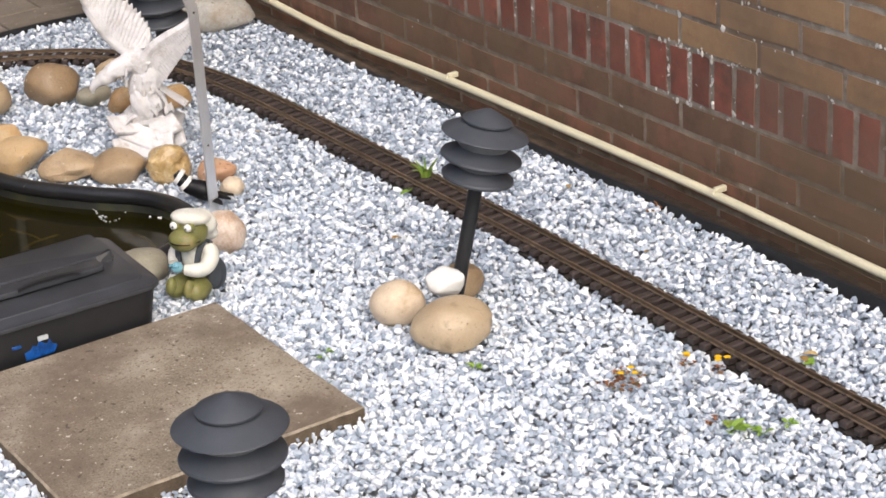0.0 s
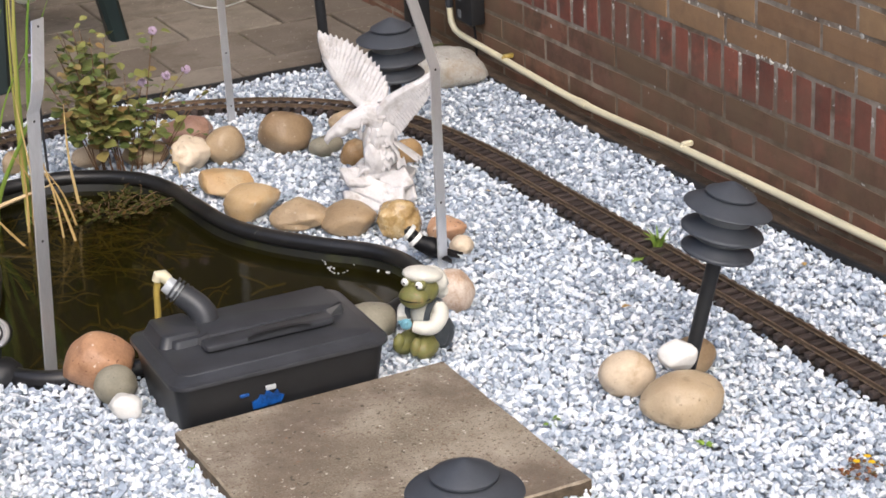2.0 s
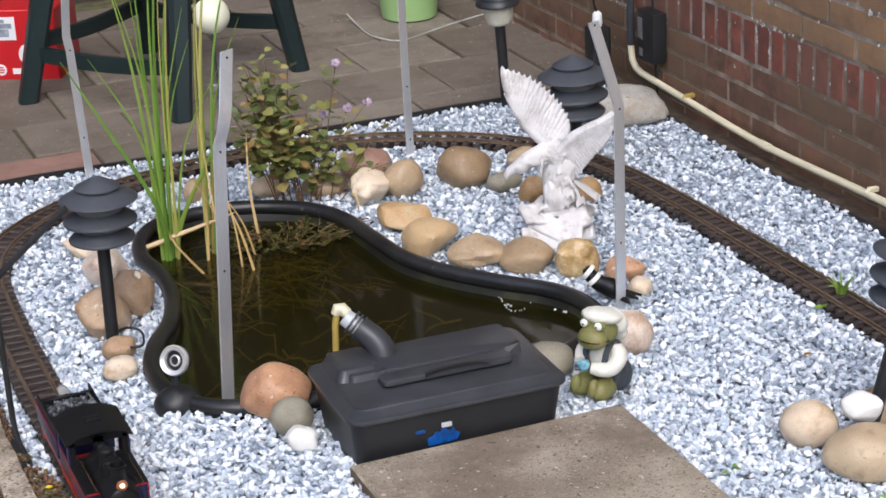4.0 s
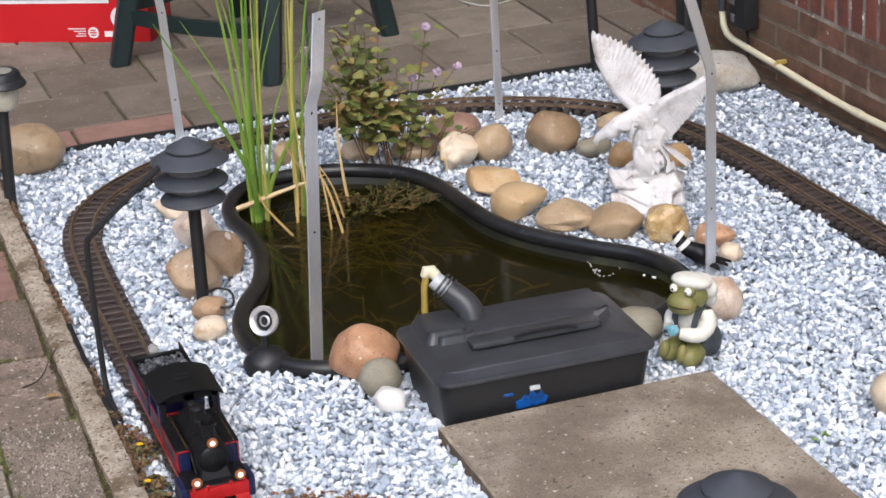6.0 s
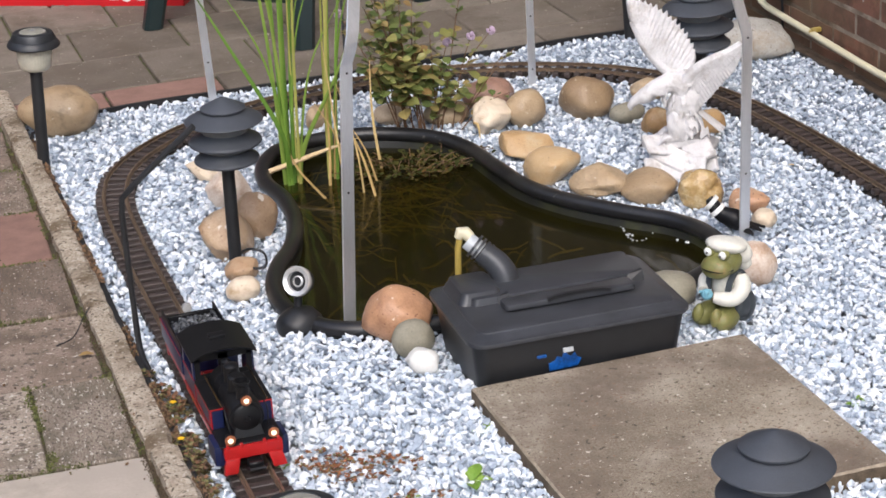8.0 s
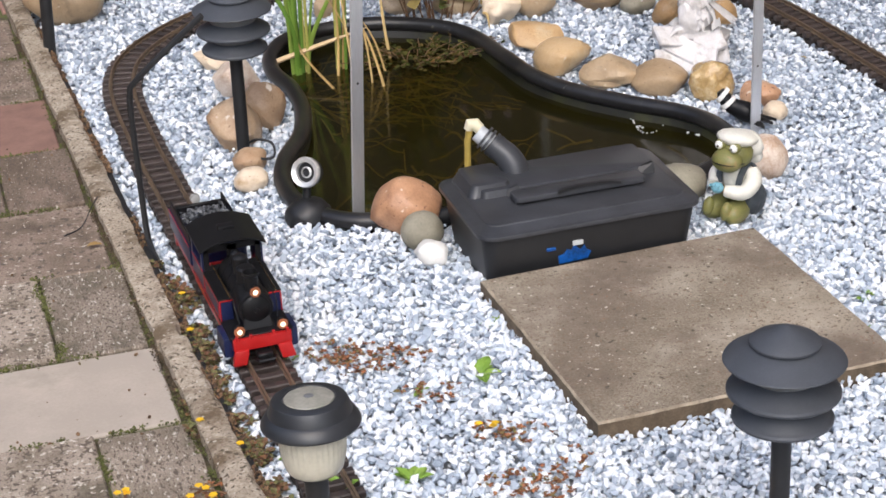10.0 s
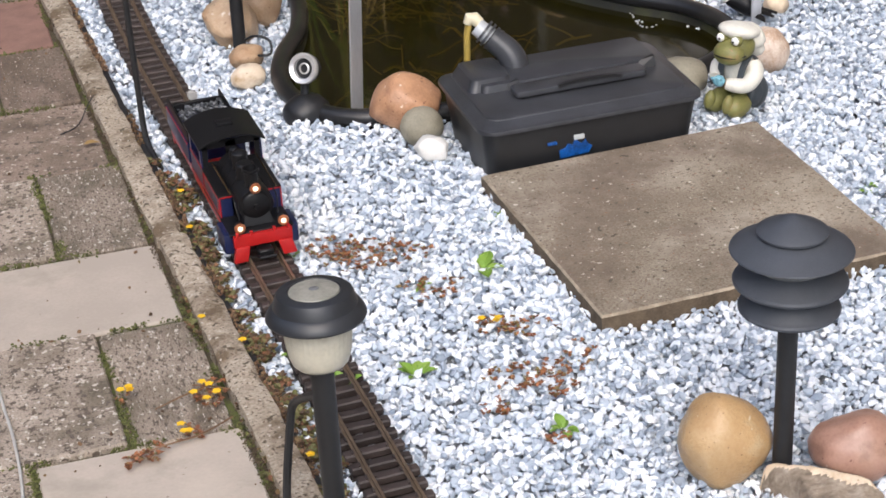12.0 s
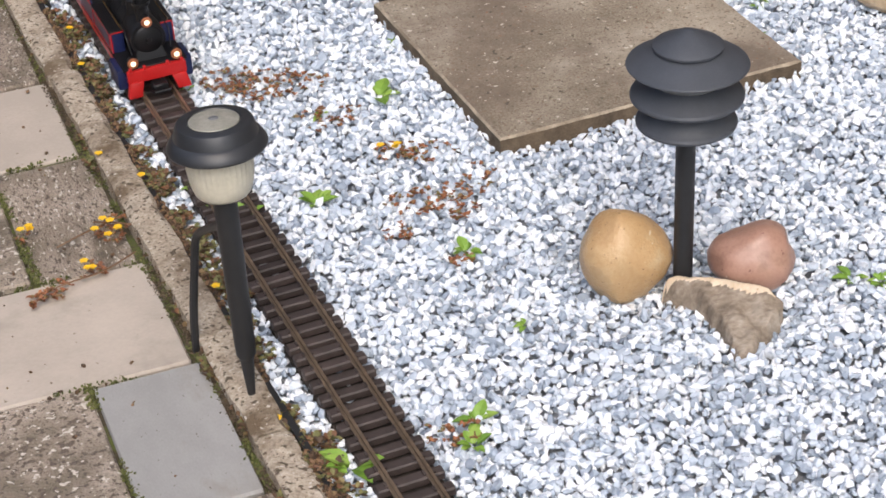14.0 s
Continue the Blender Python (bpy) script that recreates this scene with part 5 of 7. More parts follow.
def eagle():
    """Local axes: x to the statue's tail side, y away, z up."""
    bm = bmesh.new()
    rs = random.Random(3)
    # ledges of the rock
    for cx, cy, cz, sx, sy, sz, rx, ry, rz in ((0.0, 0.014, 0.012, 0.124, 0.090, 0.026, 0, 0, 4), (0.0, 0.012, 0.036, 0.080, 0.060, 0.044, 0, 0, 10), (-0.040, -0.030, 0.064, 0.074, 0.056, 0.011, 26, 12, 24),
                                               (-0.018, -0.046, 0.044, 0.082, 0.046, 0.011, 40, 18, -22), (-0.044, -0.058, 0.020, 0.060, 0.050, 0.012, 44, 6, 16), (0.010, -0.064, 0.022, 0.088, 0.052, 0.012, 48, -6, -10),
                                               (0.040, -0.036, 0.050, 0.064, 0.052, 0.014, 30, -20, 12), (0.058, -0.034, 0.024, 0.046, 0.062, 0.014, 34, -34, -14), (0.044, 0.012, 0.052, 0.070, 0.080, 0.022, -6, 14, -14), (-0.03, 0.030, 0.050, 0.085, 0.060, 0.022, 6, -8, 30), (0.004, 0.0, 0.066, 0.076, 0.056, 0.022, 4, 4, 10)):
        t = bmesh.new()
        add_box(t, -sx / 2, sx / 2, -sy / 2, sy / 2, -sz / 2, sz / 2, 0.003, 1)
        bmesh.ops.subdivide_edges(t, edges=t.edges[:], cuts=1)
        for v in t.verts:
            v.co += Vector((noise.noise(v.co * 35 + Vector((cx * 90, 0, 0))), noise.noise(v.co * 35 + Vector((0, 7, cz * 50))), noise.noise(v.co * 40))) * 0.0035
        join(bm, t, 0, pose(cx, cy, cz, rx, ry, rz))
    # body, thighs, neck, head, beak, tail
    blob(bm, (0.012, 0.0, 0.146), (0.035, 0.033, 0.055), rot=(0, 24, 0), wob=0.12)
    blob(bm, (0.012, 0.0, 0.104), (0.036, 0.034, 0.036), wob=0.15, seed=2)
    for y in (-0.024, 0.022):
        blob(bm, (-0.006, y, 0.102), (0.021, 0.018, 0.034), rot=(0, -8, 0), wob=0.2, seed=4)
        add_tube(bm, [(-0.008, y, 0.088), (-0.014, y * 1.1, 0.076), (-0.028, y * 1.2, 0.072)], [0.012, 0.009, 0.006], 8)
        for k in (-1, 0, 1):
            add_tube(bm, [(-0.010, y * 1.1, 0.080), (-0.030, y * 1.1 + k * 0.008, 0.080), (-0.044, y * 1.1 + k * 0.014, 0.068)], [0.007, 0.005, 0.002], 6)
    add_tube(bm, spline([(0.016, 0, 0.180), (-0.012, 0, 0.192), (-0.042, 0, 0.184), (-0.066, 0, 0.170)], 12), [0.032, 0.031, 0.029, 0.026, 0.0235, 0.0215, 0.020, 0.019, 0.0185, 0.018, 0.0175, 0.016], 14)
    blob(bm, (-0.069, 0, 0.166), (0.024, 0.0165, 0.0175), rot=(0, -30, 0), wob=0.05)
    add_tube(bm, [(-0.082, 0, 0.161), (-0.096, 0, 0.151), (-0.103, 0, 0.141), (-0.102, 0, 0.131)], [0.0125, 0.010, 0.007, 0.0015], 10)
    for k in range(-2, 3):
        feather(bm, (0.030, k * 0.005, 0.138), (0.088 + 0.004 * (2 - abs(k)), k * 0.012, 0.088), 0.010, (0.65, 0, 0.75), 0.003)
    # ruffled neck and breast
    for k in range(170):
        a, z = rs.uniform(-2.6, 2.6), rs.uniform(0.085, 0.19)
        c = Vector((0.010 + 0.4 * (0.145 - z), 0, z))
        n = Vector((-math.cos(a), math.sin(a), 0.05))
        p = c + Vector((n.x * 0.035, n.y * 0.032, 0))
        feather(bm, p, p + Vector((n.x * 0.004, n.y * 0.004, -0.017)), 0.005, n, 0.0014)
    for k in range(100):
        f, a = rs.random(), rs.uniform(-1.9, 1.9)
        c = Vector((0.012, 0, 0.192)).lerp(Vector((-0.064, 0, 0.172)), f)
        n = Vector((0.1, math.sin(a), math.cos(a)))
        p = c + n * (0.031 - 0.013 * min(1, f * 1.5))
        feather(bm, p, p + Vector((0.018, 0, 0)) + n * 0.001, 0.0042, n, 0.0012)
    # raised wing, then the wing spread to the other side
    wing(bm, ((0.020, 0.010, 0.192), (-0.012, 0.016, 0.206), (-0.040, 0.022, 0.228), (-0.068, 0.027, 0.262), (-0.096, 0.031, 0.318)),
         ((0.030, 0.016, 0.236), (0.034, 0.018, 0.262), (0.006, 0.024, 0.312), (-0.042, 0.030, 0.352), (-0.104, 0.035, 0.374)), (0.2, -0.95, 0.1), ((0.25, 0.99, 1.0), (0.08, 0.62, 1.25), (0.0, 0.34, 1.4)), 18, 0.0076, 0.016, 0.90, 0.0042)
    wing(bm, ((0.006, -0.014, 0.186), (0.030, -0.020, 0.222), (0.062, -0.026, 0.246), (0.096, -0.031, 0.264), (0.126, -0.034, 0.284)),
         ((0.030, -0.014, 0.126), (0.056, -0.018, 0.150), (0.086, -0.024, 0.188), (0.114, -0.030, 0.224), (0.130, -0.034, 0.266)), (-0.15, -0.95, 0.2), ((0.25, 0.98, 1.0), (0.08, 0.58, 1.2), (0.0, 0.30, 1.3)), 24, 0.0050, 0.014, 0.95, 0.0030)
    ob = part("eagle_statue", bm, RESIN, sharp=180, at=pose(1.222, 3.702, 0.0, 0, 0, -24))
    cast = ob.modifiers.new("cast", "REMESH")
    cast.mode, cast.voxel_size, cast.use_smooth_shade = "VOXEL", 0.0015, True
    worn = ob.modifiers.new("worn", "SMOOTH")
    worn.factor, worn.iterations = 0.5, 1
    return tagged(ob, "white cast statue of an eagle spreading its wings on rocks", "statue")


eagle()


def frog():
    """Local axes: the figure looks towards -y; its bag hangs behind, on the +y side."""
    bm = bmesh.new()
    # materials: 0 green, 1 white, 2 dark, 3 blue, 4 eye white, 5 black, 6 brown
    blob(bm, (0.014, 0.034, 0.036), (0.034, 0.030, 0.038), 2, wob=0.08)
    blob(bm, (0.030, 0.024, 0.040), (0.016, 0.028, 0.026), 2, (0, 0, 12), wob=0.05)
    blob(bm, (-0.024, -0.014, 0.024), (0.022, 0.040, 0.024), 0, (0, 0, -10), wob=0.05)
    blob(bm, (0.018, -0.012, 0.024), (0.023, 0.042, 0.025), 0, (0, 0, 14), wob=0.05)
    for x in (-0.026, 0.016):
        blob(bm, (x, -0.046, 0.034), (0.011, 0.012, 0.019), 0, (-18, 0, 0), wob=0.05)
    blob(bm, (0.0, 0.012, 0.058), (0.034, 0.032, 0.020), 6, wob=0.06)
    blob(bm, (0.0, 0.012, 0.084), (0.033, 0.029, 0.036), 1, wob=0.06)
    add_tube(bm, spline([(0.030, 0.014, 0.104), (0.043, 0.004, 0.088), (0.036, -0.020, 0.070), (0.006, -0.040, 0.074)], 12), [0.014, 0.016, 0.0165, 0.0165, 0.0165, 0.016, 0.0155, 0.015, 0.0145, 0.014, 0.013, 0.011], 12, mi=1)
    add_tube(bm, spline([(-0.030, 0.012, 0.102), (-0.040, -0.004, 0.086), (-0.028, -0.028, 0.076)], 8), [0.013, 0.014, 0.014, 0.014, 0.013, 0.012, 0.011, 0.010], 12, mi=1)
    blob(bm, (-0.006, -0.046, 0.079), (0.013, 0.011, 0.011), 3, wob=0.1)
    for k in (-1, 0, 1):
        add_tube(bm, [(-0.006 + 0.006 * k, -0.050, 0.083), (-0.006 + 0.008 * k, -0.058, 0.087)], [0.004, 0.0028], 8, mi=3)
    # braces of the waistcoat
    for x in (0.024, -0.020):
        add_tube(bm, spline([(x * 0.9, 0.034, 0.104), (x, 0.012, 0.118), (x * 1.1, -0.014, 0.102), (x, -0.020, 0.078)], 14), 1.0, section=[(-0.006, -0.002), (0.006, -0.002), (0.006, 0.002), (-0.006, 0.002)], mi=2)
    # head with a broad muzzle
    blob(bm, (0.0, 0.004, 0.136), (0.035, 0.034, 0.031), 0, wob=0.04)
    blob(bm, (0.0, -0.022, 0.130), (0.032, 0.027, 0.023), 0, (12, 0, 0))
    blob(bm, (0.0, -0.034, 0.1405), (0.021, 0.011, 0.0075), 6, (30, 0, 0))
    add_tube(bm, spline([(-0.033, -0.014, 0.128), (-0.024, -0.038, 0.1285), (0.0, -0.0498, 0.130), (0.024, -0.038, 0.1285), (0.033, -0.014, 0.128)], 18), 0.0014, 6, mi=5)
    for x in (-0.017, 0.017):
        blob(bm, (x, -0.020, 0.158), (0.011, 0.010, 0.011), 0)
        blob(bm, (x, -0.027, 0.159), (0.0082, 0.0062, 0.0082), 4)
        blob(bm, (x * 0.92, -0.0326, 0.1585), (0.0024, 0.0018, 0.0024), 5, sub=2)
    # soft cap pulled over the back of the head
    blob(bm, (0.0, 0.010, 0.166), (0.041, 0.040, 0.017), 1, (-14, 0, 0), wob=0.08)
    blob(bm, (0.006, 0.034, 0.148), (0.036, 0.020, 0.030), 1, (8, 0, 0), wob=0.1, seed=2)
    blob(bm, (0.012, 0.044, 0.124), (0.022, 0.013, 0.020), 1, wob=0.1, seed=3)
    ob = part("frog_figure", bm, [FROG, CLOTH_W, CLOTH_D, MITT, EYE_W, LOCO_BLACK, FROG_BROWN], sharp=60, at=pose(0.955, 2.958, 0.0, 0, 0, -62) @ Matrix.Diagonal((0.90, 0.90, 0.90, 1)))
    return tagged(ob, "painted green frog figure in a white cap, sitting on gravel", "garden figure")


frog()


def bird():
    """A dark bird with two pale bands round its lifted neck, its tail spread behind."""
    bm = bmesh.new()
    add_tube(bm, spline([(0.040, 0, 0.014), (0.010, 0, 0.022), (-0.022, 0, 0.032), (-0.040, 0, 0.048), (-0.050, 0, 0.062)], 12), [0.010, 0.018, 0.021, 0.022, 0.021, 0.019, 0.018, 0.017, 0.016, 0.016, 0.014, 0.009], 14)
    for x, z, lean in ((-0.030, 0.038, -40), (-0.044, 0.053, -48)):
        add_lathe(bm, [(0.0190, -0.005), (0.0196, 0.0), (0.0186, 0.005)], 24, Matrix.Translation((x, 0, z)) @ pose(0, 0, 0, 0, lean, 0), 1)
    for a, b in (((0.02, 0.008, 0.016), (0.082, 0.016, 0.004)), ((0.02, -0.010, 0.016), (0.066, -0.034, 0.004)), ((0.02, 0.0, 0.018), (0.080, -0.008, 0.005))):
        feather(bm, a, b, 0.012, (0, 0, 1))
    ob = part("bird_figure", bm, [LOCO_BLACK, EYE_W], at=pose(1.150, 3.322, 0.014, 0, 0, -40) @ Matrix.Diagonal((0.82, 0.9, 0.95, 1)))
    return tagged(ob, "small black and white bird figure on the pond rim", "garden figure")


bird()


# ---- pond spotlight ----
def spotlight():
    root = empty("pond_spotlight", pose(0.262, 3.268, 0), "small silver pond spotlight on a black foot", "spotlight")
    bm = bmesh.new()
    blob(bm, (0.002, -0.004, 0.008), (0.043, 0.038, 0.034), wob=0.08)
    part("foot", bm, BLACK_PLASTIC, root, "domed black foot")
    bm = bmesh.new()
    add_tube(bm, [(0.0, 0.0, 0.025), (0.004, 0.003, 0.05), (0.006, 0.005, 0.068)], 0.008, 10)
    part("neck", bm, BLACK_PLASTIC, root)
    face = Matrix.Translation((0.004, 0.0, 0.090)) @ Vector((0, 0, 1)).rotation_difference(Vector((-0.66, -0.66, 0.36)).normalized()).to_matrix().to_4x4()
    bm = bmesh.new()
    add_lathe(bm, [(0.010, -0.034), (0.019, -0.030), (0.024, -0.020), (0.0245, -0.004)], 28, face)
    head = part("head", bm, BLACK_PLASTIC, root, "black lamp housing")
    bm = bmesh.new()
    add_lathe(bm, [(0.0245, -0.010), (0.0275, -0.006), (0.028, 0.003), (0.026, 0.006), (0.0185, 0.003), (0.018, -0.004)], 36, face, cap=False)
    part("bezel", bm, CHROME, head, "worn silver ring")
    bm = bmesh.new()
    add_lathe(bm, [(0.018, -0.003), (0.0165, -0.010), (0.010, -0.012), (0.0, -0.012)], 32, face, cap=False)
    part("reflector", bm, GLASS_GREY, head, "dished grey reflector")
    bm = bmesh.new()
    add_lathe(bm, [(0.0105, -0.011), (0.0105, -0.002), (0.008, 0.0), (0.0075, -0.006), (0.0, -0.006)], 24, face, cap=False)
    part("bulb", bm, CHROME, head, "silver lamp socket")
    return root


spotlight()
bm = bmesh.new()
add_tube(bm, spline([(0.231, 3.575, 0.035), (0.246, 3.55, 0.05), (0.268, 3.53, 0.045), (0.262, 3.50, 0.03), (0.236, 3.51, 0.028), (0.226, 3.555, 0.03)], 24), 0.0025, 6)
tagged(part("lamp_cable", bm, BLACK_PLASTIC), "black cable looped at the lamp post", "cable")


# ---- steam locomotive and tender ----
def across(bm, r, x0, x1, y, z, segs=20, mi=0):
    return add_lathe(bm, [(r, x0), (r, x1)], segs, Matrix.Translation((0, y, z)) @ pose(0, 0, 0, 0, 90, 0), mi)


def along(bm, prof, x, z, segs=24, mi=0):
    """A turned body whose axis runs along y; profile of (radius, y)."""
    return add_lathe(bm, [(r, -y) for r, y in prof], segs, Matrix.Translation((x, 0, z)) @ pose(0, 0, 0, 90, 0, 0), mi)


def wheel(root, x, y, r, red=True):
    s = 1 if x > 0 else -1
    bm = bmesh.new()
    across(bm, r, x - 0.003, x + 0.003, y, r, 24)
    w = part("wheel", bm, RED if red else LOCO_BLACK, root, "red spoked wheel")
    bm = bmesh.new()
    add_lathe(bm, [(r, -0.0025), (r + 0.0018, -0.0025), (r + 0.0012, 0.0032), (r * 0.86, 0.0036), (r * 0.84, -0.002)], 28, Matrix.Translation((x, y, r)) @ pose(0, 0, 0, 0, 90 * s, 0), cap=False)
    part("tyre", bm, RAIL, w)


def headlamp(root, x, y, z):
    bm = bmesh.new()
    along(bm, [(0.0, y + 0.014), (0.006, y + 0.012), (0.0082, y + 0.002), (0.0082, y)], x, z, 20)
    h = part("headlamp", bm, LOCO_BLACK, root, "round headlamp, lit")
    bm = bmesh.new()
    along(bm, [(0.0082, y + 0.001), (0.0088, y), (0.0084, y - 0.002), (0.0066, y - 0.0024), (0.0044, y - 0.0026)], x, z, 20)
    part("lamp_ring", bm, COPPER, h, "copper reflector ring")
    bm = bmesh.new()
    along(bm, [(0.0046, y - 0.0018), (0.0040, y - 0.0036), (0.002, y - 0.0046), (0.0, y - 0.0048)], x, z, 20)
    part("lamp_glass", bm, LAMP_LIT, h, "warm lit lamp glass")


def locomotive(m):
    root = empty("model_locomotive", m, "blue, red and black model steam locomotive on the track", "model locomotive")
    bm = bmesh.new()
    add_box(bm, -0.036, 0.036, 0.012, 0.262, 0.020, 0.036, 0.001, 1)
    for s in (-1, 1):
        add_box(bm, s * 0.043 - 0.006, s * 0.043 + 0.006, 0.075, 0.262, 0.030, 0.042, 0.001, 1)
    part("underframe", bm, RED, root, "red underframe")
    bm = bmesh.new()
    add_box(bm, -0.046, 0.046, 0.000, 0.010, 0.024, 0.044, 0.0015, 2)
    for s in (-1, 1):
        t = bmesh.new()
        add_box(t, -0.011, 0.011, -0.003, 0.008, 0.002, 0.026, 0.002, 2)
        for v in t.verts:
            v.co.x += s * (0.033 + 0.006 * (0.026 - v.co.z) / 0.024)
            v.co.y -= 0.003 * (0.026 - v.co.z) / 0.024
        join(bm, t)
        for x in (0.018, 0.040):
            add_box(bm, s * x - 0.0022, s * x + 0.0022, -0.0015, 0.004, 0.042, 0.050, 0.0006, 1)
    part("buffer_beam", bm, RED, root, "bright red buffer beam")
    bm = bmesh.new()
    add_box(bm, -0.012, 0.012, -0.014, 0.006, 0.010, 0.020, 0.002, 1)
    add_tube(bm, [(-0.016, -0.010, 0.012), (-0.012, -0.020, 0.012), (0.012, -0.020, 0.012), (0.016, -0.010, 0.012)], 0.0025, 6)
    part("coupling", bm, LOCO_BLACK, root)
    for s in (-1, 1):
        bm = bmesh.new()
        add_box(bm, s * 0.049 - 0.010, s * 0.049 + 0.010, 0.012, 0.064, 0.010, 0.044, 0.005, 2)
        part("cylinder", bm, BLUE, root, "dark blue steam cylinder")
        bm = bmesh.new()
        add_box(bm, s * 0.043 - 0.002, s * 0.043 + 0.002, 0.062, 0.19, 0.017, 0.022, 0.0005, 1)
        part("side_rod", bm, CHROME, root)
        for y in (0.085, 0.135, 0.185):
            wheel(root, s * 0.0315, y, 0.0195)
    bm = bmesh.new()
    add_box(bm, -0.050, 0.050, 0.006, 0.175, 0.042, 0.046, 0.0008, 1)
    part("running_board", bm, LOCO_BLACK, root)
    bm = bmesh.new()
    along(bm, [(0.0, 0.0225), (0.004, 0.0225), (0.005, 0.0245), (0.020, 0.0255), (0.0225, 0.0275), (0.0230, 0.0285), (0.0272, 0.0285), (0.0278, 0.0300), (0.0278, 0.062), (0.0262, 0.063), (0.0262, 0.175)], 0, 0.077, 32)
    for y in (0.085, 0.12, 0.15):
        along(bm, [(0.0268, y - 0.0015), (0.0268, y + 0.0015)], 0, 0.077, 32)
    part("boiler", bm, LOCO_BLACK, root, "satin black boiler")
    bm = bmesh.new()
    t = bmesh.new()
    add_box(t, -0.025, 0.025, 0.022, 0.068, 0.045, 0.066, 0.002, 1)
    for v in t.verts:
        if v.co.z > 0.06:
            v.co.y += 0.006 * max(0.0, 1 - (v.co.y - 0.022) / 0.02)
            v.co.x *= 0.82
    join(bm, t)
    part("saddle", bm, LOCO_BLACK, root, "sloping black smokebox saddle", smooth=False)
    for s in (-1, 1):
        bm = bmesh.new()
        add_tube(bm, spline([(s * 0.030, 0.020, 0.062), (s * 0.033, 0.030, 0.086), (s * 0.031, 0.050, 0.094), (s * 0.031, 0.068, 0.094)], 12), 0.0011, 6)
        part("steam_pipe", bm, LOCO_BLACK, root)
        bm = bmesh.new()
        add_box(bm, s * 0.037 - 0.012, s * 0.037 + 0.012, 0.0655, 0.0675, 0.0795, 0.0812)
        add_box(bm, s * 0.0485 - 0.0008, s * 0.0485 + 0.0008, 0.0655, 0.0675, 0.047, 0.0812)
        part("front_lining", bm, RED, root, "thin red lining")
    bm = bmesh.new()
    add_lathe(bm, [(0.012, 0.098), (0.0105, 0.106), (0.0105, 0.126), (0.0135, 0.129), (0.0135, 0.133), (0.0105, 0.133), (0.009, 0.124)], 24, pose(0, 0.046, 0), cap=False)
    part("chimney", bm, LOCO_BLACK, root)
    for y, r, h in ((0.084, 0.0145, 0.126), (0.118, 0.0125, 0.130), (0.152, 0.0085, 0.122)):
        bm = bmesh.new()
        add_lathe(bm, [(r + 0.002, 0.098), (r, 0.103), (r, h - 0.004), (r - 0.003, h - 0.001), (0.0, h)], 22, pose(0, y, 0))
        part("dome", bm, LOCO_BLACK, root)
    for s in (-1, 1):
        bm = bmesh.new()
        add_box(bm, s * 0.039 - 0.0105, s * 0.039 + 0.0105, 0.068, 0.178, 0.046, 0.080, 0.0015, 2)
        tank = part("side_tank", bm, BLUE, root, "dark blue side tank with red lining")
        bm = bmesh.new()
        x = s * 0.0497
        for y0, y1, z0, z1 in ((0.072, 0.174, 0.0765, 0.078), (0.072, 0.174, 0.0485, 0.050), (0.072, 0.0735, 0.0485, 0.078), (0.1725, 0.174, 0.0485, 0.078)):
            add_box(bm, x - 0.0006, x + 0.0006, y0, y1, z0, z1)
        part("lining", bm, RED, tank, "thin red lining")
        bm = bmesh.new()
        add_box(bm, s * 0.039 - 0.0112, s * 0.039 + 0.0112, 0.067, 0.178, 0.080, 0.0825, 0.0006, 1)
        part("tank_top", bm, LOCO_BLACK, tank)
        # cab side with its window
        bm = bmesh.new()
        xs = s * 0.0485
        for y0, y1, z0, z1 in ((0.178, 0.262, 0.042, 0.085), (0.178, 0.190, 0.085, 0.122), (0.250, 0.262, 0.085, 0.122), (0.190, 0.250, 0.113, 0.122)):
            add_box(bm, xs - 0.0012, xs + 0.0012, y0, y1, z0, z1)
        side = part("cab_side", bm, BLUE, root, "dark blue cab side with a window")
        bm = bmesh.new()
        for y0, y1, z0, z1 in ((0.180, 0.260, 0.0815, 0.083), (0.180, 0.260, 0.046, 0.0475)):
            add_box(bm, s * 0.0502 - 0.0005, s * 0.0502 + 0.0005, y0, y1, z0, z1)
        part("lining", bm, RED, side)
        bm = bmesh.new()
        add_tube(bm, [(s * 0.036, 0.04, 0.098), (s * 0.036, 0.17, 0.098)], 0.001, 6)
        part("handrail", bm, BRASS, root)
    bm = bmesh.new()
    for x0, x1, z0, z1 in ((-0.047, 0.047, 0.046, 0.090), (-0.047, -0.038, 0.090, 0.122), (0.038, 0.047, 0.090, 0.122), (-0.008, 0.008, 0.090, 0.122), (-0.047, 0.047, 0.113, 0.124)):
        add_box(bm, x0, x1, 0.1775, 0.180, z0, z1)
    part("cab_front", bm, LOCO_BLACK, root)
    bm = bmesh.new()
    t = bmesh.new()
    n = 14
    prof = [(-0.054 + 0.108 * k / n, 0.136 - 0.014 * abs(-1 + 2 * k / n) ** 2.2) for k in range(n + 1)]
    up = [[t.verts.new((x, y, z)) for x, z in prof] for y in (0.164, 0.276)]
    dn = [[t.verts.new((x, y, z - 0.003)) for x, z in prof] for y in (0.164, 0.276)]
    for k in range(n):
        t.faces.new((up[0][k], up[0][k + 1], up[1][k + 1], up[1][k]))
        t.faces.new((dn[0][k], dn[1][k], dn[1][k + 1], dn[0][k + 1]))
        t.faces.new((up[0][k], dn[0][k], dn[0][k + 1], up[0][k + 1]))
        t.faces.new((up[1][k], up[1][k + 1], dn[1][k + 1], dn[1][k]))
    for k in (0, n):
        t.faces.new((up[0][k], up[1][k], dn[1][k], dn[0][k]))
    join(bm, t)
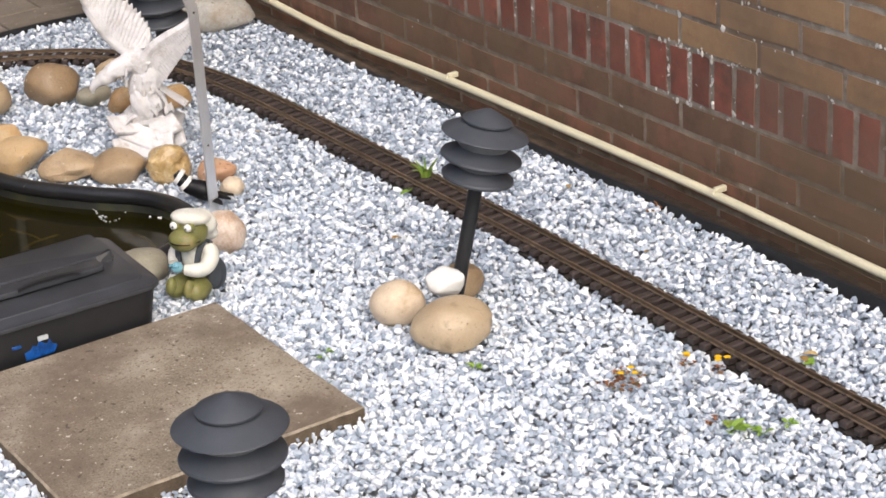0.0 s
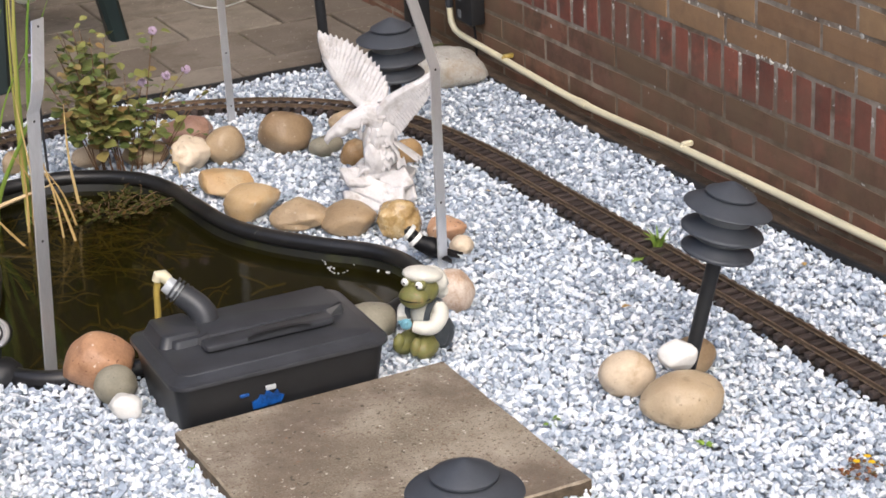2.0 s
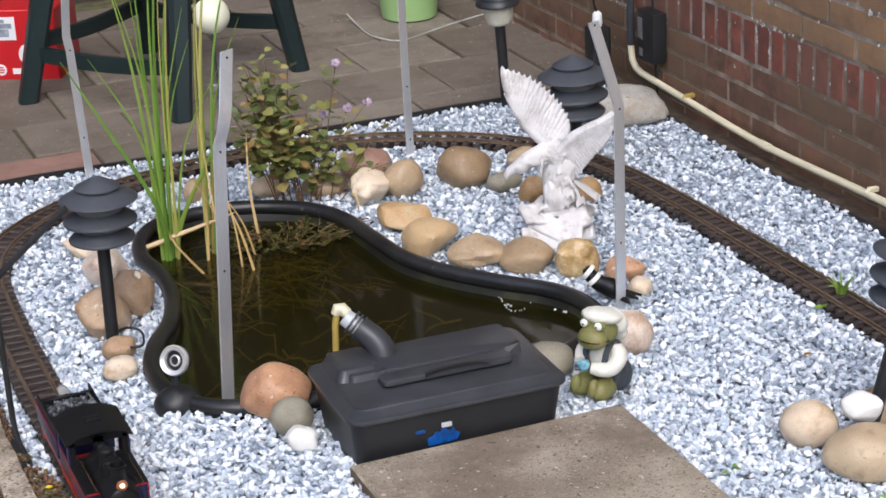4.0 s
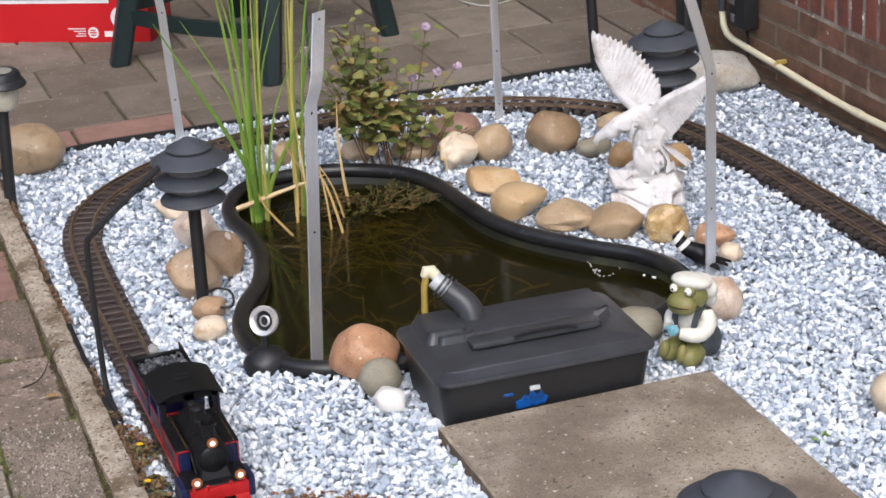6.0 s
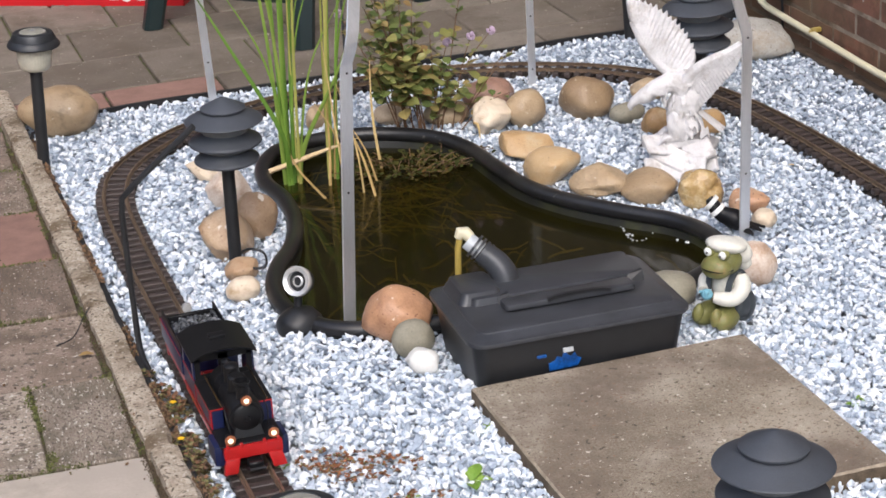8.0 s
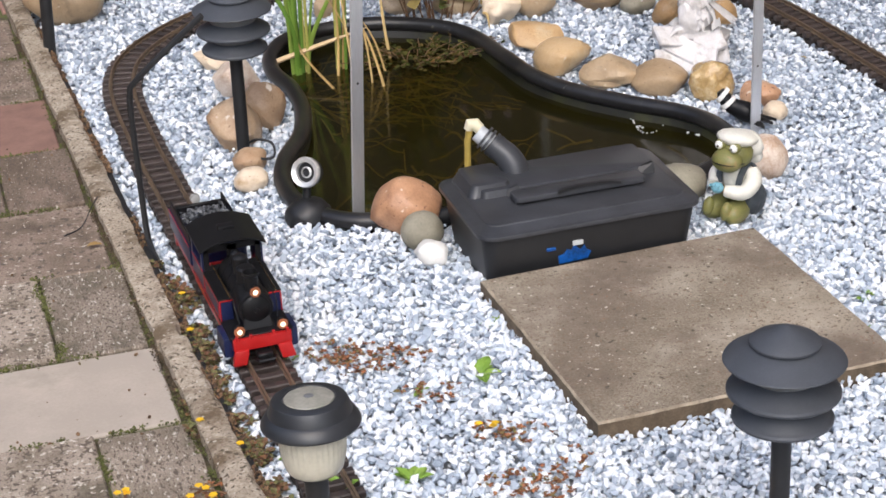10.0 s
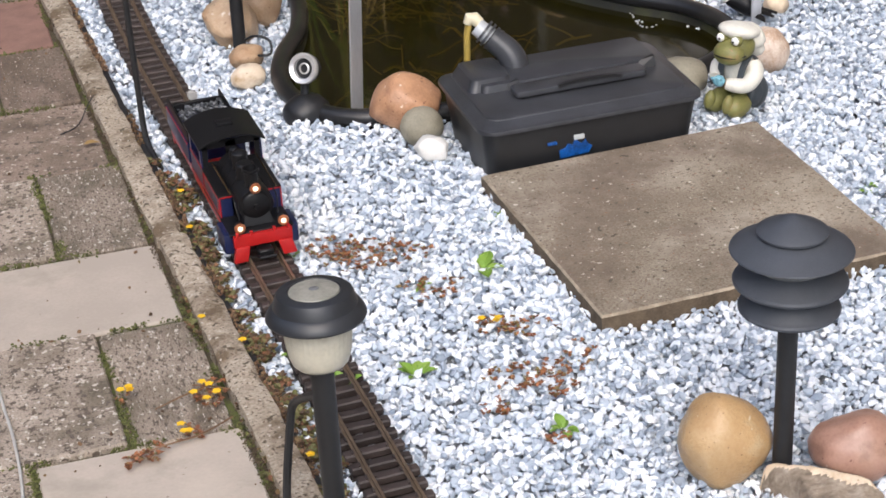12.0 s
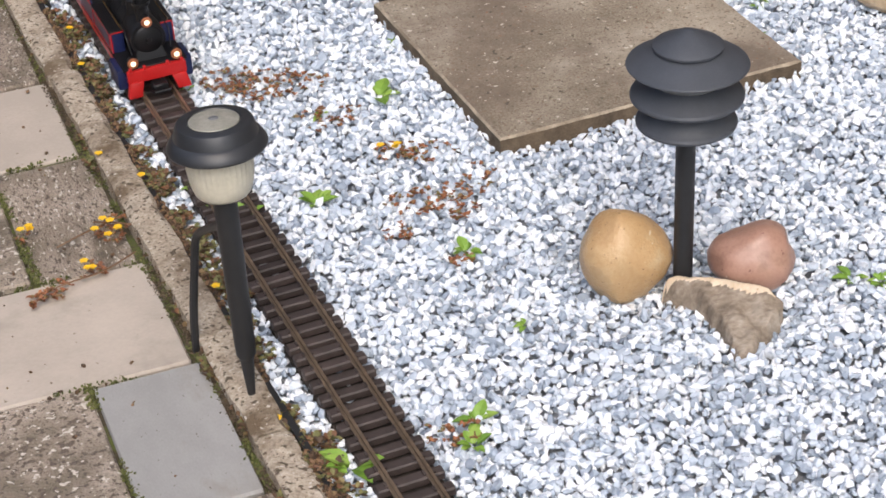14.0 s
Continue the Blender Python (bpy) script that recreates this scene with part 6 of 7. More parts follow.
    roof = part("cab_roof", bm, LOCO_BLACK, root, "curved black cab roof", sharp=60)
    bm = bmesh.new()
    add_box(bm, -0.013, 0.013, 0.205, 0.222, 0.134, 0.141, 0.0015, 2)
    part("roof_vent", bm, LOCO_BLACK, roof)
    for s in (-1, 1):
        headlamp(root, s * 0.034, 0.004, 0.056)
    headlamp(root, 0.0, 0.024, 0.108)
    return root


def tender(m):
    root = empty("model_tender", m, "blue and red model coal tender behind the locomotive", "model tender")
    bm = bmesh.new()
    add_box(bm, -0.044, 0.044, 0.0, 0.170, 0.020, 0.040, 0.0015, 1)
    for s in (-1, 1):
        add_box(bm, s * 0.030 - 0.012, s * 0.030 + 0.012, 0.165, 0.176, 0.004, 0.026, 0.003, 2)
    part("underframe", bm, RED, root, "red underframe")
    for s in (-1, 1):
        for y in (0.045, 0.125):
            wheel(root, s * 0.0315, y, 0.0155)
    bm = bmesh.new()
    add_box(bm, -0.048, 0.048, 0.004, 0.172, 0.040, 0.076, 0.0025, 2)
    body = part("tank", bm, BLUE, root, "dark blue tank with red lining")
    bm = bmesh.new()
    for x in (-0.0483, 0.0483):
        add_box(bm, x - 0.0005, x + 0.0005, 0.006, 0.170, 0.0735, 0.075)
    add_box(bm, -0.047, 0.047, 0.1718, 0.1726, 0.0735, 0.075)
    part("lining", bm, RED, body)
    bm = bmesh.new()
    for x0, x1, y0, y1 in ((-0.046, -0.043, 0.006, 0.165), (0.043, 0.046, 0.006, 0.165), (-0.046, 0.046, 0.128, 0.131), (-0.046, 0.046, 0.006, 0.009)):
        add_box(bm, x0, x1, y0, y1, 0.076, 0.092, 0.0006, 1)
    add_box(bm, -0.043, 0.043, 0.128, 0.165, 0.074, 0.079)
    part("bunker", bm, LOCO_BLACK, root, "black coal bunker")
    rng = np.random.default_rng(2)
    n = 260
    pos = np.column_stack([rng.uniform(-0.038, 0.038, n), rng.uniform(0.013, 0.124, n), rng.uniform(0.080, 0.093, n)])
    coal = chips("coal", pos, rng.uniform(0.003, 0.0055, n), COAL, 6)
    coal.parent = root
    for x, z in ((-0.030, 0.058), (0.030, 0.058), (0.0, 0.084)):
        bm = bmesh.new()
        along(bm, [(0.0, 0.166), (0.008, 0.168), (0.009, 0.176), (0.0075, 0.179), (0.0, 0.180)], x, z, 20)
        part("tail_lamp", bm, CHROME, root, "unlit silver tail lamp")
    return root


TRAIN_Y = 2.742
locomotive(pose(0.052, TRAIN_Y, 0.0225))
tender(pose(0.052, TRAIN_Y + 0.288, 0.0225))


# ---- plants ----
def blade(pts, w, material, root, flat=0.25):
    bm = bmesh.new()
    p = spline(pts, 14)
    rad = [w * (1 - 0.85 * (k / 13) ** 2.2) for k in range(14)]
    add_tube(bm, p, rad, section=[(1, 0), (0.5, flat), (-0.5, flat), (-1, 0), (-0.5, -flat), (0.5, -flat)])
    return part("blade", bm, material, root)


reeds = empty("reeds", pose(0, 0, 0), "clump of tall green reeds with dry yellow stems in water", "reeds")
rr = random.Random(21)
REED = [(0.44, 4.03, -0.055, 0.0, 0.66), (0.445, 4.02, 0.02, 0.0, 0.72), (0.455, 4.04, 0.035, 0.01, 0.75), (0.46, 4.03, 0.05, 0.0, 0.70), (0.47, 4.02, 0.03, 0.0, 0.66), (0.45, 4.05, -0.02, 0.0, 0.58),
        (0.465, 4.05, 0.06, 0.02, 0.52), (0.455, 4.02, -0.10, 0.0, 0.45), (0.475, 4.04, 0.10, 0.0, 0.40), (0.535, 4.02, 0.06, 0.0, 0.74), (0.545, 4.03, 0.04, 0.0, 0.68), (0.55, 4.01, 0.085, 0.0, 0.72), (0.54, 4.04, 0.02, 0.0, 0.6)]
for k, (x, y, dx, dy, h) in enumerate(REED):
    blade([(x, y, -0.05), (x + dx * 0.15, y + dy, h * 0.3), (x + dx * 0.5, y + dy, h * 0.65), (x + dx * 1.3, y + dy + rr.uniform(-0.02, 0.02), h)], rr.uniform(0.0030, 0.0048), YELLOW_REED if k in (4, 9, 12) else GREEN_REED, reeds)
for x, dx, h in ((0.452, -0.045, 0.60), (0.468, 0.012, 0.69), (0.442, -0.012, 0.74), (0.461, 0.045, 0.47), (0.548, 0.010, 0.66), (0.556, 0.055, 0.50)):
    blade([(x, 4.03, -0.05), (x + dx * 0.1, 4.03, h * 0.3), (x + dx * 0.6, 4.02, h * 0.7), (x + dx * 1.6, 4.0, h)], rr.uniform(0.0022, 0.0036), rr.choice((GREEN_REED, GREEN_REED, YELLOW_REED)), reeds)
blade([(0.45, 4.02, 0.0), (0.43, 4.0, 0.12), (0.33, 4.02, 0.33), (0.27, 4.04, 0.45)], 0.005, GREEN_REED, reeds)
blade([(0.47, 4.03, 0.0), (0.49, 4.02, 0.08), (0.56, 4.0, 0.22), (0.59, 3.99, 0.30)], 0.0055, GREEN_REED, reeds)
DRY = [((0.545, 4.02, -0.06), (0.55, 4.01, 0.06), (0.56, 4.0, 0.2)), ((0.56, 3.98, -0.06), (0.55, 3.98, 0.08), (0.50, 3.98, 0.18)), ((0.58, 3.90, -0.05), (0.575, 3.93, 0.08), (0.55, 3.97, 0.22)),
       ((0.60, 3.86, -0.05), (0.585, 3.92, 0.06), (0.56, 3.97, 0.14)), ((0.55, 3.93, -0.05), (0.545, 3.97, 0.10), (0.535, 4.0, 0.3)), 
       ((0.52, 3.97, -0.05), (0.535, 4.0, 0.05), (0.54, 4.02, 0.16)), ((0.63, 3.95, -0.05), (0.61, 3.98, 0.05), (0.575, 4.01, 0.12)), ((0.50, 3.90, -0.022), (0.46, 4.0, 0.03), (0.44, 4.03, 0.10)), ((0.66, 4.03, -0.04), (0.65, 4.05, 0.10), (0.66, 4.08, 0.22))]
for pts in DRY:
    blade(pts, rr.uniform(0.0022, 0.0036), DRY_REED, reeds)


def leaf_into(verts, faces, p, d, n, size, wide=0.55, curl=0.25):
    """Adds one bent leaf of eight faces."""
    d = d.normalized()
    s = d.cross(n).normalized()
    n = s.cross(d)
    b = len(verts)
    for f, w in ((0.0, 0.05), (0.3, 0.85), (0.6, 1.0), (0.85, 0.55), (1.0, 0.03)):
        c = p + d * size * f - n * size * curl * f * f
        for e in (-1, 0, 1):
            verts.append(c + s * e * w * wide * size * 0.5 + n * (0.10 * size * w * abs(e)))
    for r in range(4):
        for c in range(2):
            a = b + r * 3 + c
            faces.append((a, a + 1, a + 4, a + 3))


def bush(name, label, category, base, stems, material, seed, leaf=(0.016, 0.028), pairs=9, spread=0.18, height=0.3, flower=None, heads=(), low=0.22, flowers=99, wide=0.72):
    root = empty(name, pose(*base), label, category)
    rs = random.Random(seed)
    verts, faces = [], []
    tips = []
    for k in range(stems):
        if k < len(heads):
            end = Vector(heads[k])
        else:
            a, q = rs.uniform(0, 6.28), math.sqrt(rs.random())
            end = Vector((math.cos(a) * spread * q * 1.1, math.sin(a) * spread * q * 0.6, height * rs.uniform(0.45, 1.0)))
        start = Vector((end.x * 0.25 + rs.uniform(-0.03, 0.03), end.y * 0.3, -0.03))
        mid = start.lerp(end, 0.5) + Vector((rs.uniform(-0.015, 0.015), rs.uniform(-0.015, 0.015), 0.03))
        line = spline([start, mid, end], 16)
        bm = bmesh.new()
        add_tube(bm, line, [0.0017 - 0.00006 * i for i in range(16)], 5)
        part("stem", bm, STEM, root)
        tips.append(end)
        sparse = 0.45 if heads and end.x > 0.03 else 1.0
        for i in range(pairs):
            if rs.random() > sparse:
                continue
            f = low + (1 - low) * i / max(pairs - 1, 1)
            p = line[int(f * 15)]
            a = rs.uniform(0, 6.28)
            for s in (0, math.pi):
                if rs.random() < 0.14:
                    continue
                d = Vector((math.cos(a + s), math.sin(a + s), rs.uniform(-0.3, 0.7)))
                off = d * (rs.uniform(0.0, 0.022) if heads else 0.0)
                leaf_into(verts, faces, p + off, d, Vector((rs.uniform(-0.6, 0.6), rs.uniform(-0.8, 0.4), 1)), rs.uniform(*leaf) * (0.62 + 0.42 * math.sin(math.pi * min(1, f + 0.05))), wide, rs.uniform(-0.15, 0.3))
    ob = new("foliage", mesh_from("foliage", verts, faces, material))
    ob.parent = root
    for end in tips[:min(flowers, len(heads))] if flower else ():
        b2 = bmesh.new()
        for k in range(34):
            v = Vector((rs.gauss(0, 1), rs.gauss(0, 1), rs.gauss(0, 1))).normalized()
            blob(b2, end + v * 0.008, (0.0032, 0.0032, 0.0032), sub=1)
        part("flower_head", b2, flower, root, "pale mauve flower head")
    return root


DROWNED = mat("drowned_brown_leaf", [(0.1, (0.022, 0.026, 0.007)), (0.5, (0.052, 0.056, 0.014)), (0.8, (0.095, 0.070, 0.020)), (1.0, (0.120, 0.050, 0.020))], rough=0.9, spec=0.12, scale=30, rand=0.8, island=True)
MINT = [(0.096, 0.0, 0.32), (0.117, 0.0, 0.212), (0.066, 0.02, 0.199), (0.165, 0.0, 0.218), (-0.188, 0.0, 0.306), (0.19, 0.0, 0.154), (0.221, 0.0, 0.169), (0.038, 0.0, 0.13), (0.077, -0.03, 0.11),
        (0.2, -0.04, 0.08), (-0.108, 0.0, 0.336), (-0.067, 0.02, 0.362), (-0.017, 0.0, 0.323), (-0.008, 0.02, 0.256), (-0.14, 0.0, 0.25), (-0.088, 0.03, 0.28), (-0.052, 0.0, 0.24), (-0.133, -0.02, 0.19),
        (-0.12, 0.0, 0.35), (-0.055, -0.02, 0.335), (-0.085, 0.0, 0.355), (-0.06, 0.04, 0.3), (-0.1, -0.03, 0.22), (-0.12, 0.03, 0.3), (0.02, 0.0, 0.23)]
bush("water_mint", "leafy water mint with mauve flowers at the pond's back", "plant", (0.81, 4.17, 0.0), len(MINT), LEAF, 5, (0.021, 0.041), 15, 0.24, 0.33, PETAL_P, MINT, 0.40, 5, 0.80)
bush("water_plants", "tangle of dying brown-green plants in the pond", "plant", (0.72, 4.005, -0.060), 110, DROWNED, 8, (0.010, 0.022), 12, 0.17, 0.072, wide=0.6)
blade([(0.405, 4.03, 0.02), (0.50, 4.02, 0.045), (0.60, 4.0, 0.075)], 0.0062, PALE_REED, reeds, 0.8)
blade([(0.90, 4.10, 0.03), (0.905, 4.085, 0.028), (0.905, 4.07, -0.01)], 0.0030, DRY_REED, reeds, 0.8)

# stems under the water
weed_root = empty("pond_weed", pose(0, 0, 0), "submerged yellow-brown stems in the murky water", "pond weed")
bm = bmesh.new()
rw = random.Random(33)
for k in range(120):
    x, y = rw.uniform(0.32, 1.02), rw.uniform(3.2, 4.15)
    if not inside(x, y, offset_ring(0.05)):
        continue
    a, ln, z = rw.uniform(0, 6.28), rw.uniform(0.05, 0.17), rw.uniform(-0.13, -0.03)
    p = [Vector((x + math.cos(a) * ln * f, y + math.sin(a) * ln * f, z + rw.uniform(-0.012, 0.012))) for f in (0, 0.35, 0.7, 1)]
    if all(inside(q.x, q.y, offset_ring(0.04)) for q in p):
        add_tube(bm, spline(p, 8), rw.uniform(0.0012, 0.0032), 5)
for k in range(260):
    x, y = rw.uniform(0.36, 0.95), rw.uniform(3.66, 4.16)
    a, ln, z = rw.gauss(1.9, 0.8), rw.uniform(0.04, 0.15), rw.uniform(-0.042, -0.024)
    p = [Vector((x + math.cos(a) * ln * f, y + math.sin(a) * ln * f, z + rw.uniform(-0.006, 0.004))) for f in (0, 0.35, 0.7, 1)]
    if all(inside(q.x, q.y, offset_ring(0.03)) for q in p):
        add_tube(bm, spline(p, 8), rw.uniform(0.0008, 0.0020), 5)
part("stems", bm, mat("drowned_stem", [(0.2, (0.13, 0.10, 0.02)), (0.6, (0.34, 0.24, 0.06)), (0.9, (0.46, 0.32, 0.11))], rough=0.7, scale=10, rand=0.6, island=True), weed_root)


def leafy_weed(x, y, s, n, seed, label="small fresh green weed growing in gravel"):
    rs = random.Random(seed)
    root = empty("weed", pose(x, y, 0.0), label, "weed", "weeds in the gravel")
    verts, faces = [], []
    for k in range(n):
        a = rs.uniform(0, 6.28)
        leaf_into(verts, faces, Vector((math.cos(a) * s * 0.12, math.sin(a) * s * 0.12, 0.004)), Vector((math.cos(a), math.sin(a), rs.uniform(0.35, 1.3))), Vector((0, 0, 1)), s * rs.uniform(0.45, 0.9), 0.62, rs.uniform(0.2, 0.6))
    ob = new("leaves", mesh_from("leaves", verts, faces, WEED))
    ob.parent = root


for k, (x, y, s, n) in enumerate(((0.352, 2.600, 0.046, 5), (0.258, 2.588, 0.020, 4), (0.425, 2.740, 0.030, 6), (0.165, 2.355, 0.032, 9), (0.068, 2.372, 0.030, 7), (0.040, 2.400, 0.026, 5), (0.020, 2.480, 0.022, 6), (0.301, 2.149, 0.028, 8),
                                  (0.168, 1.812, 0.030, 7), (0.146, 1.772, 0.028, 7), (0.006, 1.800, 0.040, 8), (-0.020, 1.815, 0.030, 5), (0.716, 1.862, 0.026, 9), (0.745, 1.84, 0.022, 8), (0.300, 1.962, 0.016, 5), (1.358, 1.972, 0.036, 7),
                                  (1.392, 1.935, 0.024, 5), (1.605, 2.045, 0.030, 4), (1.000, 2.585, 0.018, 6), (1.175, 2.392, 0.018, 6), (1.511, 3.095, 0.030, 5), (1.015, 2.60, 0.016, 4),
                                  (0.10, 2.765, 0.018, 4), (1.44, 1.93, 0.022, 5), (0.96, 2.50, 0.014, 4))):
    leafy_weed(x, y, s, n, 100 + k)


tuft = empty("grass_tuft", pose(1.560, 3.120, 0.0), "tuft of broad green grass beside the track", "weed", "weeds in the gravel")
rg = random.Random(61)
for k in range(13):
    a, ln = rg.uniform(0, 6.28), rg.uniform(0.035, 0.075)
    blade([(0.004 * math.cos(a), 0.004 * math.sin(a), -0.01), (ln * 0.25 * math.cos(a), ln * 0.25 * math.sin(a), ln * 0.55), (ln * 0.62 * math.cos(a), ln * 0.62 * math.sin(a), ln * rg.uniform(0.6, 0.95))], rg.uniform(0.0028, 0.0050), rg.choice((WEED, GREEN_REED)), tuft)


def stonecrop(x, y, r, n, flowers, seed, material=None, label="patch of rusty stonecrop with yellow star flowers", leaf=(0.0034, 0.0076)):
    rs = random.Random(seed)
    root = empty("stonecrop", pose(x, y, 0.0), label, "stonecrop", "stonecrop patches")
    verts, faces = [], []
    for k in range(n):
        a, q = rs.uniform(0, 6.28), math.sqrt(rs.random())
        c = Vector((math.cos(a) * r * q * 1.3, math.sin(a) * r * q, 0.004 + rs.uniform(0, 0.006)))
        for j in range(7):
            b = rs.uniform(0, 6.28)
            leaf_into(verts, faces, c, Vector((math.cos(b), math.sin(b), rs.uniform(0.1, 1.2))), Vector((0.1, 0, 1)), rs.uniform(*leaf), 0.7, 0.2)
    ob = new("foliage", mesh_from("foliage", verts, faces, material or SEDUM))
    ob.parent = root
    for k in range(flowers):
        a, q = rs.uniform(0, 6.28), math.sqrt(rs.random())
        c = Vector((math.cos(a) * r * q, math.sin(a) * r * q * 0.8, 0.016 + rs.uniform(0, 0.01)))
        vv, ff = [], []
        for j in range(5):
            b = j * 1.2566 + a
            leaf_into(vv, ff, c, Vector((math.cos(b), math.sin(b), 0.25)), Vector((0, 0, 1)), 0.0066, 1.0, 0.1)
        fl = new("flower", mesh_from("flower", vv, ff, PETAL_Y))
        fl.parent = root
        fl["label"] = "yellow star flower"


for k, (x, y, r, n, f) in enumerate(((0.200, 2.715, 0.050, 70, 0), (0.165, 2.755, 0.035, 40, 0), (0.253, 2.700, 0.040, 30, 0), (0.263, 2.575, 0.040, 30, 0), (0.313, 2.435, 0.026, 30, 3), (0.36, 2.41, 0.028, 18, 0), (0.289, 2.290, 0.036, 34, 0),
                                     (0.364, 2.287, 0.030, 26, 0), (0.329, 2.245, 0.024, 20, 0), (0.24, 2.23, 0.02, 14, 0), (1.329, 2.200, 0.034, 36, 3), (1.446, 2.177, 0.012, 6, 2), (1.478, 2.130, 0.016, 8, 3), (0.40, 2.33, 0.02, 10, 0),
                                     (0.13, 1.80, 0.03, 24, 0), (0.289, 2.133, 0.014, 12, 0), (1.81, 2.71, 0.02, 10, 0), (1.36, 2.0, 0.015, 6, 0))):
    stonecrop(x, y, r, n, f, 300 + k)
ry = random.Random(77)
for k in range(26):
    y = 1.62 + 0.062 * k + ry.uniform(-0.02, 0.02)
    if 1.94 < y < 2.03:
        continue
    stonecrop(-0.044 + ry.uniform(-0.010, 0.010), y, ry.uniform(0.022, 0.040), ry.randint(60, 110), ry.choice((0, 0, 1, 1)) if y < 3.1 else 0, 400 + k, KERB_SEDUM, "rusty stonecrop growing along the concrete kerb", (0.005, 0.0115))
for k, (x, y, r, n, f) in enumerate(((-0.123, 2.41, 0.022, 10, 4), (-0.165, 2.340, 0.020, 10, 3), (-0.218, 2.314, 0.018, 16, 0), (-0.251, 2.303, 0.014, 12, 0), (-0.227, 2.457, 0.012, 4, 3), (-0.10, 2.43, 0.026, 30, 2))):
    stonecrop(x, y, r, n, f, 500 + k, label="straggling stonecrop with yellow flowers on the paving")
rng = np.random.default_rng(41)
lines = [((KERB_X0 - 0.006, 1.4), (KERB_X0 - 0.006, 4.5), 3200)]
for k in range(3, 15):
    y = row_edge(k)
    lines.append(((KERB_X0 - 0.01, y), (-1.0, y + SKEW * (-1.0 - KERB_X0)), 1100))
    x = KERB_X0 - 0.006 - (T / 2 if k % 2 else T)
    lines.append(((x, y + SKEW * (x - KERB_X0)), (x, row_edge(k + 1) + SKEW * (x - KERB_X0)), 620))
pts = np.concatenate([np.array(p)[None] + (np.array(q) - np.array(p))[None] * rng.beta(1.0, 1.0, (n, 1)) + rng.normal(0, 0.0042, (n, 2)) for p, q, n in lines])
keep = np.array([noise.noise((x * 11, y * 11, 5.0)) > -0.02 for x, y in pts])
pts = pts[keep]
tagged(chips("moss", np.column_stack([pts, rng.uniform(-0.004, 0.003, len(pts))]), rng.uniform(0.0010, 0.0030, len(pts)), MOSS, 9), "dark green moss and crumbs in the paving joints", "moss", kind="stuff")

# air bubbles where the filtered water falls
FOAM = mat("white_water_bubble", two((0.75, 0.76, 0.74), 0.8, 1.1), rough=0.12, scale=40, bump=0.0, spec=0.8)
rf = random.Random(6)
BUBBLES = [(x + rf.uniform(-0.006, 0.006), y + rf.uniform(-0.008, 0.008), rf.uniform(0.0014, 0.0030)) for x, y in ((1.040, 3.500), (1.058, 3.486), (0.990, 3.440), (1.062, 3.380), (1.076, 3.352)) for _ in range(3)]
for cx, cy, ring, a0, a1 in ((1.012, 3.474, 0.022, 0.4, 3.4), (1.038, 3.462, 0.024, -1.6, 1.3), (1.000, 3.428, 0.018, 2.2, 5.4)):
    for k in range(9):
        a = a0 + (a1 - a0) * k / 8
        BUBBLES.append((cx + ring * math.cos(a) + rf.uniform(-0.002, 0.002), cy + 1.3 * ring * math.sin(a), rf.uniform(0.0010, 0.0026)))
for k, (x, y, q) in enumerate(BUBBLES):
    bm = bmesh.new()
    blob(bm, (0, 0, 0.001), (q, q, q * 0.6), sub=2)
    ob = part("bubble", bm, FOAM, at=pose(x, y, -0.016))
    tagged(ob, "white air bubble floating on the pond water", "bubble", "bubbles on the water")
# lime bloom on the wall
nl = 1100
ly = 1.6 + 0.0625 * rng.integers(0, 52, nl) - 0.0312 + rng.normal(0, 0.0022, nl)
pick = rng.random(nl)
lz = np.where(pick < 0.45, 0.3125 + rng.normal(0, 0.0035, nl), rng.uniform(0.205, 0.31, nl))
ly = np.where(pick < 0.45, rng.uniform(1.6, 4.8, nl), ly)
upper = rng.random(nl) < 0.22
lz = np.where(upper, rng.choice((0.373, 0.435, 0.203), nl) + rng.normal(0, 0.003, nl), lz)
ly = np.where(upper, rng.uniform(1.6, 4.8, nl), ly)
keep = np.array([noise.noise((y * 3.2, z * 3, 2.0)) > 0.0 for y, z in zip(ly, lz)])
LIME = mat("white_lime_bloom", two((0.58, 0.55, 0.50), 0.75, 1.2), rough=0.95, scale=60, rand=0.5, island=True)
lime = chips("lime_bloom", np.column_stack([np.zeros(nl), ly, lz / 1.5])[keep], rng.uniform(0.0014, 0.0052, keep.sum()) * rng.uniform(0.6, 1.3, keep.sum()), LIME, 29)
lime.matrix_basis = Matrix.Translation((WALL_X + 0.0012, 0, 0)) @ Matrix.Diagonal((0.45, 1, 1.5, 1))
tagged(lime, "white lime flakes on the brick wall's joints", "lime bloom", kind="stuff")

# debris on the kerb
n = 9000
pts = np.column_stack([KERB_X1 + 0.012 - rng.exponential(0.020, n), rng.uniform(1.5, 4.5, n)])
pts = pts[(pts[:, 0] > KERB_X0) & np.array([noise.noise((x * 8, y * 8, 9.0)) > -0.12 for x, y in pts])]
DEBRIS = mat("brown_plant_debris", [(0.1, (0.05, 0.03, 0.018)), (0.5, (0.13, 0.075, 0.04)), (0.8, (0.22, 0.13, 0.07)), (1.0, (0.09, 0.10, 0.03))], rough=0.9, scale=60, rand=0.8, island=True)
tagged(chips("debris", np.column_stack([pts, rng.uniform(0.006, 0.016, len(pts))]), rng.uniform(0.0014, 0.0046, len(pts)), DEBRIS, 19), "brown plant debris and crumbs lying on the kerb", "debris", kind="stuff")

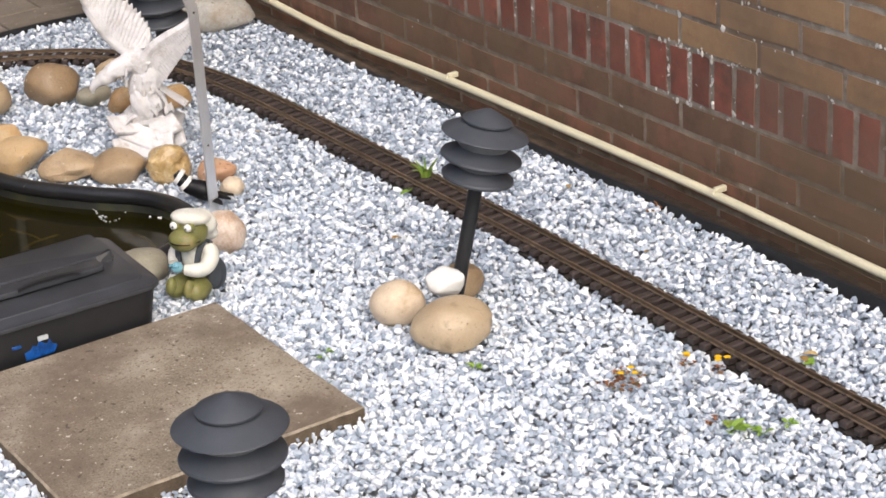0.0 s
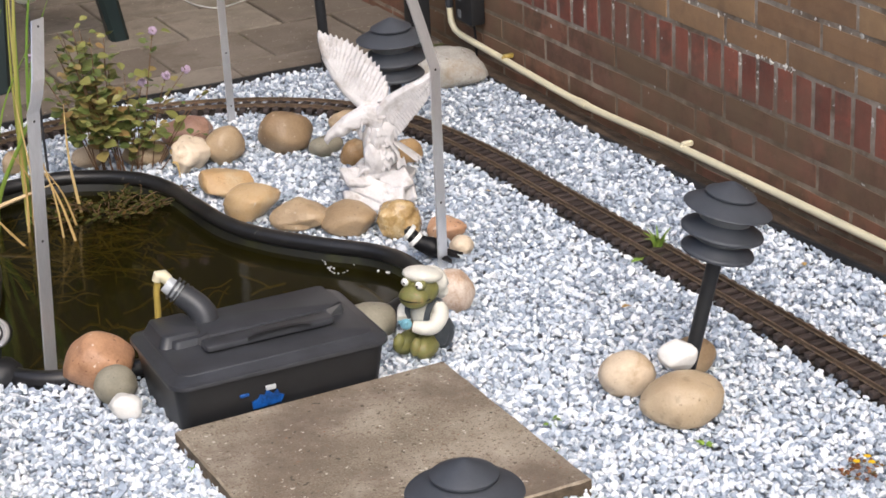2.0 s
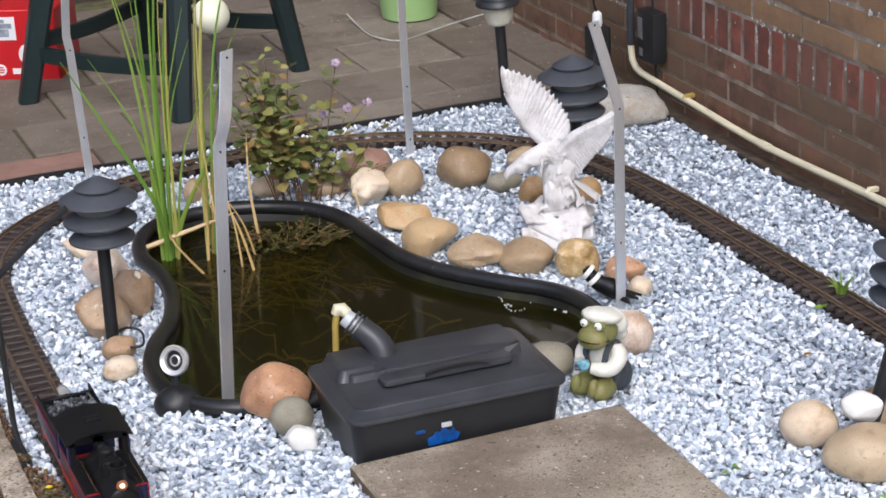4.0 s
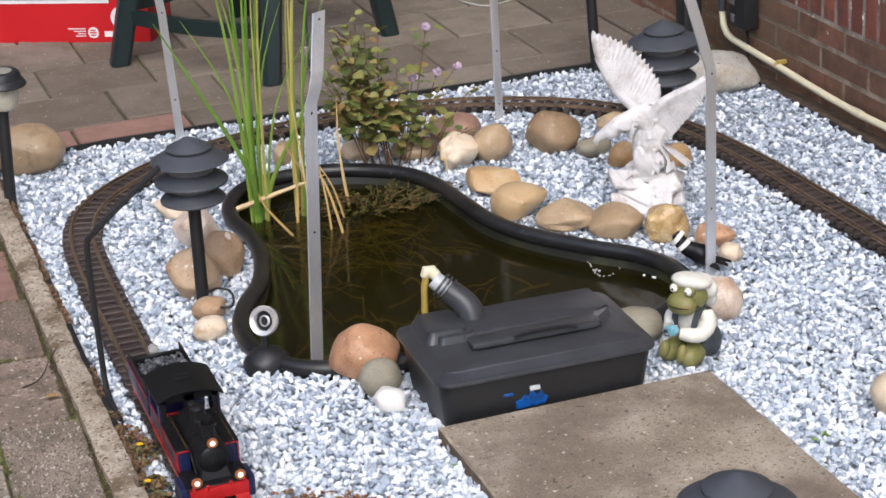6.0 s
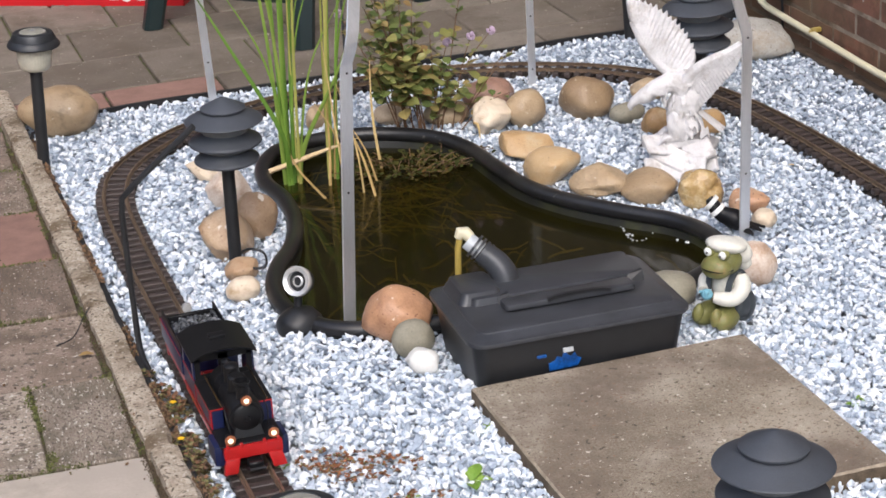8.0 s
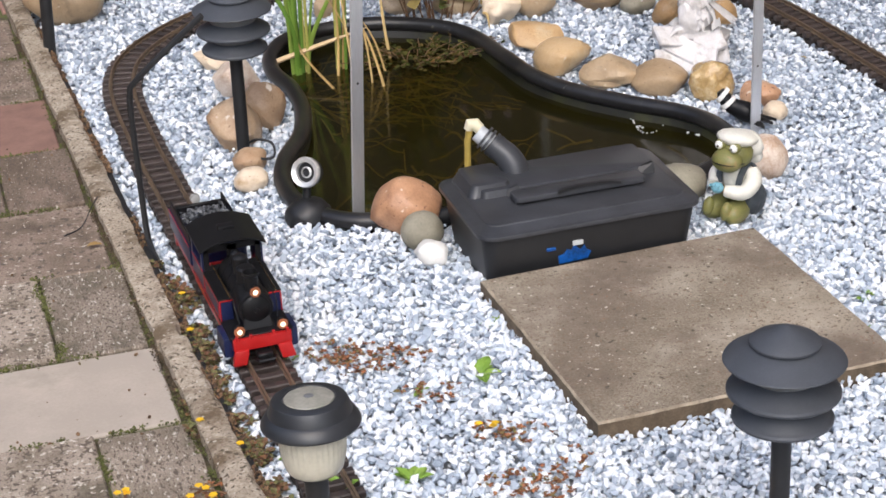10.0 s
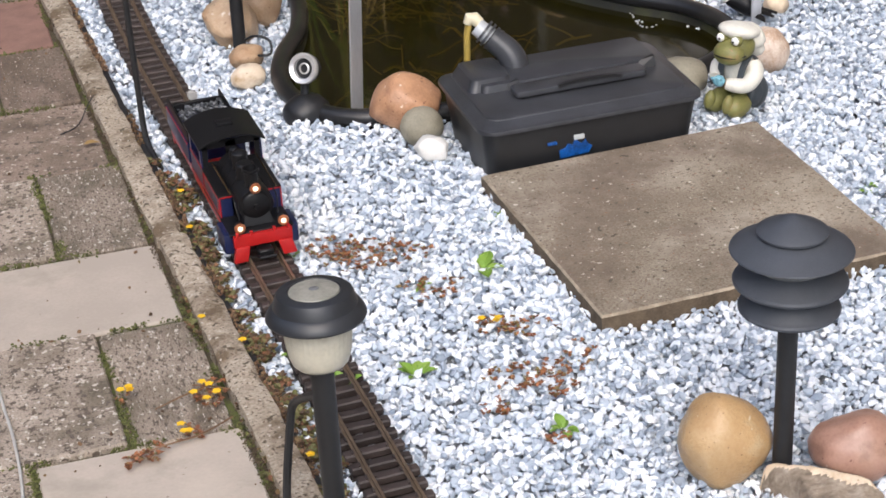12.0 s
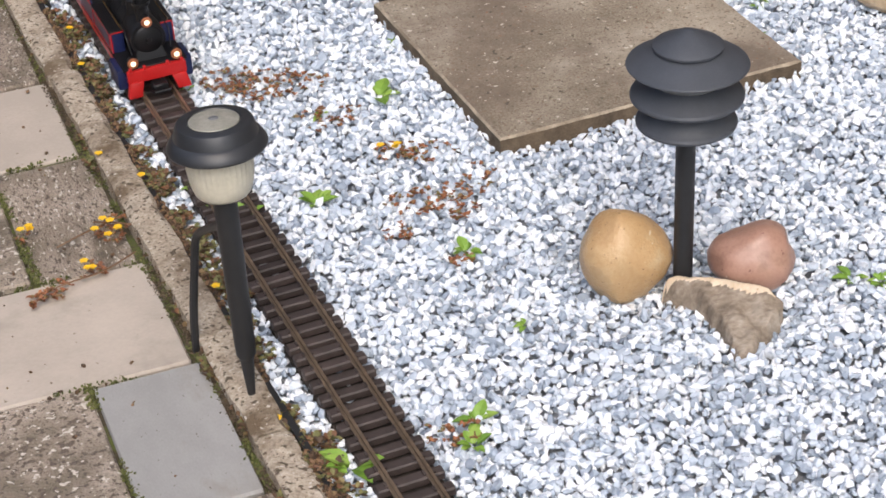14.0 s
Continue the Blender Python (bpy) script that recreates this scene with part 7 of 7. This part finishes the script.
# soil crumbs along the kerb, dark also to paint the shade in its gap
n = 15000
pts = np.column_stack([KERB_X0 + 0.001 - rng.exponential(0.0045, n), rng.uniform(1.4, 4.5, n)])
pts = pts[(pts[:, 0] > KERB_X0 - 0.015) & np.array([noise.noise((x * 5, y * 9, 14.0)) > -0.25 for x, y in pts])]
CRUMB_DARK = mat("dark_brown_soil_and_shade", [(0.1, (0.045, 0.032, 0.02)), (0.5, (0.085, 0.06, 0.036)), (0.8, (0.13, 0.095, 0.06)), (1.0, (0.10, 0.10, 0.035))], rough=0.95, scale=60, rand=0.7, island=True)
tagged(chips("soil_crumbs", np.column_stack([pts, rng.uniform(-0.0035, 0.0015, len(pts))]), rng.uniform(0.0008, 0.0020, len(pts)), CRUMB_DARK, 49), "dark brown soil crumbs with painted shade along the kerb", "soil", kind="stuff")

# crumbs on the paving
n = 2200
pts = np.column_stack([rng.uniform(-0.95, KERB_X0 - 0.005, n), rng.uniform(1.4, 4.6, n)])
near = np.abs((pts[:, 1] - SKEW * (pts[:, 0] - KERB_X0) - row_y + T / 2) % T - T / 2)
keep = (rng.random(n) < 0.16) | (near < rng.exponential(0.016, n))
pts = pts[keep & np.array([noise.noise((x * 6, y * 6, 3.0)) > -0.2 for x, y in pts])]
tagged(chips("crumbs", np.column_stack([pts, rng.uniform(0.0, 0.003, len(pts))]), rng.uniform(0.0012, 0.0040, len(pts)), DEBRIS, 39), "brown plant crumbs scattered over the paving", "debris", kind="stuff")

# dry twigs
for pts in ([(-0.192, 2.418, 0.004), (-0.152, 2.423, 0.012), (-0.107, 2.441, 0.010), (-0.085, 2.452, 0.008)], [(-0.080, 2.338, 0.010), (-0.060, 2.352, 0.020), (-0.040, 2.372, 0.016)], [(-0.246, 2.316, 0.004), (-0.196, 2.317, 0.010), (-0.150, 2.326, 0.008), (-0.10, 2.345, 0.012)], [(-0.130, 2.458, 0.004), (-0.105, 2.43, 0.012), (-0.075, 2.400, 0.014)]):
    bm = bmesh.new()
    add_tube(bm, spline(pts, 12), 0.0013, 5)
    tagged(part("twig", bm, STEM), "thin dry brown twig lying on the paving", "twig", "dry twigs")

# fallen leaves
for k, (x, y, s) in enumerate(((1.341, 2.908, 0.022), (1.62, 2.055, 0.026), (1.60, 2.07, 0.02), (1.66, 2.55, 0.014), (1.43, 3.58, 0.014), (1.75, 2.90, 0.016), (-0.13, 3.31, 0.028), (-0.33, 2.22, 0.02))):
    vv, ff = [], []
    leaf_into(vv, ff, Vector((0, 0, 0)), Vector((math.cos(k * 2.1), math.sin(k * 2.1), 0.15)), Vector((0.1, 0.1, 1)), s, 0.7, 0.2)
    ob = new("fallen_leaf", mesh_from("fallen_leaf", vv, ff, DRY_REED))
    ob.matrix_basis = pose(x, y, 0.012 if x > 0 else 0.004)
    tagged(ob, "single yellowed leaf fallen on the stones" if x > 0 else "single yellowed leaf fallen on the paving", "fallen leaf", "fallen leaves")

# ---- conduit and things on the wall ----
conduit = empty("conduit", pose(0, 0, 0), "cream plastic conduit clipped along the brick wall", "pipe")
bm = bmesh.new()
add_tube(bm, [(1.866, 0.4, 0.036)] + spline([(1.866, 1.2, 0.040), (1.865, 2.13, 0.046), (1.866, 2.6, 0.054), (1.867, 3.0, 0.052), (1.866, 3.49, 0.047), (1.866, 3.92, 0.034), (1.867, 4.30, 0.046), (1.868, 4.48, 0.052)], 40)
         + [(1.868, 4.545, 0.055), (1.868, 4.575, 0.062), (1.868, 4.595, 0.080), (1.868, 4.602, 0.12)], 0.0088, 14)
part("pipe", bm, PIPE, conduit)
bm = bmesh.new()
add_tube(bm, [(1.868, 4.602, 0.118), (1.868, 4.603, 0.45)], 0.0105, 12)
part("riser", bm, PIPE_GREY, conduit, "dark grey riser")
for y, z, m_ in ((2.59, 0.054, PIPE), (3.49, 0.047, PIPE), (4.30, 0.046, HOSE_YELLOW)):
    bm = bmesh.new()
    add_box(bm, 1.862, 1.889, y - 0.006, y + 0.006, z + 0.004, z + 0.016, 0.002, 1)
    add_tube(bm, [(1.866 + 0.011 * math.cos(a), y, z + 0.011 * math.sin(a)) for a in (2.6, 2.0, 1.5, 1.0, 0.4, -0.2, -0.8)], 0.003, 6)
    part("clip", bm, m_, conduit)
bm = bmesh.new()
add_tube(bm, [(1.866, 3.90, 0.0345), (1.866, 3.94, 0.0342)], 0.0104, 14)
part("coupler", bm, PIPE, conduit)

adapter = empty("power_adapter", pose(1.872, 4.485, 0.17), "black weatherproof power adapter on the brick wall", "adapter")
bm = bmesh.new()
add_box(bm, -0.024, 0.016, -0.046, 0.046, -0.066, 0.066, 0.006, 2)
part("housing", bm, BLACK_PLASTIC, adapter)
bm = bmesh.new()
add_box(bm, -0.0255, -0.0243, 0.012, 0.036, -0.01, 0.045)
add_box(bm, -0.0255, -0.0243, 0.012, 0.030, -0.055, -0.035)
part("rating_plate", bm, GREY_RING, adapter, "grey rating plate")
bm = bmesh.new()
add_tube(bm, [(0, 0.0, 0.06), (0.0, 0.01, 0.2), (0.005, 0.0, 0.45)], 0.0035, 6)
add_tube(bm, [(0, -0.01, -0.06), (0.004, -0.012, -0.12), (0.004, -0.01, -0.17)], 0.0035, 6)
part("cord", bm, BLACK_PLASTIC, adapter)
post = empty("junction_post", pose(1.80, 4.66, 0), "black plastic socket post with a white plug", "socket post")
bm = bmesh.new()
rounded(bm, -0.028, 0.028, -0.028, 0.028, -0.02, 0.165, 0.010, 0, 0.006)
part("body", bm, BLACK_PLASTIC, post)
bm = bmesh.new()
add_lathe(bm, [(0.012, 0.164), (0.014, 0.172), (0.012, 0.198), (0.006, 0.205), (0.0, 0.206)], 18)
part("plug", bm, CARD_WHITE, post, "white plug")
bm = bmesh.new()
add_tube(bm, spline([(0, 0, 0.2), (-0.01, 0.0, 0.24), (0.02, 0.01, 0.30), (0.07, 0.02, 0.45)], 16), 0.0035, 6)
part("cord", bm, BLACK_PLASTIC, post)

# ---- yard beyond the bed ----
chair = empty("garden_chair", pose(0, 0, 0), "dark green plastic garden chair standing on the paving", "chair")
SEAT = [(0.52, 5.36), (0.79, 5.06), (1.08, 5.26), (0.82, 5.55)]
FEET = [(0.41, 5.335), (0.735, 4.955), (1.155, 5.24), (0.832, 5.659)]
for (fx, fy), (sx, sy) in zip(FEET, SEAT):
    bm = bmesh.new()
    t = bmesh.new()
    rings = []
    for f in (0, 0.5, 1.0):
        x, y, z, w = fx + (sx - fx) * f, fy + (sy - fy) * f, 0.42 * f, 0.026 + 0.006 * f
        rings.append([t.verts.new((x + a * w, y + b * w, z)) for a, b in ((-1, -0.6), (-0.6, -1), (0.6, -1), (1, -0.6), (1, 0.6), (0.6, 1), (-0.6, 1), (-1, 0.6))])
    for a, b in zip(rings, rings[1:]):
        for k in range(8):
            t.faces.new((a[k], a[(k + 1) % 8], b[(k + 1) % 8], b[k]))
    t.faces.new(rings[0])
    t.faces.new(rings[-1])
    join(bm, t)
    part("leg", bm, CHAIR, chair)
for i, j, z in ((0, 1, 0.13), (2, 3, 0.14), (0, 3, 0.16), (1, 2, 0.30)):
    bm = bmesh.new()
    g = z / 0.42
    a = Vector((FEET[i][0] + (SEAT[i][0] - FEET[i][0]) * g, FEET[i][1] + (SEAT[i][1] - FEET[i][1]) * g, z))
    b = Vector((FEET[j][0] + (SEAT[j][0] - FEET[j][0]) * g, FEET[j][1] + (SEAT[j][1] - FEET[j][1]) * g, z))
    mid = (a + b) / 2 + Vector((0, 0, -0.012))
    add_tube(bm, spline([a, mid, b], 10), 1.0, section=[(-0.010, -0.020), (0.010, -0.020), (0.012, 0.0), (0.010, 0.020), (-0.010, 0.020), (-0.012, 0.0)])
    part("stretcher", bm, CHAIR, chair)
bm = bmesh.new()
t = bmesh.new()
lo = [t.verts.new((x, y, 0.405)) for x, y in SEAT]
hi = [t.verts.new((x, y, 0.435)) for x, y in SEAT]
t.faces.new(lo)
t.faces.new(hi)
for k in range(4):
    t.faces.new((lo[k], lo[(k + 1) % 4], hi[(k + 1) % 4], hi[k]))
bmesh.ops.bevel(t, geom=t.edges[:], offset=0.008, segments=2, affect="EDGES")
join(bm, t)
part("seat", bm, CHAIR, chair)

carton = empty("carton", pose(0.325, 5.637, -0.005, 0, 0, -29.3), "glossy red cardboard carton with white print", "carton")
bm = bmesh.new()
add_box(bm, -0.36, 0.245, 0.0, 0.20, 0.0, 0.205, 0.003, 1)
part("box", bm, CARD_RED, carton)
bm = bmesh.new()
for x0, x1, z0, z1 in ((-0.34, 0.13, 0.118, 0.185),):
    add_box(bm, x0, x1, -0.0014, -0.0002, z0, z1)
part("print_panel", bm, CARD_WHITE, carton, "white picture panel")
bm = bmesh.new()
for x0, x1, z0, z1 in ((-0.30, 0.11, 0.128, 0.150), (-0.10, 0.12, 0.152, 0.166), (0.02, 0.10, 0.168, 0.178)):
    add_box(bm, x0, x1, -0.0026, -0.0014, z0, z1)
part("picture", bm, CARD_GREY, carton, "grey printed picture")
for cx, cz, r in ((0.165, 0.075, 0.034), (0.075, 0.032, 0.016)):
    bm = bmesh.new()
    add_lathe(bm, [(r, -0.0006), (r, 0.0006)], 32, Matrix.Translation((cx, -0.0012, cz)) @ pose(0, 0, 0, 90, 0, 0))
    seal = part("round_mark", bm, CARD_WHITE, carton, "round white printed mark")
    bm = bmesh.new()
    for k in (-1, 0, 1):
        w = r * (0.62 - 0.15 * abs(k))
        add_box(bm, cx - w, cx + w, -0.0026, -0.0018, cz + k * r * 0.45 - r * 0.12, cz + k * r * 0.45 + r * 0.12)
    part("bars", bm, CARD_RED, seal)
bm = bmesh.new()
add_box(bm, 0.108, 0.142, -0.0014, -0.0002, 0.020, 0.036)
part("print_block", bm, CARD_WHITE, carton, "white print block")
for k, w in enumerate((0.052, 0.034, 0.024, 0.03)):
    bm = bmesh.new()
    add_box(bm, 0.052 - w, 0.052, -0.0014, -0.0002, 0.042 - 0.007 * k, 0.0445 - 0.007 * k)
    part("print_bar", bm, CARD_WHITE, carton)

pot = empty("flower_pot", pose(1.64, 5.63, 0), "pale green plastic flower pot on the paving", "flower pot")
bm = bmesh.new()
add_lathe(bm, [(0.078, 0.0), (0.084, 0.003), (0.105, 0.16), (0.112, 0.162), (0.113, 0.185), (0.107, 0.186), (0.098, 0.165), (0.09, 0.15), (0.0, 0.15)], 44)
part("pot", bm, POT_GREEN, pot)
bm = bmesh.new()
add_lathe(bm, [(0.0, 0.151), (0.092, 0.151), (0.06, 0.158), (0.0, 0.160)], 24)
part("soil", bm, SOIL, pot, "dark potting soil")

globe = empty("globe_light", pose(0.655, 4.26, 0.0), "cream white globe on a thin stake behind the reeds", "globe light")
bm = bmesh.new()
blob(bm, (0, 0, 0.445), (0.041, 0.041, 0.041), sub=4)
part("globe", bm, GLOBE, globe)
bm = bmesh.new()
add_tube(bm, [(0, 0, -0.03), (0, 0, 0.41)], 0.003, 8)
part("stake", bm, PIPE_GREY, globe)

for pts, label in (([(1.477, 5.74, 0.004), (1.45, 5.50, 0.005), (1.47, 5.40, 0.005), (1.52, 5.36, 0.005), (1.70, 5.45, 0.005), (1.84, 5.51, 0.004)], "thin white cable lying on the paving"),
                   ([(-0.384, 2.70, 0.004), (-0.386, 2.54, 0.005), (-0.385, 2.41, 0.005), (-0.394, 2.28, 0.005), (-0.42, 2.12, 0.005)], "thin grey cable lying along the paving")):
    bm = bmesh.new()
    add_tube(bm, spline(pts, 30), 0.0022, 6)
    tagged(part("cable", bm, CABLE), label, "cable")
bm = bmesh.new()
add_tube(bm, spline([(-0.080, 3.47, 0.024), (-0.098, 3.44, 0.018), (-0.125, 3.395, 0.004), (-0.16, 3.372, 0.003)], 24), 0.0012, 6)
tagged(part("cable", bm, BLACK_PLASTIC), "thin black cable end hanging over the kerb", "cable")

# ---- unseen walls added round the yard ----
DARK_WALL = mat("dark_plain_wall", two((0.05, 0.04, 0.03)), rough=0.8, scale=6, fine=80, bump=0.3, stretch=(3, 3, 0.3))
# unseen; tall and dark to block sky from the far yard and pond
bm = bmesh.new()
add_box(bm, -3.2, WALL_X + 1.8, 6.4, 6.6, -0.3, 6.0)
tagged(part("wall_north", bm, DARK_WALL), "unseen plain wall added to close the yard", "wall", kind="structure")
bm = bmesh.new()
add_box(bm, -3.2, -3.0, -2.2, 6.4, -0.3, 1.9)
tagged(part("wall_west", bm, DARK_WALL), "unseen plain wall added to close the yard", "wall", kind="structure")


# ---- paving slabs and bricks ----
def piece_mesh(name, sx, sy, sz, bevel, material):
    bm = bmesh.new()
    add_box(bm, -sx / 2, sx / 2, -sy / 2, sy / 2, -sz, 0, bevel, 1)
    return bm_done(bm, name, material, smooth=False)


TILE = piece_mesh("paving_slab", T - 0.007, T - 0.007, 0.04, 0.003, PAVE)
TILE_B = piece_mesh("paving_slab", T - 0.007, T - 0.007, 0.04, 0.003, PAVE_BROWN)
TILE_L = piece_mesh("paving_slab", T - 0.007, T - 0.007, 0.04, 0.003, PAVE_LIGHT)
TILE_R = piece_mesh("paving_slab", T - 0.007, T - 0.007, 0.04, 0.003, PAVE_RED)
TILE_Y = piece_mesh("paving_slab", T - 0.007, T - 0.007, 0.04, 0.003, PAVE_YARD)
HALF_R = piece_mesh("paving_slab", T - 0.007, T / 2 - 0.007, 0.04, 0.003, PAVE_RED)
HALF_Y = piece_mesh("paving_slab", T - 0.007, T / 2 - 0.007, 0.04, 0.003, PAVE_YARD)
TILE_G = piece_mesh("paving_slab", T - 0.007, T - 0.007, 0.04, 0.003, PAVE_GREY)
rp = random.Random(4)
for j in range(-6, 15):
    y0, y1 = row_edge(j), row_edge(j + 1)
    half = j % 2
    for i in range(-1, 8):
        if half and i == -1:
            sx, x = 0.5, KERB_X0 - 0.006 - T / 4
        elif i == -1:
            continue
        else:
            sx, x = 1.0, KERB_X0 - 0.006 - T * i - T / 2 - (T / 2 if half else 0.0)
        m = {(8, 0): TILE_L, (6, 0): TILE_L, (5, -1): TILE_G, (12, 0): TILE_R}.get((j, i), TILE_B if j > 9 else TILE)
        ob = new("paving_slab", m)
        ob.parent = yard
        ob.matrix_basis = pose(x, (y0 + y1) / 2 + SKEW * (x - KERB_X0), rp.uniform(-0.003, 0.002), rp.uniform(-0.4, 0.4), rp.uniform(-0.4, 0.4), 0) @ Matrix(((sx, 0, 0, 0), (SKEW * sx, (y1 - y0 - 0.007) / (T - 0.007), 0, 0), (0, 0, 1, 0), (0, 0, 0, 1)))
for j in range(0, 6):
    y = BED_Y1 + 0.03 + (T / 4 if j == 0 else T * j)
    for i in range(-6, 11):
        x = 0.185 + T * (i + 0.5) + (T / 2 if j % 2 else 0)
        if x > WALL_X + 1.4:
            continue
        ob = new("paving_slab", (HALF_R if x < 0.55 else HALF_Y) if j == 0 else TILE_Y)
        ob.parent = yard
        ob.matrix_basis = pose(x, y, rp.uniform(-0.003, 0.002), rp.uniform(-0.4, 0.4), rp.uniform(-0.4, 0.4), rp.uniform(-0.3, 0.3))


def worn_brick(sy, sz, material, seed):
    """A brick with a chipped, uneven outline; its front looks towards -x."""
    rs = random.Random(seed)
    ny, nz = (5, 2) if sy > sz else (2, 4)
    vs, fs = [], []
    for k in range(nz + 1):
        for j in range(ny + 1):
            edge = j in (0, ny) or k in (0, nz)
            y, z = (j / ny - 0.5) * sy, (k / nz - 1) * sz
            if edge:
                y += rs.uniform(-0.0012, 0.0012)
                z += rs.uniform(-0.0012, 0.0012)
            vs.append((-0.05 + (rs.uniform(0.0004, 0.0013) if edge else 0.0), y, z))
    for k in range(nz):
        for j in range(ny):
            a = k * (ny + 1) + j
            fs.append((a, a + ny + 1, a + ny + 2, a + 1))
    ring = [j for j in range(ny + 1)] + [(k + 1) * (ny + 1) - 1 for k in range(1, nz + 1)] + [nz * (ny + 1) + j for j in range(ny - 1, -1, -1)] + [k * (ny + 1) for k in range(nz - 1, 0, -1)]
    back = len(vs)
    for r in ring:
        vs.append((0.0, vs[r][1], vs[r][2]))
    for i in range(len(ring)):
        j = (i + 1) % len(ring)
        fs.append((ring[i], ring[j], back + j, back + i))
    return mesh_from("brick", vs, fs, material)


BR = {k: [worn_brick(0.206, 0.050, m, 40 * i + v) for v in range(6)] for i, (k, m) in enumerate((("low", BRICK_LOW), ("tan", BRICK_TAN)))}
ROW = [worn_brick(0.0475, 0.097, BRICK_RED, 200 + v) for v in range(6)]
rb = random.Random(12)


def brick(mesh, y, ztop):
    ob = new("brick", rb.choice(mesh))
    ob.parent = wall
    ob.matrix_basis = pose(0.05 + rb.uniform(-0.0006, 0.0006), y, ztop, rb.uniform(-0.5, 0.5), 0, rb.uniform(-0.2, 0.2))


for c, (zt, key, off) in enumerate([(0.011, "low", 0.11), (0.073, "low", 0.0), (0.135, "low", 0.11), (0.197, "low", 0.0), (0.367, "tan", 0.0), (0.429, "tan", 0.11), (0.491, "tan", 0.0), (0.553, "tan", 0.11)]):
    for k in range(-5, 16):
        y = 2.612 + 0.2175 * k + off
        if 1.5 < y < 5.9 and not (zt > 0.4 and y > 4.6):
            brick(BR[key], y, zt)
for k in range(70):
    brick(ROW, 1.6 + 0.0625 * k, 0.306)
